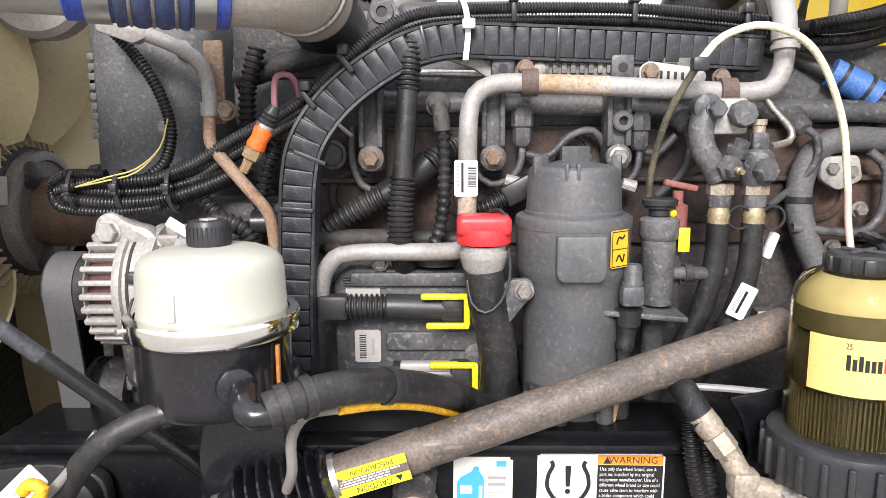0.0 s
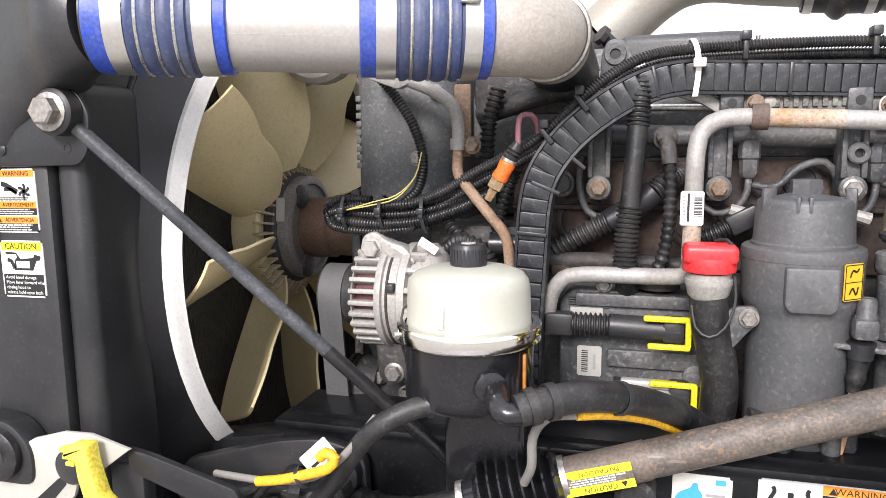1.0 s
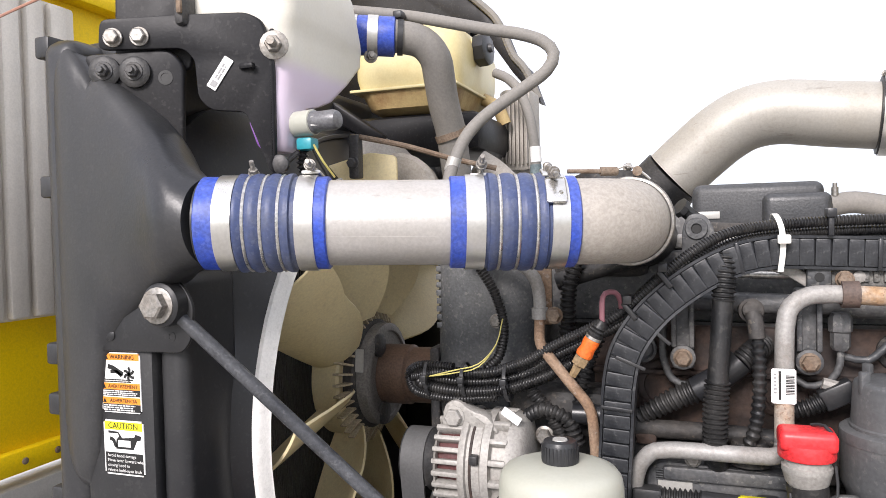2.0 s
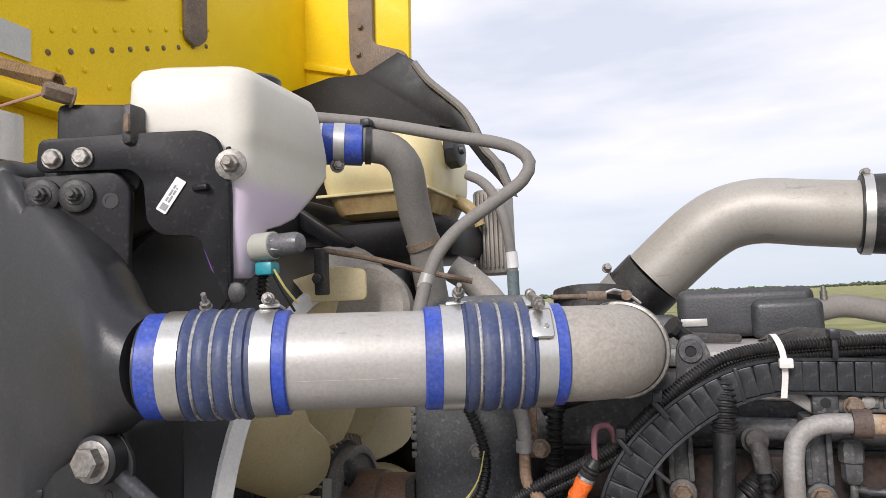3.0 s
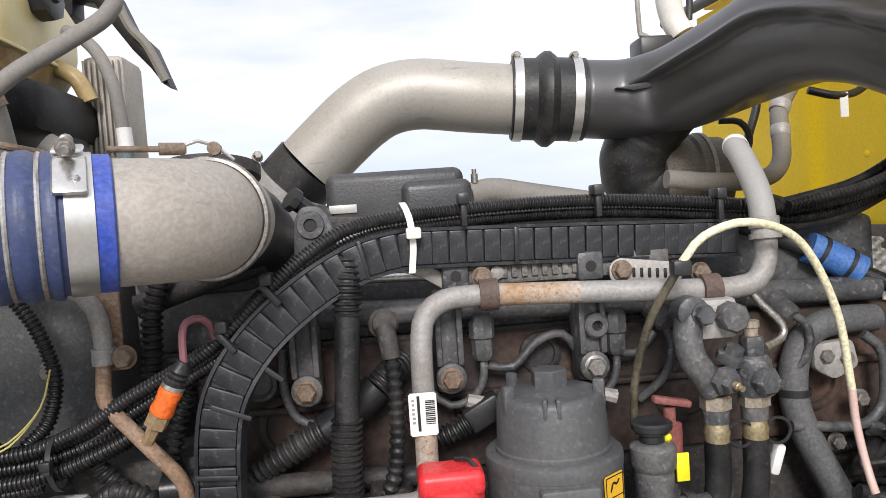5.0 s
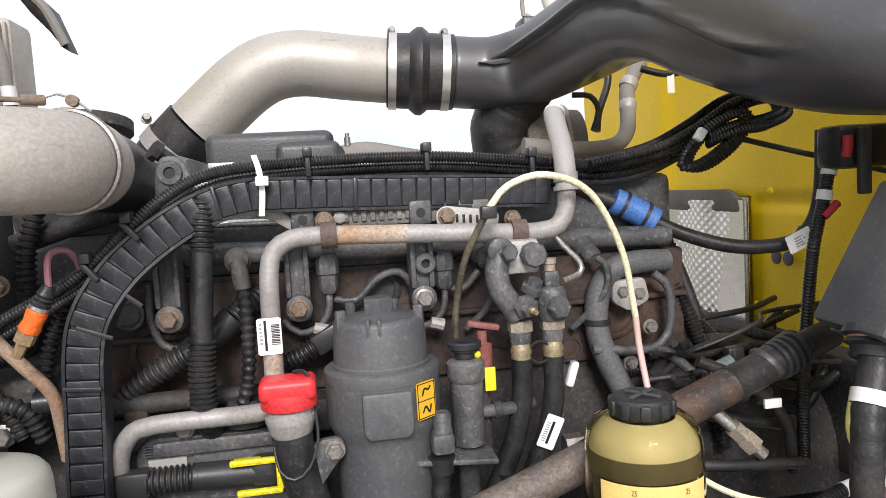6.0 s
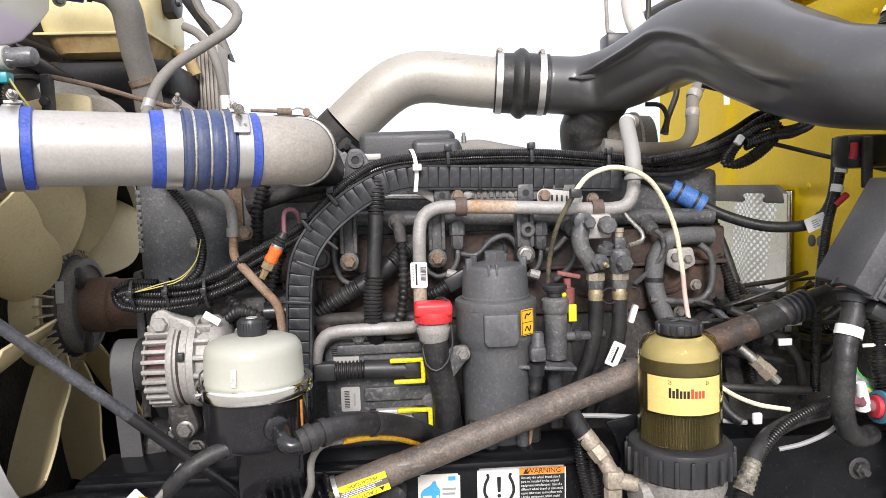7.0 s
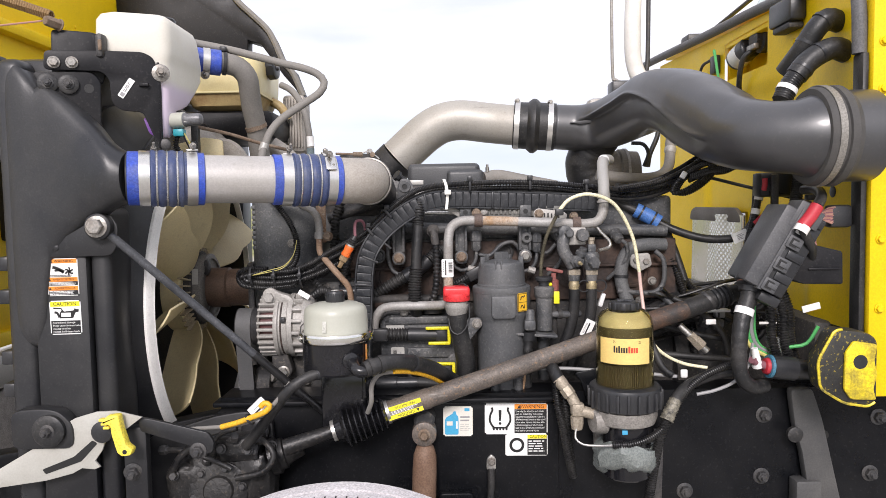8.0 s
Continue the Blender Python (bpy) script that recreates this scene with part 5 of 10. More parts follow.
# coolant pipe with rust and clamps
cp = thing("coolant_pipe", (0.11, 0.90, 1.16), "grey steel coolant pipe with peeling rust and clamps", "pipe")
part("riser", tube(B(), ((0.108, 0.892, 1.160), (0.109, 0.896, 1.240), (0.111, 0.900, 1.310), (0.119, 0.902, 1.336), (0.140, 0.904, 1.349), (0.172, 0.905, 1.351), (0.20, 0.905, 1.350)), 0.0118, 18), grey_pipe, cp)
part("rusted_run", tube(B(), ((0.197, 0.905, 1.350), (0.285, 0.905, 1.346)), 0.0121, 18), rust_patch, cp, "peeling rust on the pipe")
part("bare_run", tube(B(), ((0.284, 0.905, 1.346), (0.425, 0.905, 1.338), (0.462, 0.904, 1.338), (0.484, 0.903, 1.344), (0.497, 0.906, 1.366), (0.500, 0.910, 1.402)), 0.0121, 18), grey_pipe, cp)
part("sleeve", tube(B(), ((0.500, 0.910, 1.390), (0.503, 0.925, 1.436), (0.510, 0.968, 1.478), (0.522, 1.012, 1.499), (0.548, 1.06, 1.503)), 0.0142, 18), surf("pale_grey_hose", (0.33, 0.325, 0.31), 0.6, stain=(0.38, 0.37, 0.35), amount=0.5, size=9, grain=0.04, bump=0.03), cp, "pale grey rubber sleeve")
part("sleeve_clamp", band(B(), (0.500, 0.912, 1.406), (0, 0.1, 1), 0.0147, 0.012, 0.0016, 24), grey_pipe, cp)
part("sleeve_clamp", band(B(), (0.500, 0.910, 1.391), (0, 0.1, 1), 0.0147, 0.006, 0.0024, 24), grey_pipe, cp)
part("sleeve_tag", band(B(), (0.5215, 1.008, 1.4975), (0.28, 0.88, 0.38), 0.0145, 0.014, 0.0006, 24), white_mat, cp)
for x, z in ((0.186, 1.351), (0.430, 1.338)):
    cl = part("p_clamp", band(B(), (x, 0.905, z), (1, 0, 0), 0.0125, 0.020, 0.0045, 22), surf("clamp_rubber", (0.09, 0.065, 0.055), 0.7, stain=(0.18, 0.12, 0.09), amount=0.6, size=30), cp, "rubber-lined clamp")
    part("clamp_bolt", bolt(B(), (x - 0.004, 0.917, z + 0.018), (0, -1, 0), 0.0095, 0.008, 1.2), bolt_rust, cl)
part("rusted_foot", tube(B(), ((0.108, 0.892, 1.165), (0.1085, 0.8945, 1.212)), 0.0120, 18), rust_patch, cp)
lab = Sheet("part_label", (0.0925, 0.8830, 1.212), (1, 0, 0), (0, -1, 0), 0.029, 0.045, "", parent=cp)
lab.bar(0.0085, 0.005, 0.0115, 0.042, ink_black, "brand_bar")
lab.lines(0.003, 0.0065, 0.012, 0.040, 6, ink_grey)
for k in range(13):
    lab.bar(0.017, 0.012 + 0.002 * k, 0.027, 0.0129 + 0.002 * k + 0.0003 * (k % 3), ink_black, "barcode_bar")
low = thing("water_pipe", (-0.07, 0.86, 1.06), "pale grey bent steel water pipe", "pipe")
part("pipe", tube(B(), ((-0.082, 0.880, 1.055), (-0.080, 0.868, 1.098), (-0.066, 0.862, 1.129), (-0.035, 0.860, 1.142), (0.090, 0.860, 1.144), (0.104, 0.872, 1.152), (0.108, 0.892, 1.170)), 0.0112, 18), grey_pipe, low)
bar = thing("cast_bracket", (0.27, 0.93, 1.355), "cast grey bracket bar with raised digits and bolt holes", "bracket")
corroded = surf("corroded_grey_bar", (0.13, 0.128, 0.122), 0.6, 0.15, stain=(0.27, 0.26, 0.235), amount=0.8, size=24, speck=(0.06, 0.055, 0.05), specks=0.4, grain=0.2, bump=0.4)
part("bar", box(B(), (0.138, 0.930, 1.357), (0.400, 0.955, 1.384), 0.004), corroded, bar)
for x in (0.153, 0.305):
    lug = part("lug", box(B(), (x - 0.015, 0.920, 1.355), (x + 0.015, 0.957, 1.387), 0.004), engine_grey, bar)
    part("bore", lathe(B(), (x, 0.9195, 1.371), (0, -1, 0), ((-0.004, 0.0062), (0.0006, 0.0060)), 16), ink_black, lug)
bm = B()
rg = random.Random(9)
for k in range(8):
    x = 0.205 + 0.0115 * k
    box(bm, (x, 0.926, 1.364), (x + 0.007, 0.931, 1.378), 0.0015)
    box(bm, (x + 0.002, 0.9255, 1.367 + 0.003 * (k % 2)), (x + 0.0055, 0.9305, 1.372 + 0.003 * (k % 2)), 0.001)
part("raised_mark", bm, corroded, bar)
part("knob", lathe(B(), (0.200, 0.930, 1.371), (0, -1, 0), ((0, 0.008), (0.005, 0.008), (0.006, 0.006)), 8), cast_alu, bar)
strap = part("slotted_strap", prism(B(), rounded([(0.325, 1.352), (0.405, 1.344), (0.410, 1.362), (0.398, 1.369), (0.335, 1.378), (0.324, 1.370)], 0.006), 0.915, 0.919, "y", 0.001), cast_alu, bar, "slotted steel strap")
for k in range(5):
    part("slot", box(B(), (0.350 + 0.009 * k, 0.9140, 1.355 - 0.0008 * k), (0.3535 + 0.009 * k, 0.9155, 1.366 - 0.0008 * k), 0.001), ink_black, strap)
part("strap_bolt", bolt(B(), (0.338, 0.915, 1.364), (0, -1, 0), 0.009, 0.007, 1.3), bolt_rust, strap)
part("corroded_arm", prism(B(), rounded([(0.075, 1.385), (0.115, 1.372), (0.145, 1.352), (0.150, 1.368), (0.115, 1.392), (0.085, 1.400)], 0.006), 0.930, 0.945, "y", 0.003), cast_alu, bar)

# cable trough over the engine
TP = [(-0.108, 0.838, 0.985), (-0.107, 0.838, 1.075), (-0.102, 0.837, 1.160), (-0.097, 0.836, 1.235), (-0.085, 0.837, 1.282), (-0.054, 0.846, 1.327), (-0.010, 0.858, 1.364), (0.040, 0.872, 1.392), (0.088, 0.890, 1.404), (0.142, 0.908, 1.404), (0.30, 0.918, 1.398), (0.492, 0.938, 1.389)]
trough = thing("cable_trough", (0.1, 0.89, 1.37), "black ribbed plastic cable trough arching over the engine", "cable trough")


def ribbon(bm, pts, half, y0, y1, step=0.006):
    rings = []
    for q, t, s, u in frames(spline(pts, step)):
        w = Vector((-t.z, 0, t.x)).normalized() * half
        rings.append([q + w + Vector((0, y0, 0)), q - w + Vector((0, y0, 0)), q - w + Vector((0, y1, 0)), q + w + Vector((0, y1, 0))])
    skin(bm, rings)
    return bm


part("channel", ribbon(B(), TP, 0.0200, 0.002, 0.036), trough_mat, trough)
for side in (-1, 1):
    off = [(x, y, z) for x, y, z in TP]
    bm = B()
    rings = []
    for q, t, s, u in frames(spline(TP, 0.006)):
        w = Vector((-t.z, 0, t.x)).normalized()
        c = q + w * side * 0.0202
        rings.append([c + w * a + Vector((0, b, 0)) for a, b in ((-0.0018, -0.0036), (0.0018, -0.0036), (0.0018, 0.030), (-0.0018, 0.030))])
    skin(bm, rings)
    part("edge_rail", bm, trough_mat, trough)
bm = B()
prism(bm, rounded([(-0.0090, -0.0178), (0.0090, -0.0178), (0.0090, 0.0178), (-0.0090, 0.0178)], 0.002, 2), -0.0035, 0.004, "y", 0.0014)
seg_mesh = finish("segment", bm, trough_mat)
fr_t = frames(spline(TP, 0.0025))
dist, last = 0.0, fr_t[0][0]
for q, t, s, u in fr_t:
    dist += (q - last).length
    last = q
    if dist >= 0.0178:
        dist = 0.0
        ang = math.atan2(t.z, t.x)
        piece("segment", seg_mesh, trough, Matrix.Translation(q) @ Matrix.Rotation(-ang, 4, "Y"))


def tie(bm, at, axis, r, w=0.005):
    """A cable tie with its square lock."""
    band(bm, at, axis, r, w, 0.0012, 20)
    x, y, z = axes(axis)
    box(bm, (-0.0035, -0.0035, -0.003), (0.0035, 0.0035, 0.003), 0.001, Matrix.Translation(Vector(at) + Vector((0, -r - 0.001, 0.0))))
    return bm


# big white tie at the crest and small black ones
wz = thing("white_cable_tie", (0.098, 0.87, 1.38), "white nylon cable tie round the trough and looms", "cable tie")
bm = B()
loopz = [Vector((0.098, 0.868, 1.380)), Vector((0.101, 0.866, 1.410)), Vector((0.099, 0.862, 1.436)), Vector((0.094, 0.872, 1.452)), Vector((0.092, 0.90, 1.452)), Vector((0.092, 0.925, 1.42)), Vector((0.095, 0.915, 1.383))]
rings = []
for q, t, s, u in frames(spline(loopz + loopz[:1], 0.005)):
    n = Vector((0, q.y - 0.893, q.z - 1.415)).normalized()
    rings.append([q + Vector((a, 0, 0)) + n * b for a, b in ((-0.0035, -0.0007), (0.0035, -0.0007), (0.0035, 0.0007), (-0.0035, 0.0007))])
skin(bm, rings)
part("strap", bm, zip_white, wz)
part("lock", box(B(), (0.094, 0.855, 1.416), (0.110, 0.866, 1.428), 0.002), zip_white, wz)
CON = [(-0.405, 0.862, 1.222), (-0.36, 0.852, 1.232), (-0.30, 0.852, 1.232), (-0.235, 0.852, 1.252), (-0.185, 0.850, 1.280), (-0.135, 0.848, 1.305), (-0.092, 0.846, 1.330), (-0.047, 0.852, 1.372), (0.0, 0.864, 1.409), (0.045, 0.878, 1.432), (0.107, 0.898, 1.441), (0.222, 0.917, 1.445), (0.342, 0.921, 1.442), (0.485, 0.928, 1.428), (0.565, 0.94, 1.420), (0.634, 0.95, 1.428), (0.70, 0.96, 1.452)]
loom = thing("wiring_loom", (0.1, 0.88, 1.42), "pair of black corrugated wiring conduits along the trough", "wiring loom")
part("conduit", tube(B(), CON, 0.0070, 12, wave=0.0013, period=0.0040), conduit_mat, loom)
part("conduit", tube(B(), [(x + 0.006, y + 0.012, z - 0.0130) for x, y, z in CON[2:]], 0.0066, 12, wave=0.0012, period=0.0040), conduit_mat, loom)
part("conduit", tube(B(), [(x + 0.010, y + 0.022, z - 0.0215) for x, y, z in CON[7:]], 0.0080, 12), rubber, loom)
for k, x in enumerate((-0.085, -0.040, 0.165, 0.317, 0.46)):
    zt = {0: 1.334, 1: 1.376, 2: 1.443, 3: 1.443, 4: 1.430}[k]
    bm = B()
    yt = float(np.interp(x, [q[0] for q in CON], [q[1] for q in CON])) - 0.878
    box(bm, (x - 0.0035, 0.864, zt - 0.018), (x + 0.0035, 0.874, zt + 0.010), 0.002, Matrix.Translation((x, yt, zt)) @ pose(0, 0, 0, 0, -38 if k < 2 else 0, 0) @ Matrix.Translation((-x, 0, -zt)))
    box(bm, (x - 0.006, 0.860 + yt, zt + 0.006), (x + 0.006, 0.884 + yt, zt + 0.018), 0.002)
    part("clip", bm, plastic_black, loom)
for x, z, a in ((-0.047, 1.300, -50), (-0.082, 1.262, -68), (0.055, 1.398, -12), (0.222, 1.400, 2), (-0.10, 1.20, -85)):
    yt = float(np.interp(x, [q[0] for q in TP[3:]], [q[1] for q in TP[3:]])) - 0.888
    part("trough_tie", box(B(), (x - 0.0025, 0.881, z - 0.0205), (x + 0.0025, 0.8845, z + 0.0205), 0.001, Matrix.Translation((x, yt, z)) @ pose(0, 0, 0, 0, a, 0) @ Matrix.Translation((-x, 0, -z))), plastic_black, loom)

# front harness
har = thing("front_harness", (-0.33, 0.86, 1.21), "bundle of black conduits tied in front of the gear cover", "wiring loom")
for k, (dy, dz, r) in enumerate(((0, 0.010, 0.0075), (0.004, -0.004, 0.0070), (-0.006, -0.016, 0.0075), (0.012, -0.022, 0.006))):
    part("conduit", tube(B(), ((-0.408 + 0.006 * k, 0.870 + dy, 1.225 + dz * 0.5), (-0.385, 0.860 + dy, 1.228 + dz), (-0.33, 0.850 + dy, 1.224 + dz), (-0.27, 0.852 + dy, 1.228 + dz), (-0.215, 0.862 + dy, 1.244 + dz), (-0.165, 0.872 + dy, 1.268 + dz)), r, 12, wave=0.0018, period=0.0042), conduit_mat, har)
part("conduit", tube(B(), ((-0.345, 0.905, 1.425), (-0.318, 0.905, 1.395), (-0.288, 0.902, 1.350), (-0.272, 0.898, 1.300), (-0.274, 0.88, 1.258), (-0.290, 0.862, 1.238)), 0.0070, 12, wave=0.002, period=0.005), conduit_mat, har)
for k, (ribs, mt) in enumerate(((0.0018, conduit_mat), (0.0, rubber), (0.0018, conduit_mat), (0.0, rubber))):
    part("looped_end", tube(B(), ((-0.335, 0.846 + 0.005 * k, 1.243 - 0.007 * k), (-0.385, 0.852 + 0.005 * k, 1.243 - 0.005 * k), (-0.410 + 0.005 * k, 0.862 + 0.004 * k, 1.232 - 0.003 * k), (-0.412 + 0.006 * k, 0.862 + 0.003 * k, 1.216), (-0.392, 0.850 + 0.004 * k, 1.201 + 0.002 * k), (-0.33, 0.842 + 0.005 * k, 1.197 + 0.003 * k), (-0.27, 0.848, 1.202 + 0.003 * k)), 0.0056, 10, wave=ribs, period=0.0042), mt, har)
for k in range(2):
    part("stray_wire", tube(B(), ((-0.372, 0.842, 1.228), (-0.33, 0.838, 1.236 + 0.004 * k), (-0.295, 0.842, 1.246 + 0.004 * k), (-0.276, 0.870, 1.275), (-0.270, 0.885, 1.31)), 0.0010, 6), wire_yellow, har)
for x in (-0.375, -0.318, -0.255):
    strap = part("tie", tie(B(), (x, 0.855, 1.222), (1, 0.03, 0.1), 0.026), plastic_black, har)
    part("tie_head", box(B(), (x - 0.005, 0.822, 1.224), (x + 0.005, 0.831, 1.233), 0.0015), plastic_black, strap)
for pts, r in ((((-0.235, 0.868, 1.245), (-0.222, 0.872, 1.205), (-0.196, 0.870, 1.176), (-0.18, 0.868, 1.140)), 0.009), (((-0.232, 0.88, 1.170), (-0.205, 0.862, 1.185), (-0.172, 0.862, 1.172), (-0.158, 0.870, 1.135)), 0.0095), (((-0.130, 0.884, 1.285), (-0.148, 0.884, 1.240), (-0.160, 0.884, 1.19)), 0.008), (((-0.165, 0.93, 1.40), (-0.178, 0.925, 1.35), (-0.182, 0.925, 1.29), (-0.19, 0.92, 1.24)), 0.011)):
    part("branch", tube(B(), pts, r, 12, wave=0.003, period=0.008), rubber, har)
Sheet("wire_flag", (-0.262, 0.835, 1.182), (0.8, 0, -0.5), (0, -1, 0.2), 0.030, 0.012, "", parent=har)

# rusty pipe and orange sensor
rp = thing("rusty_pipe", (-0.135, 0.87, 1.10), "rust brown bent oil pipe with a clamp", "pipe")
part("upper_run", tube(B(), ((-0.335, 0.875, 1.425), (-0.285, 0.872, 1.408), (-0.240, 0.870, 1.388), (-0.219, 0.870, 1.368), (-0.213, 0.870, 1.340), (-0.213, 0.870, 1.318)), 0.0092, 14), grey_pipe, rp)
part("lower_run", tube(B(), ((-0.213, 0.869, 1.320), (-0.2125, 0.864, 1.300), (-0.211, 0.856, 1.283), (-0.207, 0.852, 1.273), (-0.201, 0.850, 1.265), (-0.185, 0.849, 1.246), (-0.170, 0.848, 1.228), (-0.152, 0.848, 1.207), (-0.145, 0.848, 1.198), (-0.140, 0.849, 1.187), (-0.137, 0.850, 1.172), (-0.134, 0.858, 1.110)), 0.0076, 14), rust_pipe, rp)
part("end_tag", prism(B(), rounded([(-0.345, 1.432), (-0.285, 1.418), (-0.280, 1.405), (-0.300, 1.396), (-0.345, 1.412)], 0.005), 0.862, 0.880, "y", 0.003), grey_pipe, rp)
part("clamp", band(B(), (-0.213, 0.870, 1.318), (0, 0, 1), 0.0095, 0.016, 0.0022, 20), grey_pipe, rp)
part("clamp_bolt", bolt(B(), (-0.191, 0.866, 1.316), (0, -1, 0), 0.0095, 0.009, 1.3), bolt_rust, rp)
part("backing_bar", box(B(), (-0.222, 0.882, 1.300), (-0.198, 0.888, 1.402), 0.002), rust_pipe, rp)
sen = thing("oil_sensor", (-0.16, 0.81, 1.24), "orange and black sensor plug on a corroded brass body", "sensor")
s0, s1 = Vector((-0.160, 0.815, 1.240)), Vector((-0.116, 0.812, 1.320))
sd = (s1 - s0).normalized()
part("brass_body", lathe(B(), s0, sd, ((0, 0.0055), (0.016, 0.0065), (0.018, 0.0105), (0.030, 0.0105), (0.032, 0.008)), 6), surf("corroded_brass", (0.30, 0.20, 0.10), 0.6, 0.4, stain=(0.42, 0.33, 0.22), amount=0.6, size=40), sen)
part("orange_lock", lathe(B(), s0 + sd * 0.031, sd, ((0, 0.0105), (0.004, 0.0115), (0.012, 0.0100), (0.022, 0.0112), (0.026, 0.0105)), 16), orange_plastic, sen, "bright orange locking collar")
part("clip", lathe(B(), s0 + sd * 0.0575, sd, ((0, 0.0108), (0.004, 0.0108)), 16), bright_steel, sen)
part("boot", lathe(B(), s0 + sd * 0.061, sd, ((0, 0.0100), (0.004, 0.0105), (0.006, 0.0085), (0.009, 0.0100), (0.011, 0.0082), (0.014, 0.0096), (0.017, 0.0080), (0.024, 0.0065)), 16), rubber, sen)
part("lead", tube(B(), (s1 + sd * -0.008, Vector((-0.120, 0.815, 1.338)), Vector((-0.117, 0.822, 1.349)), Vector((-0.106, 0.832, 1.350)), Vector((-0.100, 0.845, 1.338)), Vector((-0.100, 0.86, 1.315))), 0.0036, 8), wire_pink, sen)

# hoses between trough and block
h1 = thing("breather_tube", (0.02, 0.87, 1.12), "thick black hose ribbed at both ends", "hose")
part("plain_run", tube(B(), ((0.034, 0.872, 1.345), (0.030, 0.868, 1.285), (0.026, 0.866, 1.232)), 0.0132, 18), rubber, h1)
part("upper_ribs", tube(B(), ((0.0385, 0.885, 1.402), (0.036, 0.875, 1.372), (0.034, 0.872, 1.342)), 0.0140, 18, wave=0.003, period=0.0058), rubber, h1)
part("lower_ribs", tube(B(), ((0.026, 0.866, 1.236), (0.023, 0.866, 1.195), (0.022, 0.868, 1.158)), 0.0150, 18, wave=0.0035, period=0.0062), rubber, h1)
part("lower_end", tube(B(), ((0.022, 0.868, 1.160), (0.022, 0.875, 1.138), (0.026, 0.890, 1.122)), 0.0155, 18), rubber, h1)
h2 = thing("sensor_loom", (0.07, 0.9, 1.14), "taped black loom hanging from a sensor", "wiring loom")
part("sensor_head", lathe(B(), (0.068, 0.935, 1.322), (0.1, -1, 0.15), ((0, 0.0165), (0.014, 0.0165), (0.016, 0.013), (0.028, 0.013), (0.030, 0.010)), 18), engine_dark, h2)
part("plug", tube(B(), ((0.070, 0.908, 1.322), (0.073, 0.902, 1.308), (0.075, 0.900, 1.290)), 0.0105, 12), engine_dark, h2)
part("taped_run", tube(B(), ((0.075, 0.900, 1.294), (0.077, 0.898, 1.250), (0.076, 0.898, 1.205), (0.070, 0.900, 1.165), (0.060, 0.905, 1.140)), 0.0082, 12, wave=0.0022, period=0.010), rubber, h2)
h3 = thing("coolant_connector", (-0.03, 0.93, 1.15), "black ribbed connector boot behind the hoses", "connector")
part("boot", tube(B(), ((-0.105, 0.935, 1.145), (-0.075, 0.932, 1.168), (-0.030, 0.930, 1.195), (0.000, 0.930, 1.210)), (0.010, 0.017), 14, wave=0.0032, period=0.008), rubber, h3)
part("body", tube(B(), ((-0.002, 0.930, 1.209), (0.035, 0.930, 1.232), (0.058, 0.932, 1.252)), 0.0185, 14), plastic_black, h3)
part("body_end", tube(B(), ((0.058, 0.932, 1.250), (0.075, 0.94, 1.265), (0.088, 0.96, 1.272)), 0.0165, 14, wave=0.002, period=0.006), rubber, h3)
h4 = thing("injector_connector", (0.16, 0.93, 1.18), "black ribbed plug beside the oil filter", "connector")
part("boot", tube(B(), ((0.118, 0.925, 1.188), (0.140, 0.922, 1.196), (0.158, 0.922, 1.205)), (0.009, 0.013), 12, wave=0.003, period=0.006), rubber, h4)
part("plug", box(B(), (-0.016, -0.014, -0.014), (0.028, 0.014, 0.014), 0.004, Matrix.Translation((0.170, 0.925, 1.212)) @ pose(0, 0, 0, 0, -28, 0)), plastic_black, h4)
h5 = thing("lower_gallery", (0.0, 0.95, 1.13), "grimy cast ledge with pipes below the rusty deck", "casting")
part("ledge", box(B(), (-0.13, 0.935, 1.085), (0.20, 0.985, 1.132), 0.010), engine_dark, h5)
part("tube", tube(B(), ((-0.12, 0.93, 1.150), (0.02, 0.93, 1.150), (0.10, 0.935, 1.146)), 0.013, 14), engine_dark, h5)
part("rusty_lug", box(B(), (-0.085, 0.918, 1.128), (-0.055, 0.945, 1.150), 0.006), rust_iron, h5)
part("cup", lathe(B(), (0.066, 0.905, 1.12), (0, 0, 1), ((0, 0.030), (0.012, 0.030), (0.016, 0.026), (0.030, 0.022)), 20), engine_dark, h5)

# oil filter housing
OF = Vector((0.236, 0.868, 0))
of = thing("oil_filter_housing", (0.236, 0.868, 0.93), "tall grey cast oil filter housing with a hex cap", "oil filter")
part("cap", lathe(B(), OF + Vector((0, 0, 1.176)), (0, 0, 1), ((0.0195, 0.0600), (0.024, 0.0600), (0.026, 0.0582), (0.072, 0.0556), (0.0765, 0.0540), (0.0785, 0.0510), (0.0790, 0.0460), (0.083, 0.026), (0.085, 0.020)), 48), filter_grey, of)
part("hex", lathe(B(), OF + Vector((0, 0, 1.2570)), (0, 0, 1), ((0, 0.0192), (0.0200, 0.0192), (0.0210, 0.0178)), 6), filter_grey, of)
for a, tall in ((202, 0.029), (252, 0.020), (266, 0.020), (338, 0.029), (60, 0.029), (130, 0.029)):
    d = Vector((math.cos(radians(a)), math.sin(radians(a)), 0))
    part("cap_fin", box(B(), (-0.0025 - 0.15 * (tall - 0.02), -0.006, 0), (0.0025 + 0.15 * (tall - 0.02), 0.006, tall), 0.002, Matrix.Translation(OF + d * 0.0505 + Vector((0, 0, 1.239))) @ Matrix.Rotation(radians(a + 90), 4, "Z")), filter_grey, of)
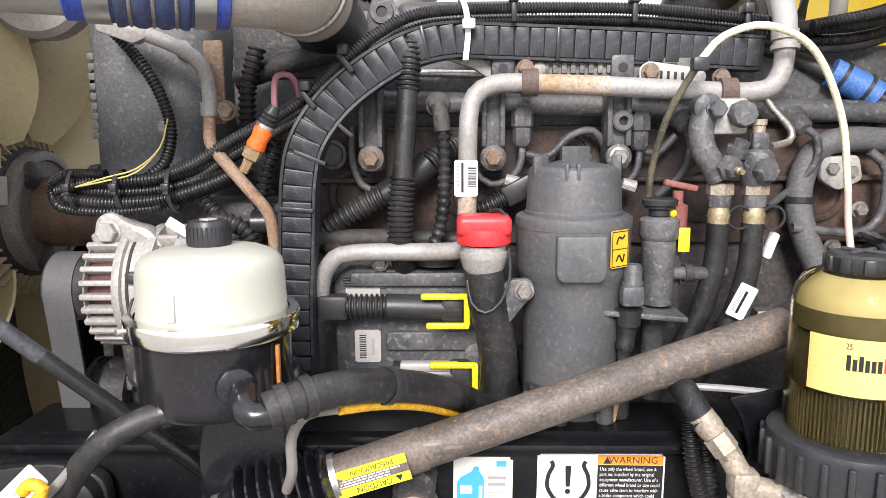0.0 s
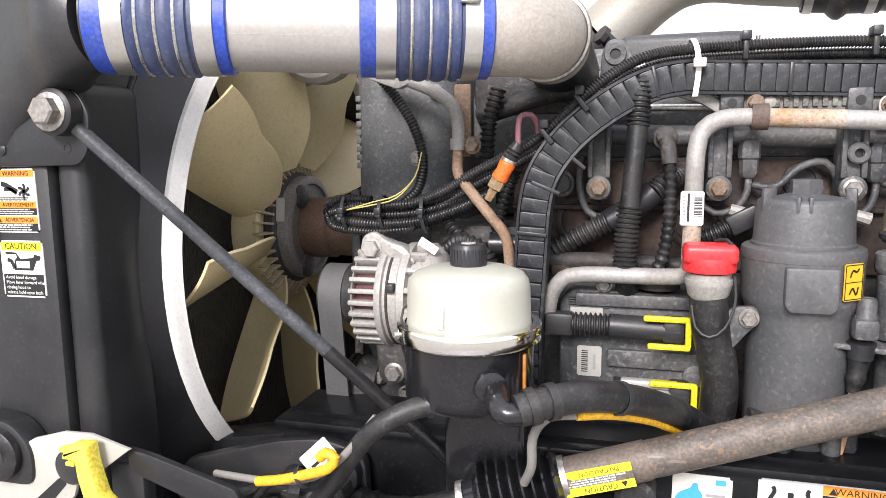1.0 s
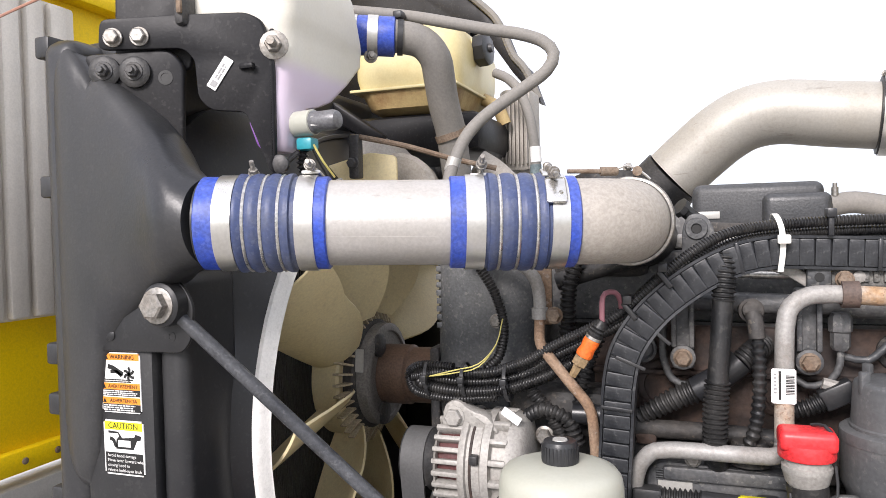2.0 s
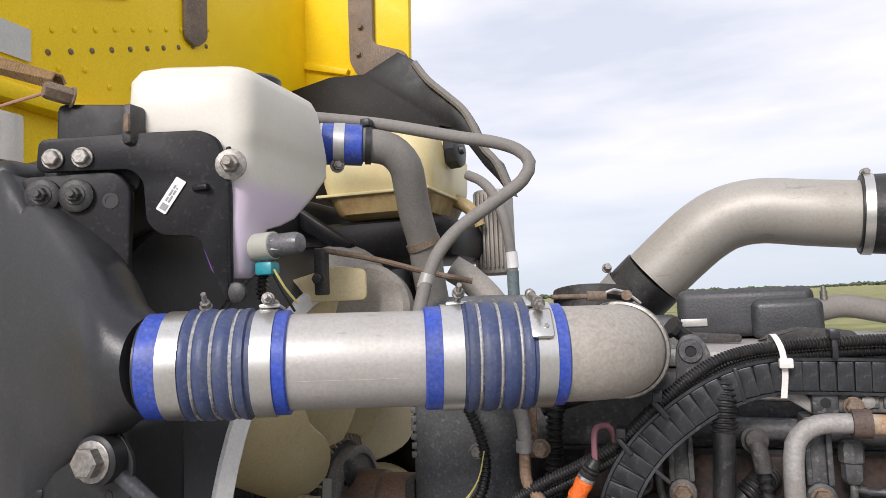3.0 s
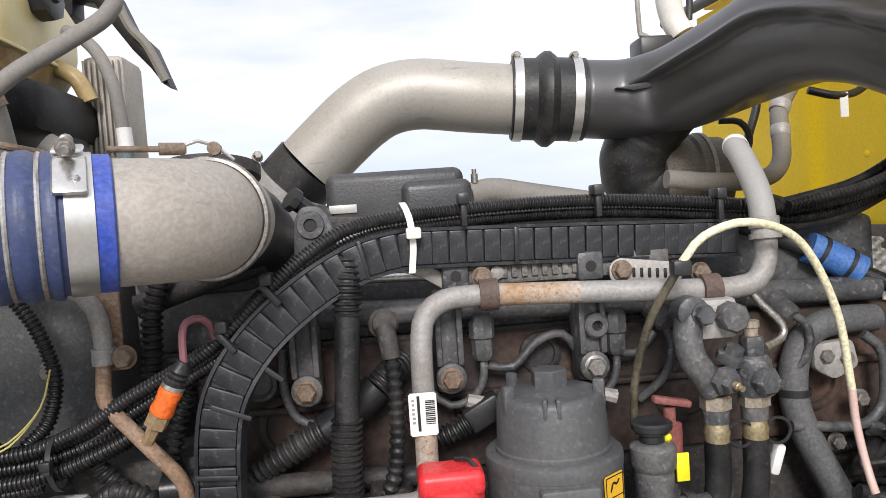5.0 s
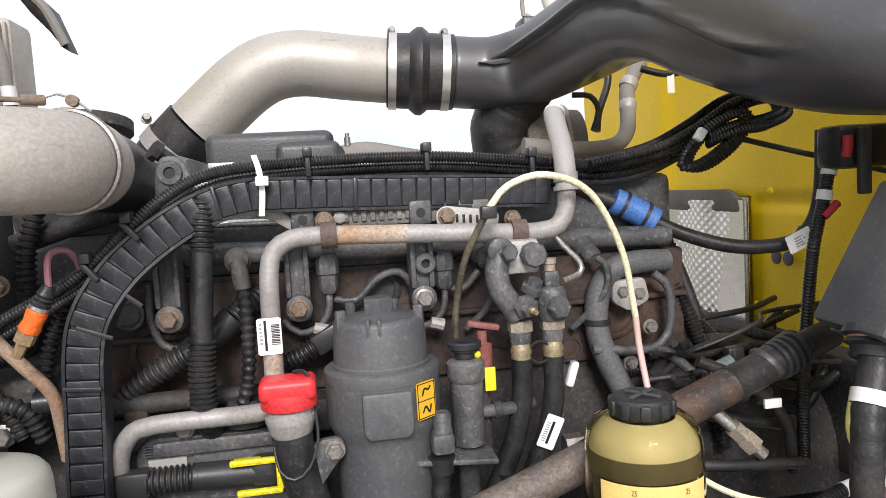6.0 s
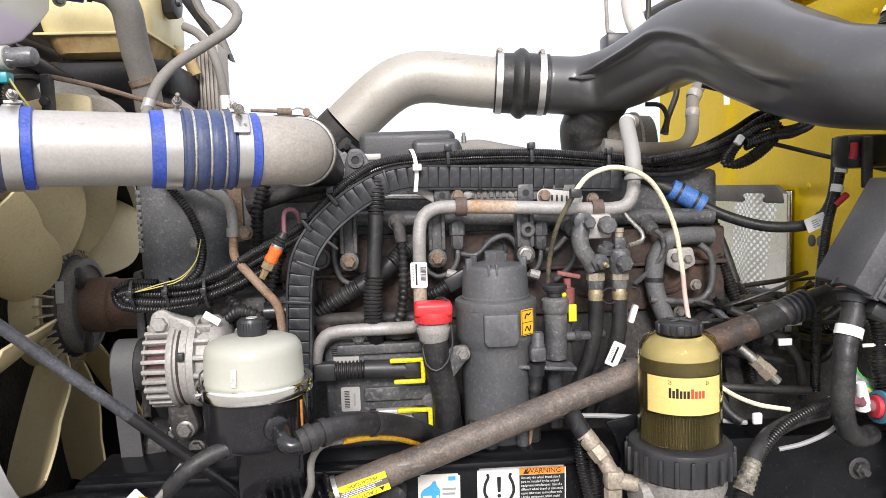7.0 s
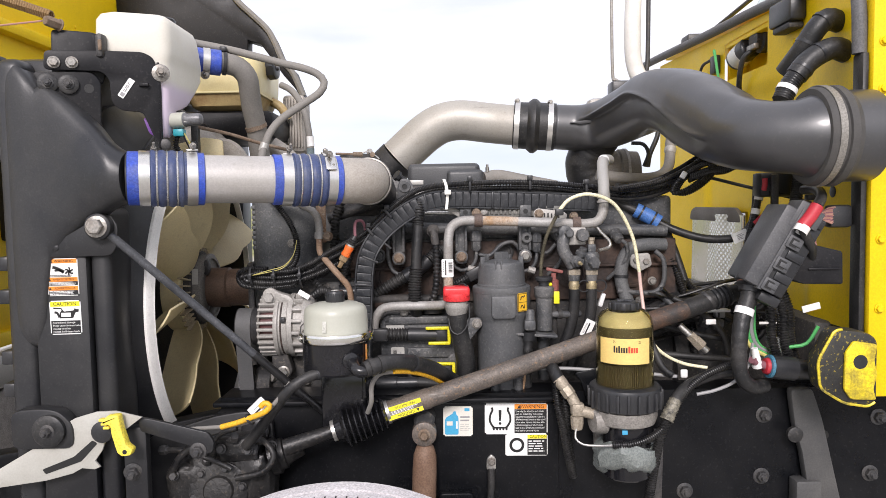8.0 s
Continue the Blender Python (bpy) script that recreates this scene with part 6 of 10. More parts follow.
part("flange", lathe(B(), OF + Vector((0, 0, 1.179)), (0, 0, 1), ((0, 0.0680), (0.002, 0.0710), (0.010, 0.0716), (0.015, 0.0706), (0.0175, 0.0675), (0.0178, 0.056)), 48), filter_grey, of)
part("body", lathe(B(), OF + Vector((0, 0, 0.90)), (0, 0, 1), ((0, 0.0590), (0.15, 0.0605), (0.207, 0.0625), (0.216, 0.0640), (0.226, 0.0685), (0.232, 0.0698), (0.281, 0.0704)), 48), filter_grey, of)
part("boss", prism(B(), rounded([(0.206, 1.132), (0.212, 1.124), (0.258, 1.124), (0.264, 1.132), (0.264, 1.178), (0.206, 1.178)], 0.004), 0.7925, 0.83, "y", 0.003), filter_grey, of)
part("foot", lathe(B(), OF + Vector((0, 0, 0.935)), (0, 0, 1), ((0, 0.069), (0.010, 0.069), (0.014, 0.060)), 36), filter_grey, of)
for a in (215, 250, 300, 330):
    d = Vector((math.cos(radians(a)), math.sin(radians(a)), 0))
    part("foot_stud", lathe(B(), OF + d * 0.066 + Vector((0, 0, 0.945)), (0, 0, 1), ((0, 0.011), (0.032, 0.011), (0.034, 0.009)), 14), engine_grey, of)
yl = Sheet("handling_label", OF + Vector((0.0330, -0.0668, 1.1390)), (0.80, 0.62, 0), (0.62, -0.80, 0), 0.030, 0.044, "", material=surf("orange_label", (0.80, 0.46, 0.03), 0.45, amount=0.3, grain=0.05), parent=of)
yl.bar(0.0008, 0.0012, 0.0292, 0.0022, ink_black, "rule")
yl.bar(0.0008, 0.0418, 0.0292, 0.0428, ink_black, "rule")
yl.bar(0.0008, 0.0022, 0.0018, 0.0418, ink_black, "rule")
yl.bar(0.0282, 0.0022, 0.0292, 0.0418, ink_black, "rule")
yl.bar(0.0015, 0.0215, 0.0285, 0.0224, ink_black, "rule")
yl.stroke([(0.008, 0.028), (0.012, 0.036), (0.018, 0.034), (0.022, 0.038)], 0.0012, ink_black)
yl.stroke([(0.008, 0.008), (0.013, 0.015), (0.019, 0.007), (0.022, 0.016)], 0.0012, ink_black)

# oil filler
fl = thing("oil_filler", (0.12, 0.80, 0.92), "black oil filler neck with a red twist cap", "oil filler")
cap = part("cap", lathe(B(), (0.121, 0.803, 1.162), (0, 0, 1), ((0, 0.0315), (0.002, 0.0325), (0.014, 0.0322), (0.018, 0.0315), (0.020, 0.024)), 36), red_plastic, fl, "bright red ribbed cap")
part("grip", box(B(), (0.089, 0.778, 1.172), (0.153, 0.824, 1.1965), 0.0075, seg=4), red_plastic, cap)
part("collar", lathe(B(), (0.121, 0.803, 1.126), (0, 0, 1), ((0, 0.020), (0.006, 0.0245), (0.018, 0.0275), (0.020, 0.0285), (0.026, 0.0285), (0.027, 0.0265), (0.034, 0.0265)), 32), cast_alu, fl, "bare aluminium collar")
part("neck", tube(B(), ((0.121, 0.803, 1.130), (0.126, 0.806, 1.090), (0.136, 0.812, 1.045), (0.141, 0.818, 1.00), (0.136, 0.824, 0.955), (0.122, 0.83, 0.905)), 0.0235, 20), rubber, fl)
part("bracket", prism(B(), rounded([(0.125, 1.090), (0.150, 1.118), (0.178, 1.120), (0.184, 1.100), (0.170, 1.088), (0.150, 1.062), (0.128, 1.060)], 0.008), 0.798, 0.808, "y", 0.002), engine_grey, fl)
part("bracket_bolt", bolt(B(), (0.169, 0.798, 1.105), (0, -1, 0), 0.0095, 0.008, 1.3), bolt_mat, fl)
part("leash", tube(B(), ((0.150, 0.790, 1.158), (0.151, 0.785, 1.125), (0.140, 0.780, 1.095), (0.122, 0.778, 1.083), (0.106, 0.782, 1.094), (0.101, 0.79, 1.12)), 0.0017, 8), plastic_black, fl)
part("leash_loop", tube(B(), ((0.128, 0.815, 1.198), (0.140, 0.80, 1.2015), (0.150, 0.79, 1.190)), 0.0022, 8), plastic_black, fl)

# priming pump module beside the filter
pm = thing("priming_pump", (0.338, 0.84, 0.99), "grey cast priming pump with a hand plunger", "pump")
part("barrel", lathe(B(), (0.338, 0.842, 1.082), (0, 0, 1), ((0, 0.0195), (0.080, 0.0205), (0.082, 0.0225), (0.088, 0.0240), (0.104, 0.0240), (0.107, 0.0215), (0.109, 0.0150)), 26), engine_grey, pm)
part("plunger", lathe(B(), (0.338, 0.842, 1.192), (0, 0, 1), ((0, 0.013), (0.007, 0.013), (0.009, 0.0175), (0.012, 0.0180), (0.013, 0.0210), (0.019, 0.0215), (0.021, 0.0195), (0.021, 0.012), (0.0195, 0.010)), 28), plastic_black, pm)
part("shelf", prism(B(), rounded([(0.258, 1.078), (0.364, 1.069), (0.364, 1.076), (0.260, 1.085)], 0.003), 0.794, 0.862, "y", 0.002), engine_grey, pm)
part("lower_barrel", lathe(B(), (0.335, 0.842, 0.96), (0, 0, 1), ((0, 0.013), (0.09, 0.0135), (0.095, 0.0165), (0.108, 0.0175)), 22), engine_grey, pm)
part("arm", tube(B(), ((0.352, 0.845, 1.120), (0.39, 0.85, 1.118), (0.43, 0.87, 1.116)), 0.0085, 12), engine_grey, pm)
part("knurl", lathe(B(), (0.372, 0.8475, 1.119), (1, 0.1, 0), ((0, 0.0115), (0.010, 0.0115)), 14), engine_dark, pm)
ps2 = thing("fuel_sensor", (0.30, 0.81, 1.03), "grey pressure sensor with a black plug and brown lead", "sensor")
part("head", box(B(), (0.286, 0.796, 1.086), (0.314, 0.822, 1.112), 0.006), engine_grey, ps2)
part("latch", lathe(B(), (0.301, 0.810, 1.110), (0, 0, 1), ((0, 0.0125), (0.004, 0.0125), (0.006, 0.0110), (0.022, 0.0108), (0.026, 0.0085)), 18), engine_grey, ps2)
part("seal", lathe(B(), (0.298, 0.810, 1.062), (0, 0, 1), ((0, 0.014), (0.012, 0.015), (0.020, 0.0165)), 16), plastic_black, ps2)
part("boot", lathe(B(), (0.293, 0.810, 1.020), (0.1, 0, 1), ((0, 0.0075), (0.010, 0.0085), (0.014, 0.011), (0.020, 0.0115), (0.024, 0.010), (0.042, 0.012)), 14), rubber, ps2)
part("lead", tube(B(), ((0.293, 0.810, 1.022), (0.289, 0.806, 0.995), (0.284, 0.803, 0.965), (0.276, 0.80, 0.93)), 0.0050, 8), surf("tan_lead", (0.42, 0.26, 0.15), 0.6, amount=0.4), ps2)
rh = thing("drain_valve", (0.37, 0.87, 1.10), "oxide red tee-handled valve with a yellow tag", "valve")
part("body", lathe(B(), (0.369, 0.868, 1.140), (0, 0, 1), ((0, 0.012), (0.020, 0.0125), (0.034, 0.0125), (0.036, 0.0065), (0.052, 0.0065)), 18), red_dull, rh)
part("handle", box(B(), (-0.021, -0.006, -0.004), (0.021, 0.006, 0.004), 0.0025, Matrix.Translation((0.371, 0.866, 1.1985)) @ pose(0, 0, 0, 0, 12, 0)), red_dull, rh)
part("pip", lathe(B(), (0.358, 0.852, 1.166), (0, -1, 0), ((0, 0.0045), (0.004, 0.0045), (0.006, 0.002)), 10), ink_yellow, rh)
part("tag", box(B(), (0.366, 0.848, 1.118), (0.380, 0.851, 1.148), 0.001), ink_yellow, rh)
part("pipe_down", tube(B(), ((0.369, 0.868, 1.14), (0.369, 0.87, 1.09), (0.372, 0.88, 1.03)), 0.008, 10), engine_dark, rh)

# valve assembly with two braided hoses
va = thing("fuel_manifold", (0.43, 0.87, 1.17), "grey cast fuel manifold with two brass-ended hoses", "fuel manifold")
part("left_arm", tube(B(), ((0.396, 0.868, 1.312), (0.390, 0.862, 1.290), (0.393, 0.858, 1.268), (0.405, 0.858, 1.250), (0.414, 0.858, 1.232)), (0.0155, 0.0150), 18), engine_grey, va)
part("left_ear", lathe(B(), (0.396, 0.880, 1.318), (0, -1, 0), ((0, 0.017), (0.024, 0.017), (0.026, 0.014)), 22), engine_grey, va)
part("ear_bolt", bolt(B(), (0.404, 0.853, 1.316), (0, -1, 0), 0.0105, 0.010, 1.15), engine_grey, va)
part("bleed_nut", lathe(B(), (0.419, 0.845, 1.248), (0.3, -0.85, -0.2), ((0, 0.0165), (0.006, 0.0165), (0.008, 0.0115), (0.014, 0.0115), (0.016, 0.0100)), 6), engine_grey, va)
part("bleed_nipple", lathe(B(), (0.4238, 0.8314, 1.2448), (0.3, -0.85, -0.2), ((0, 0.0045), (0.006, 0.0045), (0.007, 0.0035), (0.012, 0.0032)), 10), brass, va)
part("bridge", box(B(), (0.400, 0.865, 1.285), (0.450, 0.895, 1.330), 0.007), cast_alu, va, "corroded pale bridge plate")
part("bridge_plug", lathe(B(), (0.438, 0.868, 1.310), (0, -1, 0), ((0, 0.0165), (0.018, 0.0165), (0.021, 0.014)), 8), engine_grey, va)
part("link", box(B(), (0.405, 0.858, 1.236), (0.465, 0.880, 1.256), 0.006), engine_grey, va)
part("right_body", lathe(B(), (0.460, 0.862, 1.206), (0, 0, 1), ((0.018, 0.0165), (0.024, 0.0185), (0.046, 0.0200), (0.056, 0.0195), (0.062, 0.015)), 24), engine_grey, va)
part("right_plug", lathe(B(), (0.462, 0.846, 1.243), (0.25, -1, 0), ((0, 0.0155), (0.010, 0.0155), (0.013, 0.013)), 6), engine_grey, va)
part("square_stem", box(B(), (0.450, 0.852, 1.262), (0.470, 0.872, 1.288), 0.003), engine_grey, va)
part("brass_tip", lathe(B(), (0.460, 0.862, 1.288), (0, 0, 1), ((0, 0.0075), (0.008, 0.0075), (0.009, 0.0090), (0.016, 0.0090)), 12), zinc, va)
part("banjo", lathe(B(), (0.436, 0.864, 1.262), (0.25, -0.35, 0.9), ((0, 0.016), (0.008, 0.016), (0.010, 0.010), (0.018, 0.010)), 8), engine_grey, va)
part("steel_bend", tube(B(), ((0.476, 0.895, 1.336), (0.488, 0.893, 1.318), (0.512, 0.892, 1.292), (0.509, 0.888, 1.277), (0.480, 0.872, 1.271)), 0.0045, 10), bright_steel, va, "bright bent steel line")
for x, tip in ((0.415, (0.417, 0.862, 1.205)), (0.460, (0.460, 0.862, 1.203))):
    bx = tip[0]
    part("hex_nut", lathe(B(), (bx, 0.862, 1.213), (0, 0, 1), ((0, 0.0165), (0.012, 0.0165), (0.014, 0.0145)), 6), zinc, va)
    part("grey_collar", lathe(B(), (bx, 0.862, 1.198), (0, 0, 1), ((0, 0.0135), (0.016, 0.0145)), 18), engine_grey, va)
    part("ferrule", lathe(B(), (bx, 0.862, 1.170), (0, 0, 1), ((0, 0.0125), (0.006, 0.0135), (0.012, 0.0128), (0.018, 0.0140), (0.024, 0.0125), (0.029, 0.0118)), 20), brass, va, "gold brass ferrule")
    part("hose", tube(B(), ((bx, 0.862, 1.178), (bx - 0.001, 0.864, 1.125), (bx - 0.012, 0.868, 1.070), (bx - 0.032, 0.872, 1.020), (bx - 0.055, 0.88, 0.965)), 0.0138, 16, ), rubber, va)
for bx in (0.440, 0.481):
    part("ring_tie", tube(B(), [(bx + 0.014 * math.cos(a), 0.855, 1.185 + 0.014 * math.sin(a)) for a in (2 * math.pi * k / 16 for k in range(17))], 0.0018, 6), plastic_black, va)
hl = Sheet("hose_label", (0.4270, 0.8490, 1.066), (0.90, 0, -0.43), (0.05, -1, 0), 0.024, 0.044, "", parent=va)
hl.bar(0.010, 0.006, 0.0135, 0.036, ink_black, "brand_bar")
for k in range(9):
    hl.bar(0.003, 0.008 + 0.003 * k, 0.008, 0.0092 + 0.003 * k, ink_grey, "barcode_bar")
part("hose_tie", band(B(), (0.408, 0.868, 1.035), (-0.4, 0.1, 1), 0.030, 0.006, 0.0012, 24), plastic_black, va)
part("white_plug", box(B(), (0.482, 0.866, 1.130), (0.494, 0.878, 1.165), 0.004, Matrix.Translation((0.488, 0, 1.15)) @ pose(0, 0, 0, 0, 18, 0) @ Matrix.Translation((-0.488, 0, -1.15))), white_mat, va)

gp = thing("grey_hose", (0.58, 0.95, 1.05), "grey bent coolant hose with a black band", "hose")
part("hose", tube(B(), ((0.672, 0.965, 1.276), (0.620, 0.955, 1.278), (0.582, 0.950, 1.270), (0.560, 0.948, 1.240), (0.553, 0.945, 1.195), (0.562, 0.938, 1.150), (0.585, 0.93, 1.095), (0.61, 0.925, 1.04)), 0.0170, 18), surf("grey_hose_skin", (0.105, 0.108, 0.11), 0.6, stain=(0.15, 0.15, 0.148), amount=0.5, size=12), gp)
part("band", band(B(), (0.5535, 0.945, 1.199), (0.02, 0, 1), 0.0174, 0.008, 0.0018, 22), plastic_black, gp)
rb = thing("bracket_cluster", (0.62, 0.96, 1.1), "corroded bolts and small pipes at the block's rear end", "fittings")
part("ear", prism(B(), rounded([(0.575, 1.255), (0.625, 1.258), (0.632, 1.225), (0.60, 1.210), (0.575, 1.225)], 0.008), 0.935, 0.95, "y", 0.003), cast_alu, rb)
for x, z in ((0.590, 1.240), (0.615, 1.236), (0.632, 1.185), (0.60, 1.135)):
    part("stud", bolt(B(), (x, 0.940, z), (0, -1, 0), 0.0085, 0.008, 1.35), bolt_mat, rb)
part("loop_pipe", tube(B(), ((0.64, 0.94, 1.262), (0.660, 0.935, 1.24), (0.662, 0.935, 1.19), (0.650, 0.935, 1.165), (0.62, 0.93, 1.155), (0.54, 0.93, 1.162)), 0.0065, 10), engine_grey, rb)
part("loop_pipe", tube(B(), ((0.64, 0.935, 1.155), (0.668, 0.93, 1.135), (0.69, 0.92, 1.11)), 0.008, 10), engine_grey, rb)

# engine control module
ecm = thing("engine_control_module", (0.04, 0.91, 0.9), "dark grey finned engine control module with plugs", "control module")
part("case", prism(B(), rounded([(-0.066, 0.905), (0.128, 0.905), (0.142, 0.93), (0.142, 1.085), (0.13, 1.112), (-0.050, 1.118), (-0.068, 1.10)], 0.010), 0.888, 0.945, "y", 0.005), engine_grey, ecm)
part("upper_rib", box(B(), (-0.045, 0.879, 1.094), (0.128, 0.890, 1.113), 0.004), engine_grey, ecm)
part("mid_rib", box(B(), (0.0, 0.880, 1.008), (0.136, 0.890, 1.034), 0.004), engine_grey, ecm)
part("lug", lathe(B(), (0.118, 0.888, 1.002), (0, -1, 0), ((0, 0.016), (0.008, 0.016), (0.010, 0.012)), 18), engine_grey, ecm)
part("corner_bolt", bolt(B(), (-0.006, 0.886, 1.125), (0, -1, 0), 0.009, 0.007, 1.3), bolt_mat, ecm)
for k in range(5):
    part("fin", box(B(), (-0.055, 0.884, 1.106 - 0.0035 * k), (0.0, 0.8885, 1.1075 - 0.0035 * k), 0), engine_grey, ecm)
em = Sheet("serial_label", (-0.0415, 0.8868, 0.991), (1, 0, 0), (0, -1, 0), 0.034, 0.044, "", parent=ecm, material=tag_silver)
for k in range(11):
    em.bar(0.006, 0.006 + 0.003 * k, 0.015, 0.0073 + 0.003 * k + 0.0004 * (k % 2), ink_black, "barcode_bar")
em.bar(0.022, 0.010, 0.026, 0.032, ink_grey, "brand_bar")
Sheet("bare_decal", (-0.052, 0.8868, 1.074), (1, 0, 0), (0, -1, 0), 0.045, 0.018, "", parent=ecm, material=tag_silver)


def module_plug(z, x0, x1, ribs):
    """A plug with a yellow slide lock on the module's face."""
    p = thing("module_plug", (x1, 0.87, z - 0.02), "black cable plug with a bright yellow slide lock", "plug", "module plugs")
    part("shell", tube(B(), ((x0 + 0.045 if ribs else x0, 0.868, z), (x1 - 0.006, 0.866, z - 0.002)), 0.0165, 18), plastic_black, p)
    part("end", box(B(), (x1 - 0.030, 0.850, z - 0.0175), (x1, 0.886, z + 0.0155), 0.006), plastic_black, p)
    if ribs:
        part("boot", tube(B(), ((x0 - 0.01, 0.868, z), (x0 + 0.05, 0.868, z)), 0.0150, 16, wave=0.004, period=0.0065), rubber, p)
        part("neck", box(B(), (x0 - 0.045, 0.855, z - 0.016), (x0 - 0.005, 0.882, z + 0.016), 0.005), plastic_black, p)
    lock = B()
    box(lock, (x1 - 0.054, 0.843, z + 0.0135), (x1 + 0.007, 0.851, z + 0.0215), 0.003)
    box(lock, (x1 - 0.0005, 0.843, z - 0.020), (x1 + 0.008, 0.851, z + 0.0205), 0.003)
    box(lock, (x1 - 0.048, 0.843, z - 0.0240), (x1 + 0.007, 0.851, z - 0.0160), 0.003)
    part("slide_lock", lock, yellow_clip, p, "bright yellow slide lock")
    part("lock_tab", box(B(), (x1 - 0.050, 0.842, z + 0.0165), (x1 - 0.018, 0.860, z + 0.0195), 0.0012), yellow_clip, p)
    return p


module_plug(1.071, -0.040, 0.102, True)
module_plug(0.982, 0.010, 0.112, False)
mp3 = module_plug(0.905, 0.0, 0.106, False)
part("grey_latch", box(B(), (0.020, 0.850, 0.990), (0.085, 0.866, 1.001), 0.003), tag_silver, mp3, "grey latch bar")
low_loom = thing("lower_loom", (-0.05, 0.84, 0.93), "black cables running under the control module", "wiring loom")
part("cable", tube(B(), ((-0.115, 0.85, 0.955), (-0.03, 0.845, 0.955), (0.05, 0.845, 0.952), (0.11, 0.85, 0.94)), 0.014, 14), rubber, low_loom)
part("cable", tube(B(), ((-0.12, 0.84, 1.02), (-0.10, 0.845, 0.985), (-0.07, 0.85, 0.975), (0.0, 0.86, 0.978)), 0.009, 12), rubber, low_loom)
part("socket", lathe(B(), (-0.075, 0.84, 0.955), (1, 0, 0), ((0, 0.017), (0.05, 0.017), (0.052, 0.015), (0.10, 0.015)), 18), plastic_black, low_loom)

# alternator and belt
alt = thing("alternator", (-0.31, 0.865, 1.0), "dusty cast aluminium alternator with cooling slots", "alternator")
AC = Vector((-0.36, 0.865, 1.098))
part("front_bell", lathe(B(), AC, (1, 0, 0), ((0, 0.030), (0.001, 0.060), (0.005, 0.069), (0.009, 0.073), (0.009, 0.05)), 44), cast_alu, alt)
part("front_ring", lathe(B(), AC + Vector((0.043, 0, 0)), (1, 0, 0), ((0, 0.060), (0, 0.077), (0.003, 0.079), (0.010, 0.079), (0.012, 0.074)), 44), cast_alu, alt)
part("stator", lathe(B(), AC + Vector((0.054, 0, 0)), (1, 0, 0), ((0, 0.0745), (0.022, 0.0745)), 44), cast_alu, alt)
part("winding", lathe(B(), AC + Vector((0.008, 0, 0)), (1, 0, 0), ((0, 0.062), (0.036, 0.066)), 40, False), surf("copper_dark", (0.10, 0.03, 0.03), 0.5, amount=0.5), alt)
part("rear_bell", lathe(B(), AC + Vector((0.074, 0, 0)), (1, 0, 0), ((0, 0.074), (0.003, 0.079), (0.014, 0.079), (0.015, 0.066), (0.036, 0.066), (0.037, 0.076), (0.050, 0.073), (0.058, 0.064), (0.062, 0.045), (0.063, 0.002)), 44), cast_alu, alt)
for k in range(28):
    a = 2 * math.pi * k / 28
    er = Vector((0, math.cos(a), math.sin(a)))
    m = Matrix.Translation(AC) @ Matrix.Rotation(a, 4, "X")
    part("cooling_rib", box(B(), (0.004, 0.062, -0.0036), (0.046, 0.0775, 0.0036), 0.002, m), cast_alu, alt)
for k in range(16):
    m = Matrix.Translation(AC) @ Matrix.Rotation(2 * math.pi * (k + 0.3) / 16, 4, "X")
    part("rear_rib", box(B(), (0.086, 0.064, -0.0045), (0.113, 0.0785, 0.0045), 0.003, m), cast_alu, alt)
ear = part("mounting_ear", prism(B(), rounded([(-0.352, 1.150), (-0.345, 1.190), (-0.325, 1.198), (-0.305, 1.182), (-0.280, 1.176), (-0.262, 1.150)], 0.010), 0.822, 0.850, "y", 0.004), cast_alu, alt)
part("ear_bolt", bolt(B(), (-0.330, 0.823, 1.172), (0, -1, 0), 0.0125, 0.010, 1.25), cast_alu, ear)
part("lower_leg", prism(B(), rounded([(-0.335, 1.040), (-0.295, 1.035), (-0.280, 0.985), (-0.300, 0.962), (-0.328, 0.970)], 0.012), 0.835, 0.865, "y", 0.004), engine_dark, alt)
part("leg_bolt", bolt(B(), (-0.304, 0.835, 0.985), (0, -1, 0), 0.012, 0.010, 1.3), bolt_mat, alt)
part("joint_ring", lathe(B(), AC + Vector((0.0585, 0, 0)), (1, 0, 0), ((0, 0.0740), (0.001, 0.0756), (0.004, 0.0756), (0.005, 0.0740)), 44, False), rust_iron, alt, "brown stained joint")
part("slot_lug", box(B(), (-0.298, 0.785, 1.115), (-0.286, 0.80, 1.128), 0.002), bolt_dark, alt)
belt = thing("drive_belt", (-0.405, 0.9, 0.66), "worn grey ribbed drive belt round its pulleys", "belt")


def capsule(c0, r0, c1, r1, n=18):
    d = (Vector(c1) - Vector(c0))
    a0 = math.atan2(d.y, d.x)
    k = math.acos(max(-1, min(1, (r0 - r1) / d.length)))
    out = [(c0[0] + r0 * math.cos(a), c0[1] + r0 * math.sin(a)) for a in (a0 + k + (2 * math.pi - 2 * k) * i / n for i in range(n + 1))]
    out += [(c1[0] + r1 * math.cos(a), c1[1] + r1 * math.sin(a)) for a in (a0 - k + 2 * k * i / n for i in range(n + 1))]
    return out


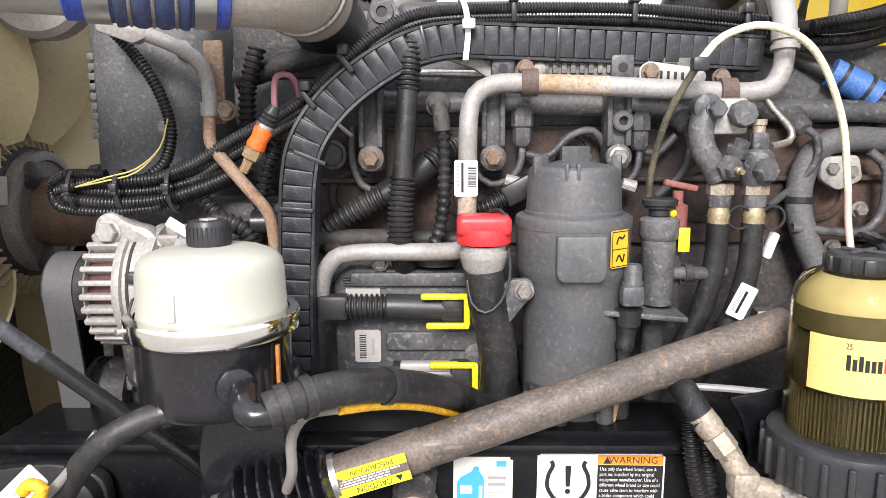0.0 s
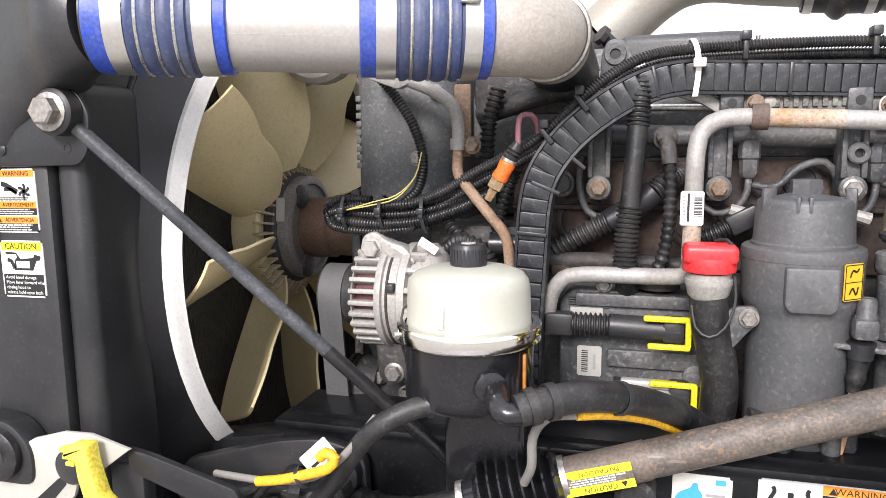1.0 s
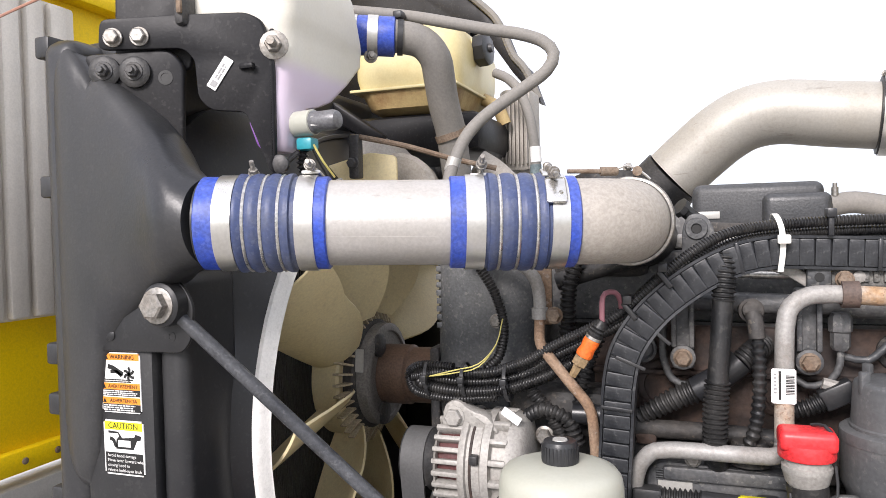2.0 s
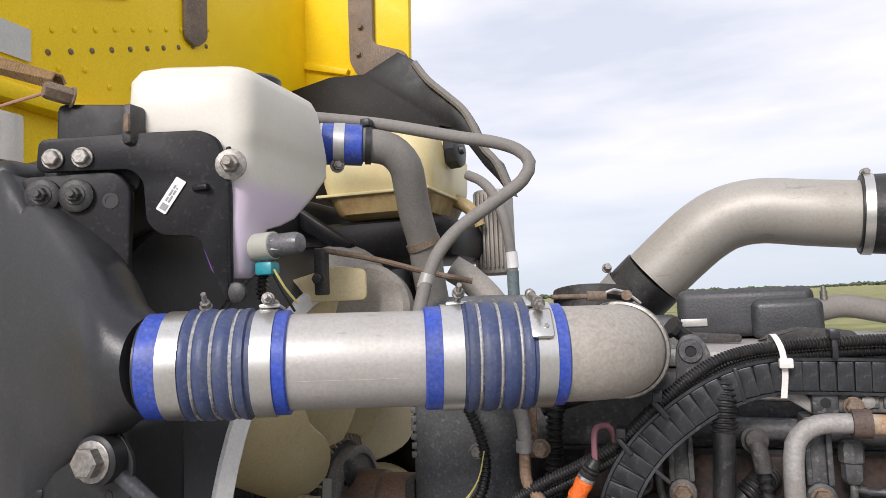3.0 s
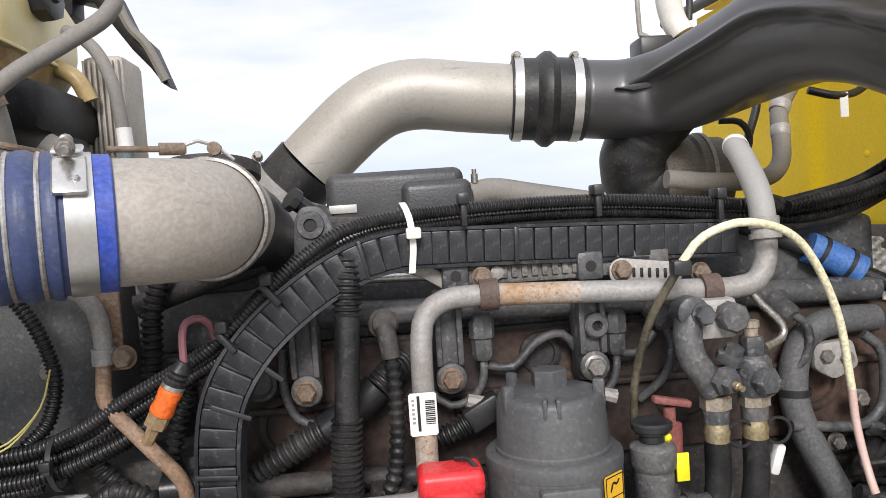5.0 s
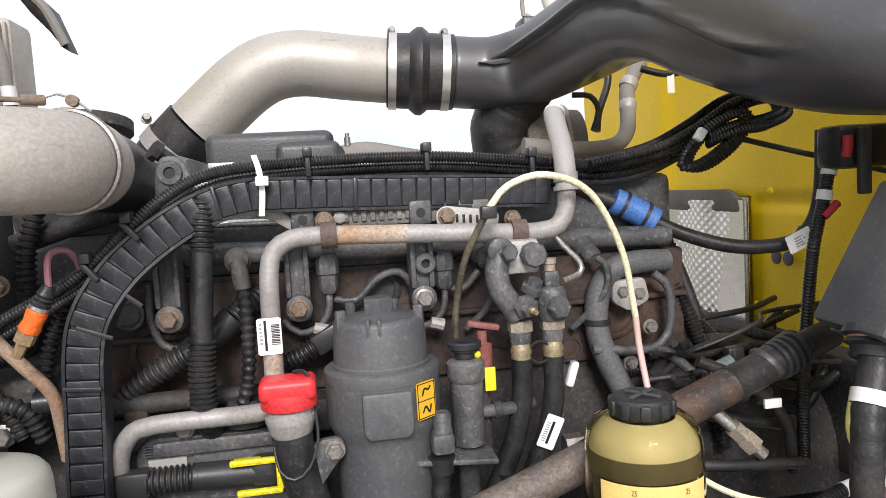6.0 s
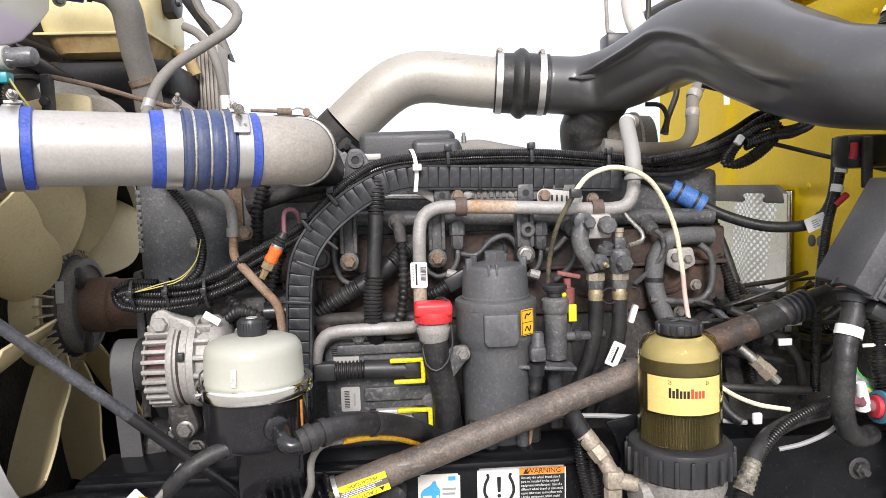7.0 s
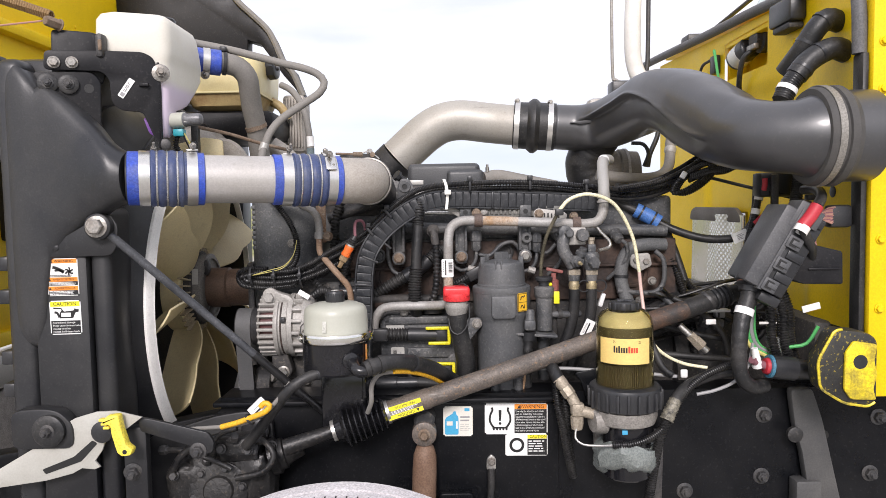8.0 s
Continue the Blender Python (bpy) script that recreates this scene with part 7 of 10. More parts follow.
outer, inner = capsule((0.868, 1.098), 0.046, (0.985, 0.745), 0.115), capsule((0.868, 1.098), 0.042, (0.985, 0.745), 0.111)
bm = B()
skin(bm, [[Vector((x, y, z)) for y, z in lp] for x, lp in ((-0.428, outer), (-0.392, outer), (-0.392, inner), (-0.428, inner), (-0.428, outer))], False)
part("belt_loop", bm, surf("belt_back", (0.085, 0.085, 0.086), 0.6, stain=(0.11, 0.109, 0.107), amount=0.4, size=8, grain=0.08, bump=0.06), belt)
part("alternator_pulley", lathe(B(), (-0.432, 0.868, 1.098), (1, 0, 0), ((0, 0.030), (0.002, 0.046), (0.006, 0.042), (0.038, 0.042), (0.042, 0.047), (0.07, 0.03)), 32), bolt_dark, belt)
prof = [(0, 0.05), (0.001, 0.112)]
for k in range(8):
    prof += [(0.004 + 0.0045 * k, 0.111), (0.006 + 0.0045 * k, 0.107)]
part("crank_pulley", lathe(B(), (-0.430, 0.985, 0.745), (1, 0, 0), prof + [(0.042, 0.112), (0.06, 0.06)], 44), engine_dark, belt)
part("idler", lathe(B(), (-0.425, 1.05, 1.02), (1, 0, 0), ((0, 0.02), (0.002, 0.05), (0.036, 0.05), (0.05, 0.02)), 30), engine_dark, belt)
belt.location += Vector((0.014, 0, 0))
acp = thing("accessory_bracket", (-0.33, 0.9, 0.95), "grimy cast brackets and bolts below the alternator", "bracket")
part("plate", prism(B(), rounded([(-0.37, 0.93), (-0.20, 0.93), (-0.19, 1.02), (-0.24, 1.08), (-0.33, 1.05)], 0.02), 0.89, 0.93, "y", 0.005), engine_dark, acp)
part("ribbed_hub", lathe(B(), (-0.395, 0.90, 0.945), (1, 0, 0), ((0, 0.048), (0.006, 0.048), (0.008, 0.044), (0.014, 0.048), (0.016, 0.044), (0.022, 0.048), (0.05, 0.04)), 30), engine_dark, acp)
for x, z in ((-0.345, 0.965), (-0.255, 0.955), (-0.30, 0.94), (-0.21, 1.14)):
    part("bolt", bolt(B(), (x, 0.888, z), (0, -1, 0), 0.011, 0.010, 1.3), bolt_mat, acp)
part("upper_casting", box(B(), (-0.27, 0.90, 1.135), (-0.12, 0.98, 1.205), 0.014), engine_dark, acp)
part("socket", tube(B(), ((-0.165, 0.87, 1.18), (-0.125, 0.872, 1.180)), 0.014, 14), plastic_black, acp)

# power steering reservoir
RC = Vector((-0.1425, 0.636, 0))
ps = thing("steering_fluid_reservoir", (-0.14, 0.617, 0.93), "cream plastic fluid reservoir on a glossy black can", "reservoir")
part("dome", lathe(B(), RC + Vector((0, 0, 1.120)), (0, 0, 1), ((0, 0.0715), (0.004, 0.0705), (0.010, 0.0690), (0.046, 0.0678), (0.055, 0.0660), (0.0615, 0.0610), (0.0665, 0.0480), (0.0695, 0.028), (0.070, 0.022)), 56), cream_tank, ps, "milky cream dome")
cp2 = part("filler_cap", lathe(B(), RC + Vector((0, 0, 1.190)), (0, 0, 1), ((0, 0.0200), (0.002, 0.0205), (0.019, 0.0195), (0.023, 0.0175), (0.024, 0.010), (0.022, 0.008)), 36), plastic_black, ps, "black knurled filler cap")
for k in range(28):
    m = Matrix.Translation(RC + Vector((0, 0, 1.192))) @ Matrix.Rotation(2 * math.pi * k / 28, 4, "Z")
    part("knurl", box(B(), (0.0190, -0.0009, 0), (0.0206, 0.0009, 0.0165), 0, m), plastic_black, cp2)
part("cap_disc", lathe(B(), RC + Vector((0, 0, 1.2125)), (0, 0, 1), ((0, 0.0085), (0.002, 0.0080)), 20), tag_silver, cp2)
part("sight_window", box(B(), (-0.160, 0.5655, 1.133), (-0.152, 0.5710, 1.157), 0.001), surf("dim_window", (0.52, 0.52, 0.47), 0.4, amount=0.2), ps)
bnd = part("clamp_band", lathe(B(), RC + Vector((0, 0, 1.1075)), (0, 0, 1), ((0, 0.0735), (0.001, 0.0790), (0.0035, 0.0808), (0.018, 0.0808), (0.0200, 0.0798), (0.0205, 0.0715)), 64, False), surf("polished_band", (0.80, 0.79, 0.75), 0.18, 1.0, stain=(0.6, 0.58, 0.52), amount=0.4, size=10, grain=0.03, bump=0.01), ps, "polished steel clamp band")
part("band_screw", bolt(B(), (-0.208, 0.601, 1.1175), (-0.6, -0.8, 0), 0.0065, 0.006, 1.4, 0.006), bright_steel, bnd)
part("bail_wire", tube(B(), ((-0.214, 0.611, 1.120), (-0.217, 0.629, 1.138), (-0.207, 0.654, 1.146)), 0.0014, 6), bolt_dark, bnd)
part("can", lathe(B(), RC + Vector((0, 0, 1.036)), (0, 0, 1), ((0, 0.058), (0.003, 0.068), (0.009, 0.0720), (0.064, 0.0725), (0.0725, 0.0735)), 56), gloss_black, ps, "glossy black can")
part("pedestal", box(B(), (-0.190, 0.690, 0.86), (-0.086, 0.765, 1.038), 0.010), gloss_black, ps)
part("drip", box(B(), (-0.0765, 0.602, 1.058), (-0.0730, 0.608, 1.102), 0.001), surf("rust_drip", (0.42, 0.17, 0.04), 0.4, amount=0.5), ps)
part("decal_strip", box(B(), (-0.2035, 0.5985, 1.048), (-0.1985, 0.6035, 1.100), 0.001), surf("olive_strip", (0.20, 0.17, 0.02), 0.3, amount=0.4), ps)
part("outlet", tube(B(), ((-0.102, 0.585, 1.072), (-0.094, 0.556, 1.062), (-0.082, 0.548, 1.056), (-0.062, 0.556, 1.057)), 0.0125, 16), gloss_black, ps, "cast black outlet elbow")
part("outlet_flange", lathe(B(), (-0.106, 0.5755, 1.073), (0.5, -1, 0), ((0, 0.018), (0.006, 0.017), (0.008, 0.013)), 20), gloss_black, ps)
ph = thing("steering_hose", (0.0, 0.62, 1.0), "thick black hose with an amber sleeve below it", "hose")
HP = ((-0.070, 0.553, 1.057), (-0.045, 0.566, 1.063), (-0.012, 0.590, 1.064), (0.025, 0.630, 1.052), (0.065, 0.690, 1.026), (0.10, 0.755, 0.990), (0.13, 0.81, 0.955))
part("hose", tube(B(), HP, 0.0165, 18), rubber, ph)
for s in (0.05, 0.11):
    q, t = along(HP, s)
    part("clamp_rib", band(B(), q, t, 0.0168, 0.010, 0.0022, 22), rubber, ph)
q, t = along(HP, 0.36)
part("clip", band(B(), q, t, 0.0170, 0.007, 0.0016, 22), plastic_black, ph)
part("amber_sleeve", tube(B(), ((-0.015, 0.595, 1.043), (0.020, 0.632, 1.033), (0.060, 0.690, 1.008), (0.095, 0.755, 0.972)), 0.0062, 12), yellow_sleeve, ph, "amber cable sleeve tied under the hose")
part("grey_tail", tube(B(), ((-0.015, 0.595, 1.043), (-0.045, 0.598, 1.036), (-0.062, 0.605, 1.010), (-0.064, 0.61, 0.975), (-0.075, 0.63, 0.945)), 0.0052, 10), rubber_dust, ph)

lh = thing("return_hose", (-0.25, 0.58, 0.9), "black hose with a white tag and an amber tie", "hose")
LH = ((-0.150, 0.590, 1.047), (-0.185, 0.578, 1.040), (-0.215, 0.568, 1.026), (-0.240, 0.570, 1.003), (-0.268, 0.585, 0.968), (-0.300, 0.61, 0.925), (-0.345, 0.64, 0.872))
part("hose", tube(B(), LH, 0.0115, 16), rubber, lh)
for s in (0.02, 0.08):
    q, t = along(LH, s)
    part("clamp", band(B(), q, t, 0.0118, 0.008, 0.0018, 20), plastic_black, lh)
q, t = along(LH, 0.60)
htag = Sheet("tag", (-0.302, 0.566, 0.956), (0.72, 0.1, 0.69), (0.05, -1, 0.1), 0.040, 0.024, "white paper tag", parent=lh)
htag.bar(0.006, 0.005, 0.034, 0.0085, ink_black, "print_bar")
htag.bar(0.010, 0.013, 0.030, 0.0145, ink_grey, "print_bar")
part("line", tube(B(), ((-0.228, 0.575, 1.028), (-0.262, 0.565, 0.985), (-0.30, 0.565, 0.955), (-0.36, 0.575, 0.938), (-0.45, 0.60, 0.925)), 0.0045, 10), rubber_dust, lh)
part("amber_tie", tube(B(), ((-0.375, 0.572, 0.937), (-0.340, 0.562, 0.948), (-0.305, 0.553, 0.962), (-0.275, 0.548, 0.975), (-0.266, 0.548, 0.988), (-0.278, 0.550, 0.992), (-0.286, 0.552, 0.984)), 0.0058, 10), yellow_sleeve, lh, "amber twisted sleeve")
part("black_tie", band(B(), (-0.312, 0.562, 0.955), (-0.8, 0, -0.5), 0.012, 0.005, 0.0012, 16), plastic_black, lh)

# steering shaft
sh = thing("steering_shaft", (0.3, 0.68, 0.90), "rusty telescopic steering shaft crossing the engine bay", "steering shaft")
S0, S1 = Vector((-0.040, 0.690, 0.926)), Vector((0.735, 0.815, 1.148))
sx = (S1 - S0).normalized()
part("tube", tube(B(), (S0 + (S1 - S0) * 0.12, S0 + (S1 - S0) * 0.66), 0.0222, 24, 0.05), shaft_mat, sh)
part("upper_tube", tube(B(), (S0 + (S1 - S0) * 0.655, S0 + (S1 - S0) * 0.93), 0.0230, 24, 0.05), surf("blackened_shaft", (0.036, 0.032, 0.030), 0.55, stain=(0.15, 0.075, 0.04), amount=0.8, size=13, speck=(0.20, 0.12, 0.07), specks=0.35, bump=0.2), sh, "blackened upper tube with rust patches")
part("sleeve", tube(B(), (S0, S0 + (S1 - S0) * 0.125), 0.0236, 24, 0.02), surf("sleeve_brown", (0.14, 0.115, 0.095), 0.55, 0.2, stain=(0.2, 0.16, 0.13), amount=0.6), sh)
part("tape_wrap", tube(B(), (S0 + (S1 - S0) * 0.92, S1 + sx * 0.02, S1 + sx * 0.11), (0.0235, 0.0190), 20, 0.02), rubber, sh, "black rubber wrap")
for h in (0.0, 0.011, 0.022, 0.034):
    part("wrap_ridge", lathe(B(), S1 + sx * (h + 0.008), sx, ((0, 0.021), (0.002, 0.0255), (0.006, 0.0260), (0.009, 0.021)), 20), plastic_black, sh)
boot = part("boot", lathe(B(), S0 + sx * 0.004, -sx, sum([[(0.004 + 0.0125 * k, 0.0265 + 0.0012 * min(k, 5)), (0.009 + 0.0125 * k, 0.0375 + 0.0016 * min(k, 5)), (0.0115 + 0.0125 * k, 0.0370 + 0.0016 * min(k, 5))] for k in range(8)], [(0, 0.024)]) + [(0.108, 0.026), (0.125, 0.021)], 36), gloss_black, sh, "black rubber bellows boot")
part("boot_clamp", band(B(), S0 + sx * 0.002, sx, 0.0250, 0.010, 0.0015, 28), bright_steel, boot)
part("boot_clamp", band(B(), S0 - sx * 0.122, sx, 0.0222, 0.008, 0.0015, 28), bright_steel, boot)
part("yoke", tube(B(), (S0 - sx * 0.12, S0 - sx * 0.19, S0 - sx * 0.235), (0.014, 0.019), 16), greasy, sh)
nrm = Vector((sx.z * 0.0, -1, 0.25))
sl = Sheet("shaft_label", S0 + sx * 0.010 + Vector((0, -0.0238, -0.0150)), sx, (0, -1, 0.12), 0.080, 0.028, "", parent=sh, material=shaft_mat)
sl.bar(0.000, 0.0185, 0.080, 0.0285, ink_yellow, "yellow_strip")
sl.bar(0.000, 0.0, 0.080, 0.0095, ink_yellow, "yellow_strip")
sl.lines(0.002, 0.078, 0.0100, 0.0182, 3, white_mat)
m = sl.m @ Matrix.Translation((0.060, 0.0048, sl.t + 0.0009)) @ Matrix.Rotation(math.pi, 4, "Z")
letters("CAUTION", 0.0085, ink_black, m, sl.ob)
m = sl.m @ Matrix.Translation((0.066, 0.0236, sl.t + 0.0009)) @ Matrix.Rotation(math.pi, 4, "Z")
letters("PRECAUCION", 0.0075, ink_black, m, sl.ob)
sl.outline([(0.064, 0.008), (0.072, 0.008), (0.068, 0.0015)], ink_black, "alert_mark")
sg = thing("steering_gear", (-0.4, 0.72, 0.70), "grimy black steering gear with bolts and pipes", "steering gear")


def lumpy(bm, amount, size, cuts=4):
    """Roughens a casting: cuts its faces and pushes the corners about."""
    bmesh.ops.subdivide_edges(bm, edges=bm.edges[:], cuts=cuts, use_grid_fill=True)
    for v in bm.verts:
        v.co += Vector(noise.noise_vector(v.co * size)) * amount + Vector(noise.noise_vector(v.co * size * 3.1)) * amount * 0.4
    return bm


part("housing", lumpy(box(B(), (-0.50, 0.665, 0.64), (-0.30, 0.79, 0.845), 0.030), 0.012, 16), greasy, sg)
part("upper_casting", lumpy(box(B(), (-0.43, 0.66, 0.825), (-0.32, 0.75, 0.885), 0.018), 0.008, 22), greasy, sg)
part("front_casting", lumpy(box(B(), (-0.53, 0.655, 0.73), (-0.45, 0.75, 0.825), 0.016), 0.008, 22), greasy, sg)
part("input_cap", lathe(B(), (-0.31, 0.712, 0.82), sx, ((0, 0.042), (0.018, 0.043), (0.022, 0.036), (0.034, 0.036), (0.037, 0.030), (0.055, 0.024), (0.075, 0.020)), 26), greasy, sg)
cover = part("side_cover", lathe(B(), (-0.415, 0.664, 0.765), (0.1, -1, 0.15), ((0, 0.064), (0.008, 0.064), (0.010, 0.056), (0.010, 0.034), (0.016, 0.030), (0.018, 0.012)), 26), greasy, sg)
for k in range(6):
    a = 2 * math.pi * k / 6 + 0.2
    part("cover_bolt", bolt(B(), (-0.415 + 0.055 * math.cos(a), 0.657, 0.765 + 0.055 * math.sin(a)), (0.1, -1, 0.15), 0.0075, 0.008, 1.3), bolt_dark, cover)
for x, y, z in ((-0.405, 0.655, 0.862), (-0.345, 0.655, 0.858), (-0.51, 0.65, 0.805), (-0.30, 0.69, 0.855)):
    part("bolt", bolt(B(), (x, y, z), (0.1, -1, 0.2), 0.009, 0.010, 1.3), bolt_dark, sg)
for pts, r in ((((-0.37, 0.66, 0.885), (-0.40, 0.645, 0.893), (-0.45, 0.64, 0.880), (-0.49, 0.64, 0.850), (-0.52, 0.65, 0.80)), 0.008), (((-0.33, 0.67, 0.88), (-0.30, 0.65, 0.872), (-0.285, 0.64, 0.845), (-0.31, 0.635, 0.815), (-0.37, 0.64, 0.80)), 0.007),
               (((-0.54, 0.66, 0.86), (-0.48, 0.645, 0.862), (-0.42, 0.645, 0.84), (-0.38, 0.645, 0.82)), 0.006), (((-0.44, 0.66, 0.83), (-0.43, 0.64, 0.86), (-0.40, 0.635, 0.90), (-0.36, 0.63, 0.915)), 0.0055)):
    pipe_run = part("pipe", tube(B(), pts, r, 12), greasy, sg)
    part("union", lathe(B(), pts[0], Vector(pts[1]) - Vector(pts[0]), ((0, r + 0.005), (0.014, r + 0.005), (0.016, r + 0.002), (0.022, r + 0.001)), 6), bolt_dark, pipe_run)

# hood latch lever
lv = thing("hood_lever", (-0.6, 0.555, 0.83), "dirty white curved hood lever with a yellow grip", "lever")
arm = [(-0.92, 0.800), (-0.83, 0.855), (-0.757, 0.897), (-0.712, 0.934), (-0.670, 0.958), (-0.624, 0.971), (-0.585, 0.972), (-0.531, 0.958), (-0.572, 0.928), (-0.606, 0.918), (-0.616, 0.890), (-0.632, 0.868), (-0.622, 0.855), (-0.634, 0.850), (-0.660, 0.853), (-0.680, 0.842), (-0.735, 0.828), (-0.832, 0.815), (-0.93, 0.765)]
part("plate", prism(B(), arm, 0.550, 0.556, "y", 0.0012), lever_white, lv)
part("slot", prism(B(), rounded([(-0.735, 0.842), (-0.66, 0.868), (-0.625, 0.905), (-0.635, 0.912), (-0.675, 0.878), (-0.742, 0.852)], 0.004), 0.5492, 0.5506, "y", 0), ink_black, lv)
part("pivot", lathe(B(), (-0.612, 0.549, 0.930), (0, -1, 0), ((0, 0.022), (0.006, 0.022), (0.008, 0.018), (0.010, 0.008)), 26), plastic_black, lv)
grip = part("grip", prism(B(), rounded([(-0.603, 0.955), (-0.590, 0.970), (-0.566, 0.972), (-0.562, 0.945), (-0.552, 0.910), (-0.540, 0.900), (-0.545, 0.888), (-0.562, 0.886), (-0.572, 0.893), (-0.582, 0.930), (-0.584, 0.950)], 0.004), 0.520, 0.542, "y", 0.004), yellow_soft, lv, "yellow moulded grip with teeth")
for k in range(3):
    part("tooth", box(B(), (-0.608 + 0.004 * k, 0.524, 0.958 - 0.008 * k), (-0.596 + 0.004 * k, 0.538, 0.963 - 0.008 * k), 0.001), yellow_soft, grip)
part("grip_hole", lathe(B(), (-0.556, 0.5198, 0.896), (0, -1, 0), ((-0.003, 0.005), (0.0006, 0.0045)), 14), ink_black, grip)
part("link", prism(B(), rounded([(-0.545, 0.955), (-0.515, 0.950), (-0.40, 0.920), (-0.388, 0.900), (-0.392, 0.878), (-0.415, 0.872), (-0.43, 0.890), (-0.54, 0.925)], 0.006), 0.560, 0.570, "y", 0.002), panel_black, lv)
part("link_bolt", bolt(B(), (-0.421, 0.560, 0.882), (0, -1, 0), 0.012, 0.010, 1.5, 0.010), bolt_dark, lv)
part("post", box(B(), (-0.585, 0.575, 0.74), (-0.535, 0.60, 0.93), 0.006), panel_black, lv)
part("post_bolt", bolt(B(), (-0.565, 0.574, 0.835), (0.2, -1, -0.1), 0.012, 0.012, 1.6, 0.016), bolt_dark, lv)
br = thing("lower_bracket", (-0.5, 0.6, 0.7), "black channel bracket below the radiator", "bracket")
part("channel", prism(B(), rounded([(-0.62, 0.70), (-0.30, 0.70), (-0.31, 0.905), (-0.37, 0.922), (-0.44, 0.912), (-0.60, 0.865)], 0.02), 0.735, 0.755, "y", 0.004), panel_black, br)
part("eye", lathe(B(), (-0.345, 0.735, 0.880), (0, -1, 0), ((0, 0.032), (0.02, 0.032), (0.024, 0.026), (0.024, 0.012)), 24), panel_black, br)

# labels on the frame rail
tw = Sheet("tyre_warning_sign", (0.1855, 0.7625, 0.8485), (1, 0, -0.012), (0, -1, 0), 0.148, 0.074, "white, orange and black wheel warning sign", "label")
tw.bar(0.070, 0.060, 0.146, 0.072, ink_orange, "orange_strip")
tw.bar(0.070, 0.002, 0.146, 0.0595, ink_black, "text_ground")
tw.text("WARNING", 0.111, 0.0658, 0.0118, ink_black, "CENTER")
tw.outline([(0.0765, 0.0615), (0.0855, 0.0615), (0.081, 0.0702)], ink_black, "alert_mark", 0.0009)
for k, row in enumerate(("Use only the wheel brand, size &", "part no. installed by the original", "equipment manufacturer. Use of a", "different wheel brand or size could", "cause valve stem to interfere with", "a brake component which could", "lead to loss of vehicle control and", "may lead to personal injury.")):
    tw.text(row, 0.0725, 0.0548 - 0.0066 * k, 0.0062, white_mat, squash=0.80)
tw.stroke([(0.016, 0.064), (0.018, 0.058), (0.013, 0.046), (0.012, 0.032), (0.018, 0.020), (0.022, 0.016)], 0.0024, ink_black, "tyre_mark")
tw.stroke([(0.056, 0.064), (0.054, 0.058), (0.059, 0.046), (0.060, 0.032), (0.054, 0.020), (0.050, 0.016)], 0.0024, ink_black, "tyre_mark")
tw.bar(0.018, 0.0135, 0.054, 0.0175, ink_black, "tyre_mark")
for k in range(5):
    tw.bar(0.019 + 0.0075 * k, 0.0095, 0.0235 + 0.0075 * k, 0.0135, ink_black, "tread_mark")
tw.outline(rounded([(0.0335, 0.032), (0.0385, 0.032), (0.0395, 0.058), (0.0325, 0.058)], 0.002), ink_black, "exclamation_mark")
tw.outline(rounded([(0.0330, 0.023), (0.0390, 0.023), (0.0390, 0.029), (0.0330, 0.029)], 0.003), ink_black, "exclamation_mark")
ts = Sheet("valve_caution_sign", (0.2335, 0.7625, 0.7960), (1, 0, -0.012), (0, -1, 0), 0.0995, 0.0515, "small white and yellow caution sign with a ring", "label")
ts.bar(0.052, 0.041, 0.098, 0.050, ink_yellow, "yellow_strip")
ts.text("CAUTION", 0.077, 0.0455, 0.0090, ink_black, "CENTER")
ts.bar(0.052, 0.0015, 0.098, 0.0405, ink_black, "text_ground")
ts.lines(0.0545, 0.095, 0.008, 0.038, 5, white_mat, fill=0.42, lift=0.0010)
ts.stroke([(0.027 + 0.0145 * math.cos(a), 0.0255 + 0.0145 * math.sin(a)) for a in (2 * math.pi * k / 24 for k in range(25))], 0.0032, ink_black, "ring_mark")
oil = Sheet("oil_sticker", (0.0875, 0.7625, 0.8455), (1, 0, -0.012), (0, -1, 0), 0.0695, 0.0715, "blue and cream oil sticker on the frame rail", "label", material=ink_tan)
oil.outline(rounded([(0.004, 0.004), (0.036, 0.004), (0.036, 0.046), (0.030, 0.054), (0.030, 0.060), (0.024, 0.060), (0.022, 0.054), (0.008, 0.046), (0.004, 0.040)], 0.004), ink_blue, "jug_shape")
oil.bar(0.008, 0.026, 0.022, 0.036, ink_tan, "brand_bar", 0.0010)
oil.bar(0.030, 0.018, 0.034, 0.036, white_mat, "brand_bar", 0.0010)
oil.bar(0.050, 0.060, 0.062, 0.067, ink_blue, "brand_bar")
oil.lines(0.040, 0.066, 0.034, 0.050, 2, ink_grey, fill=0.45)
oil.lines(0.040, 0.066, 0.012, 0.030, 4, tag_silver, fill=0.3)

# shock absorber, tab and small hardware on the rail
so = thing("shock_absorber", (0.03, 0.72, 0.5), "brown rusted shock absorber with a bushed eye", "shock absorber")
part("body", lathe(B(), (0.030, 0.725, 0.50), (0.04, 0, 1), ((0, 0.028), (0.27, 0.028), (0.305, 0.0265), (0.325, 0.020), (0.332, 0.012)), 26), surf("brown_shock", (0.17, 0.10, 0.065), 0.6, 0.1, stain=(0.24, 0.16, 0.11), amount=0.6, size=18, bump=0.15), so)
part("eye", lathe(B(), (0.042, 0.742, 0.858), (0, -1, 0), ((0, 0.028), (0.034, 0.028), (0.036, 0.024), (0.036, 0.012)), 26), shaft_mat, so)
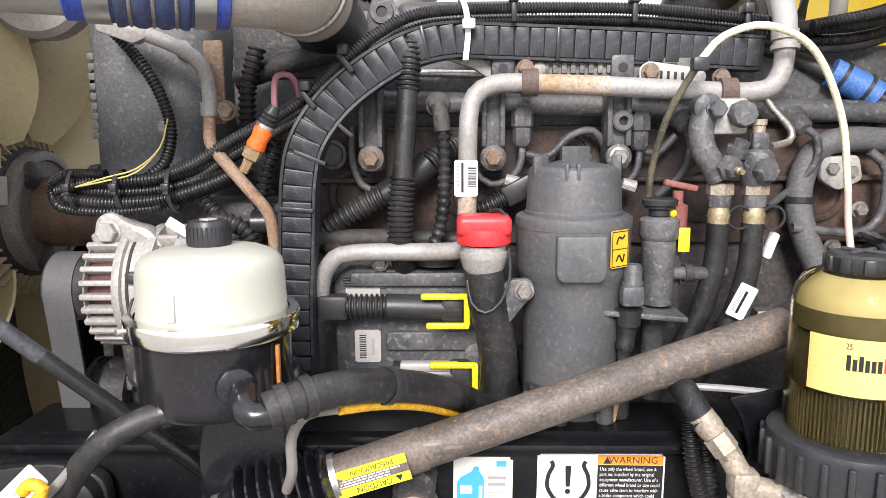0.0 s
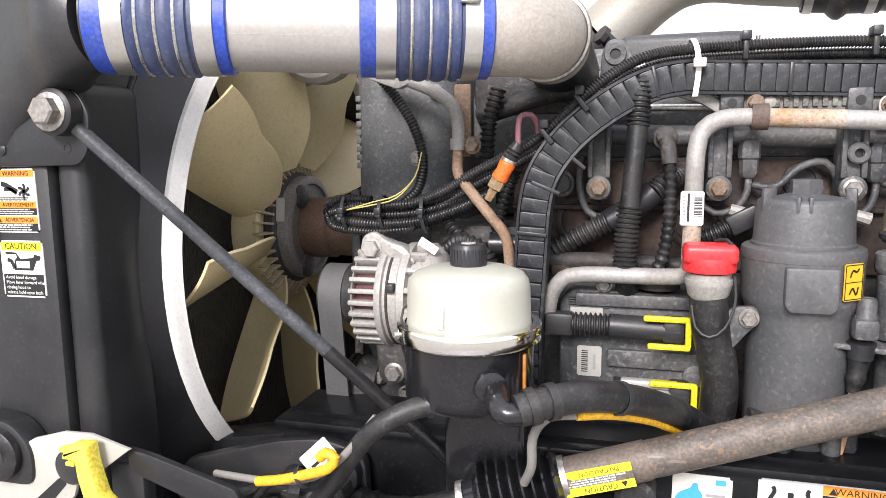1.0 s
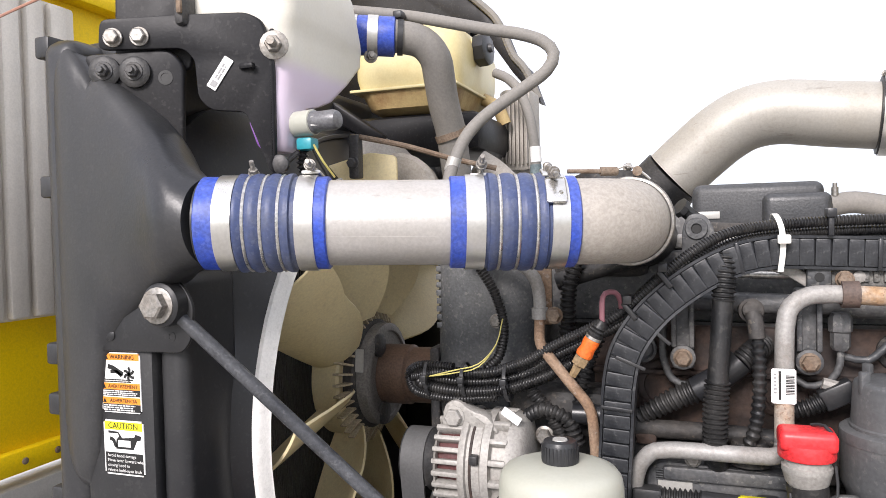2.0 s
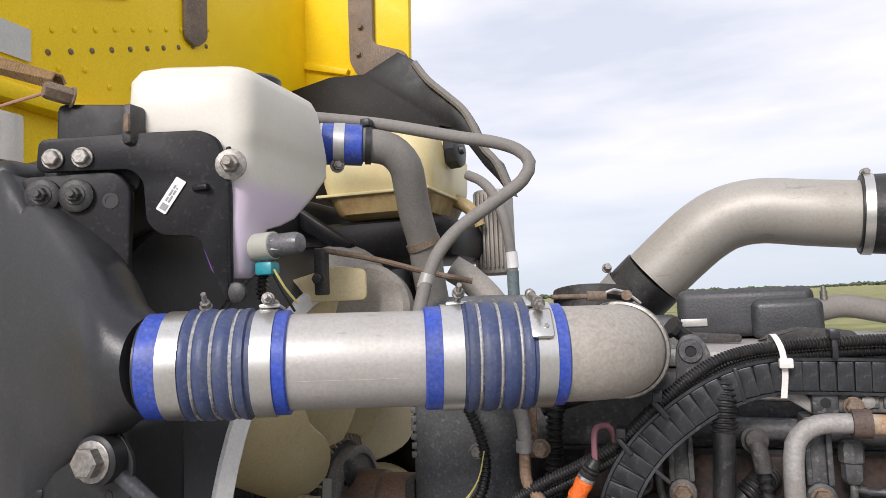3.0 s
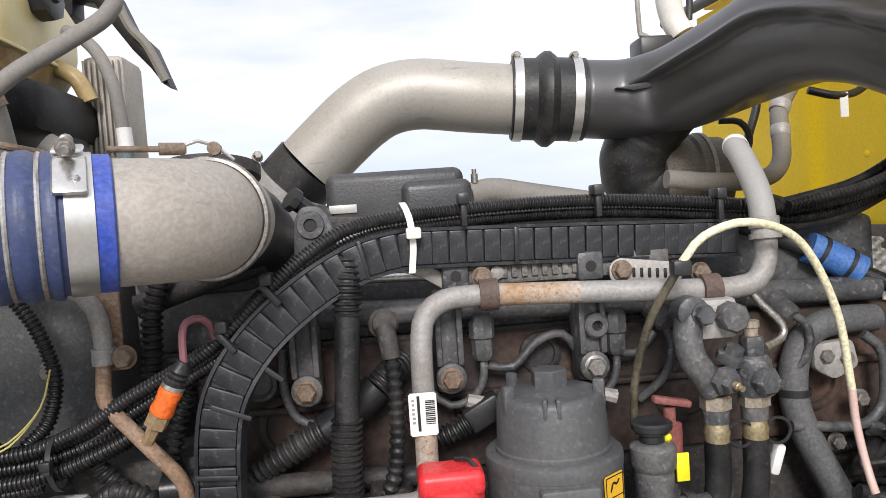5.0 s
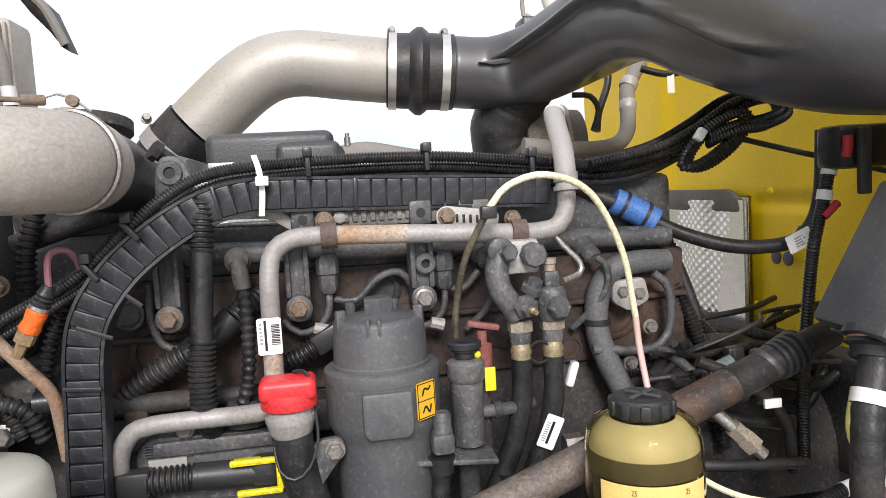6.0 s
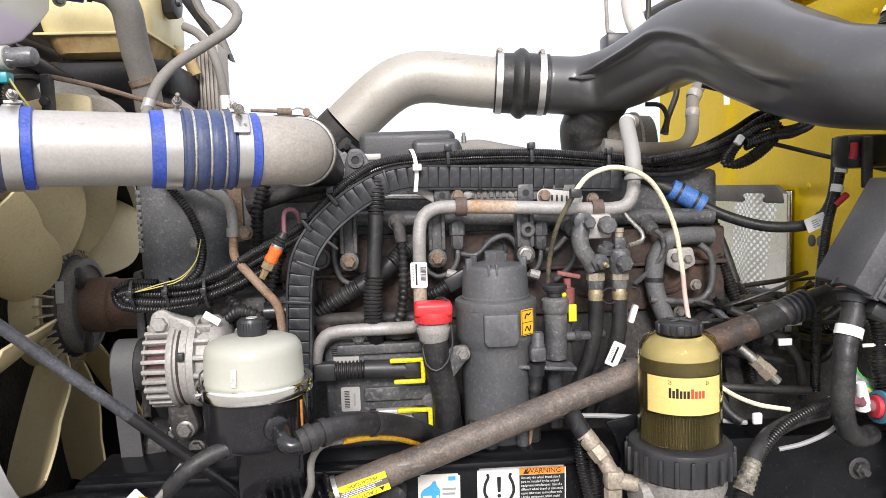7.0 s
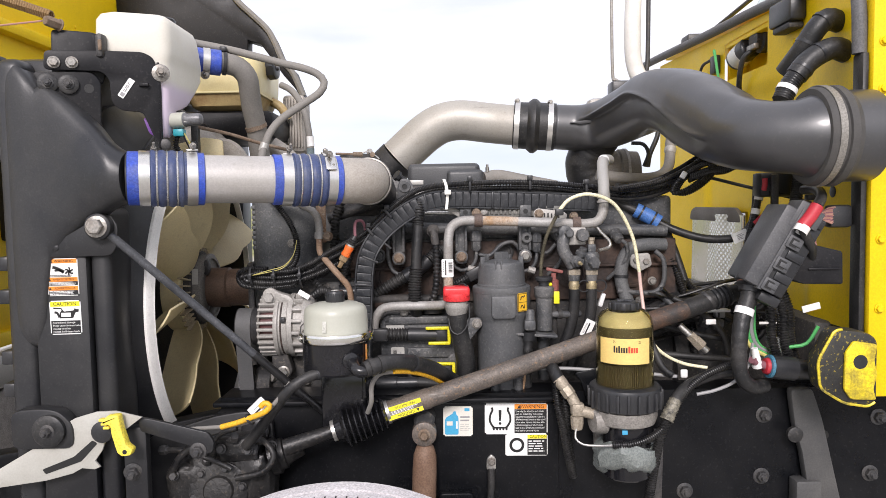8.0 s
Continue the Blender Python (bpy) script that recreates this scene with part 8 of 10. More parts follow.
part("mount_pin", lathe(B(), (0.042, 0.80, 0.858), (0, -1, 0), ((0, 0.010), (0.09, 0.010)), 14), bolt_dark, so)
part("stud", bolt(B(), (0.042, 0.706, 0.858), (0, -1, 0), 0.010, 0.012, 1.4), bolt_rust, so)
part("top_cap", lathe(B(), (0.042, 0.7705, 0.886), (0, -1, 0), ((0, 0.026), (0.05, 0.024), (0.055, 0.018)), 22), engine_dark, so)
tb = thing("cable_lug", (0.197, 0.75, 0.76), "silver cable lug bolted to the rail", "lug")
part("lug", prism(B(), rounded([(0.186, 0.788), (0.208, 0.788), (0.209, 0.815), (0.198, 0.826), (0.187, 0.815)], 0.006), 0.755, 0.7675, "y", 0.001), bright_steel, tb)
part("nut", bolt(B(), (0.198, 0.755, 0.809), (0, -1, 0), 0.0075, 0.007, 1.3), bolt_mat, tb)
part("cable", tube(B(), ((0.197, 0.756, 0.792), (0.196, 0.752, 0.74), (0.19, 0.75, 0.66), (0.188, 0.76, 0.652)), 0.0085, 12), rubber, tb)
solid("axle_stop", prism(B(), rounded([(0.075, 0.65), (0.155, 0.65), (0.155, 0.715), (0.075, 0.715)], 0.01), 0.74, 0.7715, "y", 0.004), rail_black, "black stop plate bolted low on the rail", "plate")

# front wheel
ty = thing("wheel_assembly", (-0.10, 0.30, 0.0), "dusty grooved front tyre top", "tyre")
TC = Vector((-0.105, 0.32, 0.435))
prof = [(-0.14, 0.30), (-0.145, 0.38), (-0.135, 0.418), (-0.12, 0.432)]
for k in range(5):
    a = -0.105 + 0.045 * k
    prof += [(a, 0.436), (a + 0.034, 0.437), (a + 0.036, 0.426), (a + 0.043, 0.426)]
prof += [(0.122, 0.432), (0.135, 0.418), (0.145, 0.38), (0.14, 0.30)]
part("tread", lathe(B(), TC, (0, 1, 0), prof, 120, False), tyre_mat, ty)
bm = B()
for k in range(140):
    a = 2 * math.pi * k / 140
    for j in range(4):
        y0 = -0.105 + 0.045 * j + 0.001
        box(bm, (-0.0011, y0, 0.430), (0.0011, y0 + 0.010, 0.4378), 0, Matrix.Translation(TC) @ Matrix.Rotation(a, 4, "Y"))
tagged(part("sipes", bm, ink_black, ty), kind="stuff")
part("rim", lathe(B(), TC, (0, 1, 0), ((-0.13, 0.10), (-0.135, 0.29), (-0.12, 0.305), (0.12, 0.305), (0.13, 0.29)), 60, False), tag_silver, ty)


# ---- intake pipe and duct ----
IP = [(-0.150, 1.50, 1.443), (-0.098, 1.49, 1.500), (-0.050, 1.48, 1.545), (0.006, 1.475, 1.595), (0.052, 1.47, 1.632), (0.100, 1.468, 1.657), (0.162, 1.466, 1.665), (0.250, 1.463, 1.654), (0.350, 1.458, 1.642)]
ip = thing("intake_pipe", (0.1, 1.47, 1.45), "weathered aluminium intake pipe bending over the engine", "pipe")
part("tube", tube(B(), IP[2:], 0.0645, 40, 0.012), intake_alu, ip)
part("lower_boot", tube(B(), IP[:3], 0.0680, 36, 0.012), rubber, ip, "black rubber lower elbow")
q0, t0 = along(IP, 0.135)
cl = part("collar", band(B(), q0, t0, 0.0690, 0.030, 0.003, 44), grey_pipe, ip)
part("t_bolt", bolt(B(), q0 + Vector((-0.045, -0.02, 0.068)), (0.3, -1, 0.3), 0.008, 0.012, 1.3), bolt_mat, cl)
bl = thing("rubber_bellows", (0.40, 1.45, 1.56), "dusty black rubber bellows with two steel clamps", "hose")
BA, BD = Vector((0.330, 1.460, 1.645)), Vector((0.985, -0.10, -0.075)).normalized()
part("sleeve", lathe(B(), BA, BD, ((0, 0.070), (0.001, 0.0745), (0.045, 0.0755), (0.052, 0.082), (0.060, 0.0875), (0.070, 0.088), (0.078, 0.082), (0.084, 0.0765), (0.135, 0.0755), (0.136, 0.070)), 48), rubber, bl)
for s in (0.012, 0.118):
    c = part("clamp_band", band(B(), BA + BD * s, BD, 0.0762, 0.016, 0.0016, 48), band_steel, bl, "steel clamp band")
    part("screw", bolt(B(), BA + BD * s + Vector((0, -0.012, 0.0765)), (0.1, -1, 0.1), 0.007, 0.014, 1.2), bolt_mat, c)
duct = thing("air_duct", (0.72, 0.9, 1.44), "large satin black moulded air duct with a shoulder line", "duct")
DP = [((0.455, 1.447, 1.636), 0.0715, 0.0715), ((0.545, 1.440, 1.630), 0.073, 0.073), ((0.622, 1.385, 1.636), 0.077, 0.075), ((0.668, 1.25, 1.655), 0.079, 0.076), ((0.688, 1.10, 1.666), 0.081, 0.079), ((0.700, 0.985, 1.649), 0.084, 0.083), ((0.716, 0.885, 1.612), 0.088, 0.089),
      ((0.737, 0.795, 1.571), 0.087, 0.084), ((0.760, 0.718, 1.540), 0.083, 0.079), ((0.790, 0.660, 1.526), 0.078, 0.075), ((0.828, 0.627, 1.520), 0.080, 0.077), ((0.862, 0.613, 1.519), 0.092, 0.091), ((0.905, 0.611, 1.519), 0.092, 0.092)]
cent = spline([c for c, _, _ in DP], 0.012)
ks = np.cumsum([0] + [(Vector(b[0]) - Vector(a[0])).length for a, b in zip(DP, DP[1:])])
rings, arc, prev = [], 0.0, cent[0]
up_z = Vector((0, 0, 1))
for q, t, s, u in frames(cent):
    arc += (q - prev).length
    prev = q
    ry = float(np.interp(arc, ks * 1.02, [a for _, a, _ in DP]))
    rz = float(np.interp(arc, ks * 1.02, [b for _, _, b in DP]))
    blend = max(0.0, min(1.0, (arc - 0.09) / 0.05)) * max(0.0, min(1.0, (0.90 - arc) / 0.06))
    side = t.cross(up_z).normalized()
    nu = side.cross(t).normalized()
    loop = []
    level = float(np.interp(arc, (0.46, 0.62, 0.82), (0.30, 0.10, -0.18)))
    for j in range(180):
        a = 2 * math.pi * j / 180
        e = 2 + 0.9 * blend
        ca, sa = math.cos(a), math.sin(a)
        sx_, sz_ = math.copysign(abs(ca) ** (2 / e), ca), math.copysign(abs(sa) ** (2 / e), sa)
        k = max(0.0, min(1.0, (level - 0.02 - sz_) / 0.13))
        k = k * k * (3 - 2 * k)
        lip = math.exp(-((sz_ - level) / 0.060) ** 2)
        loop.append(q + side * sx_ * ry * (1 - 0.22 * blend * k + 0.065 * blend * lip) + nu * sz_ * rz)
    rings.append(loop)
bm = B()
skin(bm, rings)
moulding = part("moulding", bm, duct_plastic, duct)
for edge in moulding.data.edges:
    edge.use_edge_sharp = False
fin = part("web", prism(B(), [(0.50, 1.640), (0.592, 1.652), (0.592, 1.640), (0.53, 1.634)], 1.362, 1.374, "y", 0.001), duct_plastic, duct)
# oval maker's mark left plain
bm = B()
for k in range(28):
    a, b = 2 * math.pi * k / 28, 2 * math.pi * (k + 1) / 28
    cc = Vector((0.632, 1.25, 1.692))
    ax, ay = Vector((0.024, -0.058, 0.012)), Vector((-0.010, -0.002, 0.014))
    tube(bm, (cc + ax * math.cos(a) + ay * math.sin(a), cc + ax * math.cos(b) + ay * math.sin(b)), 0.0016, 6, straight=True)
part("oval_mark", bm, duct_plastic, duct)
end = thing("duct_seal", (0.97, 0.6, 1.40), "dusty rubber seal ring with a steel band at the duct's end", "seal")
part("ring", lathe(B(), (0.860, 0.612, 1.519), (1, 0.02, 0), ((0, 0.084), (0.001, 0.098), (0.008, 0.102), (0.026, 0.103), (0.029, 0.099), (0.036, 0.099), (0.038, 0.104), (0.052, 0.105), (0.058, 0.100), (0.070, 0.094)), 56, False), surf("dusty_seal_rubber", (0.050, 0.048, 0.046), 0.7, stain=(0.11, 0.105, 0.098), amount=0.7, size=8, grain=0.06, bump=0.08), end)
part("band", band(B(), (0.880, 0.612, 1.519), (1, 0.02, 0), 0.1032, 0.014, 0.0018, 56), surf("dull_band", (0.27, 0.255, 0.23), 0.5, 0.4, amount=0.5), end)
part("throat", lathe(B(), (0.918, 0.612, 1.519), (1, 0.02, 0), ((0, 0.095), (0.068, 0.095)), 48), duct_plastic, end)
th = thing("turbo_hose", (0.60, 1.5, 1.38), "black ribbed rubber elbow into a dull aluminium canister", "hose")
part("elbow", tube(B(), ((0.62, 1.42, 1.62), (0.595, 1.47, 1.575), (0.572, 1.49, 1.525), (0.580, 1.50, 1.478), (0.615, 1.50, 1.455), (0.65, 1.50, 1.455)), 0.066, 30, wave=0.0012, period=0.030), rubber, th)
part("canister", lathe(B(), (0.615, 1.50, 1.475), (1, 0, 0), ((0, 0.070), (0.01, 0.080), (0.05, 0.084), (0.06, 0.082), (0.065, 0.088), (0.085, 0.088), (0.09, 0.082), (0.125, 0.080)), 40), surf("dull_canister", (0.16, 0.145, 0.125), 0.65, 0.2, stain=(0.24, 0.22, 0.19), amount=0.6, size=12, bump=0.2), th, "dull ribbed aluminium canister")
part("seam", band(B(), (0.70, 1.50, 1.475), (1, 0, 0), 0.0885, 0.008, 0.002, 40), grey_pipe, th)

# ---- cab front ----
cowl = thing("firewall", (1.05, 1.4, 1.05), "bright yellow firewall of the cab with a wiper recess", "firewall")
x0, x1 = 1.020, 1.040


def pressed(y, z):
    """How far the sheet is pressed back at a place: one broad bay and a slot."""
    def inside(v, lo, hi, soft):
        a, b = (v - lo) / soft, (hi - v) / soft
        k = max(0.0, min(1.0, 0.5 + min(a, b)))
        return k * k * (3 - 2 * k)

    bay = inside(y, 0.93, 1.62, 0.06) * inside(z, 1.02, 1.705, 0.06)
    slot = inside(y, 1.10, 1.29, 0.02) * inside(z, 1.325, 1.350, 0.014)
    return 0.013 * bay + 0.006 * slot


bm = B()
ys_, zs_ = [0.70 + 0.01 * k for k in range(146)], [1.09 + 0.01 * k for k in range(81)]
sheet_v = {}
for a, y in enumerate(ys_):
    for b, z in enumerate(zs_ + [1.893 + 0.040 * (y - 0.70)]):
        sheet_v[a, b] = bm.verts.new((x0 + pressed(y, z), y, z))
for a in range(145):
    for b in range(81):
        yc, zc = ys_[a] + 0.005, 1.095 + 0.01 * b
        if 1.15 < yc < 1.46 and 1.77 < zc < 1.89 or 1.30 < yc < 1.74 and zc < 1.35:
            continue
        bm.faces.new((sheet_v[a, b], sheet_v[a, b + 1], sheet_v[a + 1, b + 1], sheet_v[a + 1, b]))
bmesh.ops.delete(bm, geom=[v for v in bm.verts if not v.link_faces], context="VERTS")
bmesh.ops.recalc_face_normals(bm, faces=bm.faces)
bmesh.ops.solidify(bm, geom=bm.faces[:], thickness=0.0015)
part("pressed_sheet", bm, yellow_paint, cowl)
part("recess_head", box(B(), (x0 + 0.002, 1.15, 1.876), (1.10, 1.46, 1.8895), 0.001), yellow_paint, cowl)
part("backing_sheet", box(B(), (1.0415, 0.70, 1.09), (1.050, 2.15, 1.730), 0.002), yellow_paint, cowl)
part("recess_back", box(B(), (1.10, 1.12, 1.731), (1.115, 1.49, 1.92), 0.002), yellow_paint, cowl)
for lo, hi in (((1.0365, 1.130, 1.7315), (1.10, 1.150, 1.91)), ((1.0365, 1.4605, 1.7315), (1.10, 1.4805, 1.91)), ((1.0365, 1.1505, 1.7515), (1.10, 1.460, 1.770)), ((1.0365, 1.1505, 1.8915), (1.10, 1.460, 1.9065))):
    part("recess_wall", box(B(), lo, hi, 0.001), yellow_paint, cowl)
part("tunnel_lip", prism(B(), rounded([(1.300, 1.318), (1.312, 1.346), (1.345, 1.364), (1.70, 1.364), (1.74, 1.35), (1.75, 1.318)], 0.014), 1.0065, 1.0195, "x", 0.002), surf("brown_shadowed_pad", (0.13, 0.115, 0.10), 0.7, amount=0.5), cowl, "grey sound pad above the heat shield")
part("hood_seal", tube(B(), ((1.002, 0.672, 1.70), (1.000, 0.674, 1.80), (1.004, 0.70, 1.868), (1.008, 0.78, 1.893), (1.009, 0.9, 1.908), (1.006, 1.2, 1.930), (1.0, 1.6, 1.947), (0.995, 2.1, 1.974), (0.985, 2.3, 1.978)), 0.015, 12), surf("seal_grey", (0.10, 0.10, 0.105), 0.6, stain=(0.16, 0.155, 0.15), amount=0.5, size=10, bump=0.1), cowl, "dark rubber hood seal")
part("shelf", prism(B(), [(0.70, 1.907), (2.15, 1.975), (2.15, 2.005), (0.70, 1.937)], 1.04, 1.32, "x", 0.003), yellow_paint, cowl)
for y, z in ((1.0, 1.80), (1.0, 1.70), (0.93, 1.62), (0.88, 1.78), (1.10, 1.66), (0.92, 1.30), (1.15, 1.28), (1.22, 1.36), (0.86, 1.22), (1.27, 1.135), (1.24, 1.145), (1.45, 1.50)):
    part("rivet", lathe(B(), (x0, y, z), (-1, 0, 0), ((0, 0.007), (0.002, 0.007), (0.004, 0.003)), 10), yellow_paint, cowl)
for y, z in ((1.205, 1.235), (1.17, 1.235), (0.80, 1.405)):
    part("grommet", lathe(B(), (x0, y, z), (-1, 0, 0), ((0, 0.014), (0.002, 0.014), (0.003, 0.010)), 16), plastic_black, cowl)
part("floor_dark", box(B(), (0.98, 0.80, 0.90), (1.30, 1.95, 1.095), 0.01), engine_dark, cowl)
hs = thing("heat_shield", (1.01, 1.5, 1.09), "dimpled silver foil heat shield on the firewall", "heat shield")
bm = B()
ny, nz = 130, 78
gridv = []
for i in range(nz + 1):
    rowv = []
    for j in range(ny + 1):
        y, z = 1.290 + 0.445 * j / ny, 1.08 + 0.262 * i / nz
        strip = max(0.0, min(1.0, (0.115 - abs(y - 1.475 + 0.25 * (z - 1.2))) / 0.02))
        dimple = 0.0016 * strip * math.sin(2 * math.pi * y / 0.026) * math.sin(2 * math.pi * z / 0.019)
        fold = 0.012 * math.exp(-((y - 1.47 + 0.15 * (z - 1.2)) / 0.05) ** 2) + 0.002 * math.sin(21 * y + 9 * z)
        rowv.append(bm.verts.new((1.010 - fold + dimple, y, z)))
    gridv.append(rowv)
for i in range(nz):
    for j in range(ny):
        bm.faces.new((gridv[i][j], gridv[i][j + 1], gridv[i + 1][j + 1], gridv[i + 1][j]))
part("foil", bm, heat_shield_mat, hs)
part("edge_fold", tube(B(), ((1.011, 1.290, 1.08), (1.010, 1.288, 1.20), (1.011, 1.290, 1.34)), 0.004, 8), bright_steel, hs)
part("backing", box(B(), (1.0175, 1.290, 1.08), (1.0195, 1.733, 1.348), 0.001), heat_shield_mat, hs)
# cab corner and side
side = thing("cab", (1.2, 0.65, 0.95), "yellow cab corner post with a black edge seal", "cab panel")
part("post", box(B(), (0.990, 0.640, 0.955), (1.60, 0.668, 2.35), 0.006), yellow_paint, side)
part("inner_return", box(B(), (0.990, 0.6685, 0.955), (1.018, 0.715, 1.90), 0.004), yellow_paint, side)
part("edge_seal", box(B(), (0.974, 0.650, 0.97), (0.9885, 0.690, 1.70), 0.005), rubber, side)
for z in (1.72, 1.62, 1.30, 1.15):
    part("side_bolt", bolt(B(), (1.012, 0.6395, z), (0, -1, 0), 0.008, 0.006, 1.3), yellow_paint, side)
part("latch_plate", box(B(), (1.030, 0.630, 1.20), (1.09, 0.6395, 1.38), 0.004), tag_silver, side)
side.location += Vector((0.023, 0, 0))
step = thing("step_bracket", (0.90, 0.60, 0.975), "black step bracket with chipped yellow paint", "bracket")
step_poly = rounded([(0.878, 1.048), (0.884, 0.990), (0.935, 0.958), (0.985, 0.950), (1.004, 0.962), (1.004, 1.094), (0.976, 1.110), (0.914, 1.116)], 0.014)
part("body", prism(B(), step_poly, 0.588, 0.6395, "y", 0.007), surf("chipped_black", (0.018, 0.018, 0.018), 0.5, stain=(0.05, 0.047, 0.03), amount=0.6, size=20, speck=(0.60, 0.45, 0.03), specks=0.35, bump=0.15), step)
part("worn_edge", tube(B(), [(x, 0.5895, z) for x, z in step_poly[35:] + step_poly[:22]], 0.0030, 6), surf("worn_yellow_edge", (0.80, 0.62, 0.02), 0.45, stain=(0.05, 0.05, 0.04), amount=0.9, size=30), step, "yellow paint worn along the edge")
part("face", prism(B(), rounded([(0.931, 1.068), (0.948, 1.092), (0.998, 1.084), (0.992, 1.050), (0.999, 1.020), (0.991, 0.990), (0.998, 0.966), (0.944, 0.968), (0.929, 0.990)], 0.006), 0.579, 0.5875, "y", 0.003), surf("chipped_yellow", (0.78, 0.60, 0.015), 0.45, stain=(0.06, 0.055, 0.04), amount=0.9, size=18, bump=0.1), step)
part("mounting_arm", box(B(), (0.955, 0.6395, 1.00), (1.016, 0.672, 1.06), 0.003), plastic_black, step)
part("face_pit", lathe(B(), (0.962, 0.5795, 1.048), (0, -1, 0), ((-0.004, 0.016), (0.0008, 0.015)), 16), plastic_black, step)
cm = thing("cab_mount", (0.95, 0.75, 0.62), "dusty grey cast cab mount strut", "strut")
part("strut", prism(B(), rounded([(0.893, 0.950), (0.945, 0.950), (0.970, 0.874), (1.020, 0.66), (0.945, 0.66), (0.922, 0.80), (0.905, 0.86)], 0.012), 0.735, 0.762, "y", 0.005), surf("dusty_grey_strut", (0.060, 0.060, 0.060), 0.6, stain=(0.11, 0.107, 0.10), amount=0.6, size=9, grain=0.1, bump=0.1), cm)
part("foot", box(B(), (0.905, 0.725, 0.655), (0.965, 0.768, 0.735), 0.006), cm.children[0].data.materials[0], cm)
part("pad", lathe(B(), (0.902, 0.737, 0.845), (0, -1, 0), ((0, 0.018), (0.01, 0.018), (0.012, 0.014)), 18), rubber, cm)
for z in (0.82, 0.93):
    part("hole", lathe(B(), (0.99, 0.77, z - 0.10), (0, -1, 0), ((0, 0.010), (0.004, 0.010)), 14), ink_black, cm)

# mirror arm, wiper and glass over the cowl
ma = thing("mirror_arm", (0.85, 1.95, 1.85), "pale grey mirror arm and thin pole on the far fender", "mirror arm")
part("arm", tube(B(), ((0.868, 1.95, 2.45), (0.852, 1.95, 2.15), (0.850, 1.95, 1.98), (0.862, 1.95, 1.905), (0.88, 1.94, 1.86)), 0.032, 16), shroud_rim, ma)
part("edge", tube(B(), ((0.915, 1.95, 2.45), (0.910, 1.95, 2.0), (0.905, 1.95, 1.90)), 0.009, 10), bolt_dark, ma)
part("pole", tube(B(), ((0.768, 1.95, 2.45), (0.770, 1.95, 1.93), (0.785, 1.95, 1.865), (0.84, 1.95, 1.855)), 0.0065, 10), grey_pipe, ma)
part("foot", box(B(), (0.765, 1.93, 1.79), (0.88, 2.02, 1.862), 0.01), plastic_black, ma)
part("bracket", box(B(), (0.87, 1.95, 1.80), (1.021, 2.01, 1.85), 0.006), plastic_black, ma)
part("lower_fairing", box(B(), (0.68, 1.96, 1.70), (0.86, 2.05, 1.80), 0.02), cast_alu, ma)
ws = thing("windscreen_corner", (1.2, 1.8, 1.98), "windscreen corner with a black wiper arm", "windscreen")
glass = bpy.data.materials.new("windscreen_glass")
glass.use_nodes = True
gb = glass.node_tree.nodes["Principled BSDF"]
gb.inputs["Base Color"].default_value, gb.inputs["Roughness"].default_value, gb.inputs["Transmission Weight"].default_value, gb.inputs["IOR"].default_value = (0.75, 0.85, 0.82, 1), 0.03, 0.6, 1.45
part("pane", prism(B(), [(0.75, 2.00), (2.10, 2.00), (2.10, 2.8), (0.75, 2.8)], 1.30, 1.306, "x", 0, pose(1.3, 0, 2.0) @ pose(0, 0, 0, 0, 28, 0) @ pose(-1.3, 0, -2.0)), glass, ws)
part("wiper_arm", tube(B(), ((1.10, 1.93, 2.00), (1.16, 1.75, 2.06), (1.24, 1.45, 2.14)), 0.008, 8), plastic_black, ws)
part("wiper_pivot", box(B(), (1.05, 1.90, 1.985), (1.12, 1.99, 2.03), 0.01), bolt_dark, ws)
wm = thing("wiper_motor", (1.06, 1.2, 1.75), "silver wiper motor with black bracket in a recess", "motor")
part("can", lathe(B(), (1.045, 1.395, 1.806), (0.05, -0.93, 0.22), ((0, 0.028), (0.004, 0.034), (0.100, 0.034), (0.104, 0.028)), 26), plastic_black, wm)
part("sleeve", band(B(), (1.0470, 1.357, 1.8150), (0.05, -0.93, 0.22), 0.0343, 0.050, 0.0008, 26), white_mat, wm)
part("gearbox", lathe(B(), (1.070, 1.235, 1.836), (-1, 0, 0), ((0, 0.040), (0.02, 0.040), (0.025, 0.032), (0.04, 0.030), (0.042, 0.012)), 22), engine_dark, wm)
part("crank", box(B(), (1.012, 1.185, 1.800), (1.026, 1.240, 1.816), 0.003), bolt_mat, wm)
part("lead", tube(B(), ((1.03, 1.22, 1.805), (1.00, 1.23, 1.78), (1.00, 1.26, 1.72), (1.01, 1.28, 1.68)), 0.008, 10), rubber, wm)
wm.location += Vector((-0.004, 0.028, 0.027))
gw = thing("ground_lead", (1.0, 1.42, 1.70), "green and black leads at a small plug on the firewall", "wiring loom")
part("plug", box(B(), (0.995, 1.47, 1.78), (1.018, 1.51, 1.84), 0.005), plastic_black, gw)
part("green_lead", tube(B(), ((1.0, 1.48, 1.845), (0.99, 1.455, 1.850), (0.985, 1.43, 1.82), (0.99, 1.42, 1.76), (1.0, 1.41, 1.68)), 0.0045, 8), wire_green, gw)
part("black_lead", tube(B(), ((1.0, 1.51, 1.83), (0.99, 1.56, 1.82), (1.0, 1.62, 1.79)), 0.005, 8), rubber, gw)
gw.location += Vector((0, 0.018, 0.025))
hv = thing("heater_hoses", (1.0, 0.85, 1.62), "two thick black taped hoses entering the cab", "hose")
part("hose", tube(B(), ((1.020, 0.785, 1.794), (0.987, 0.777, 1.800), (0.960, 0.778, 1.776), (0.940, 0.795, 1.735), (0.920, 0.835, 1.69)), 0.0245, 18), rubber, hv)
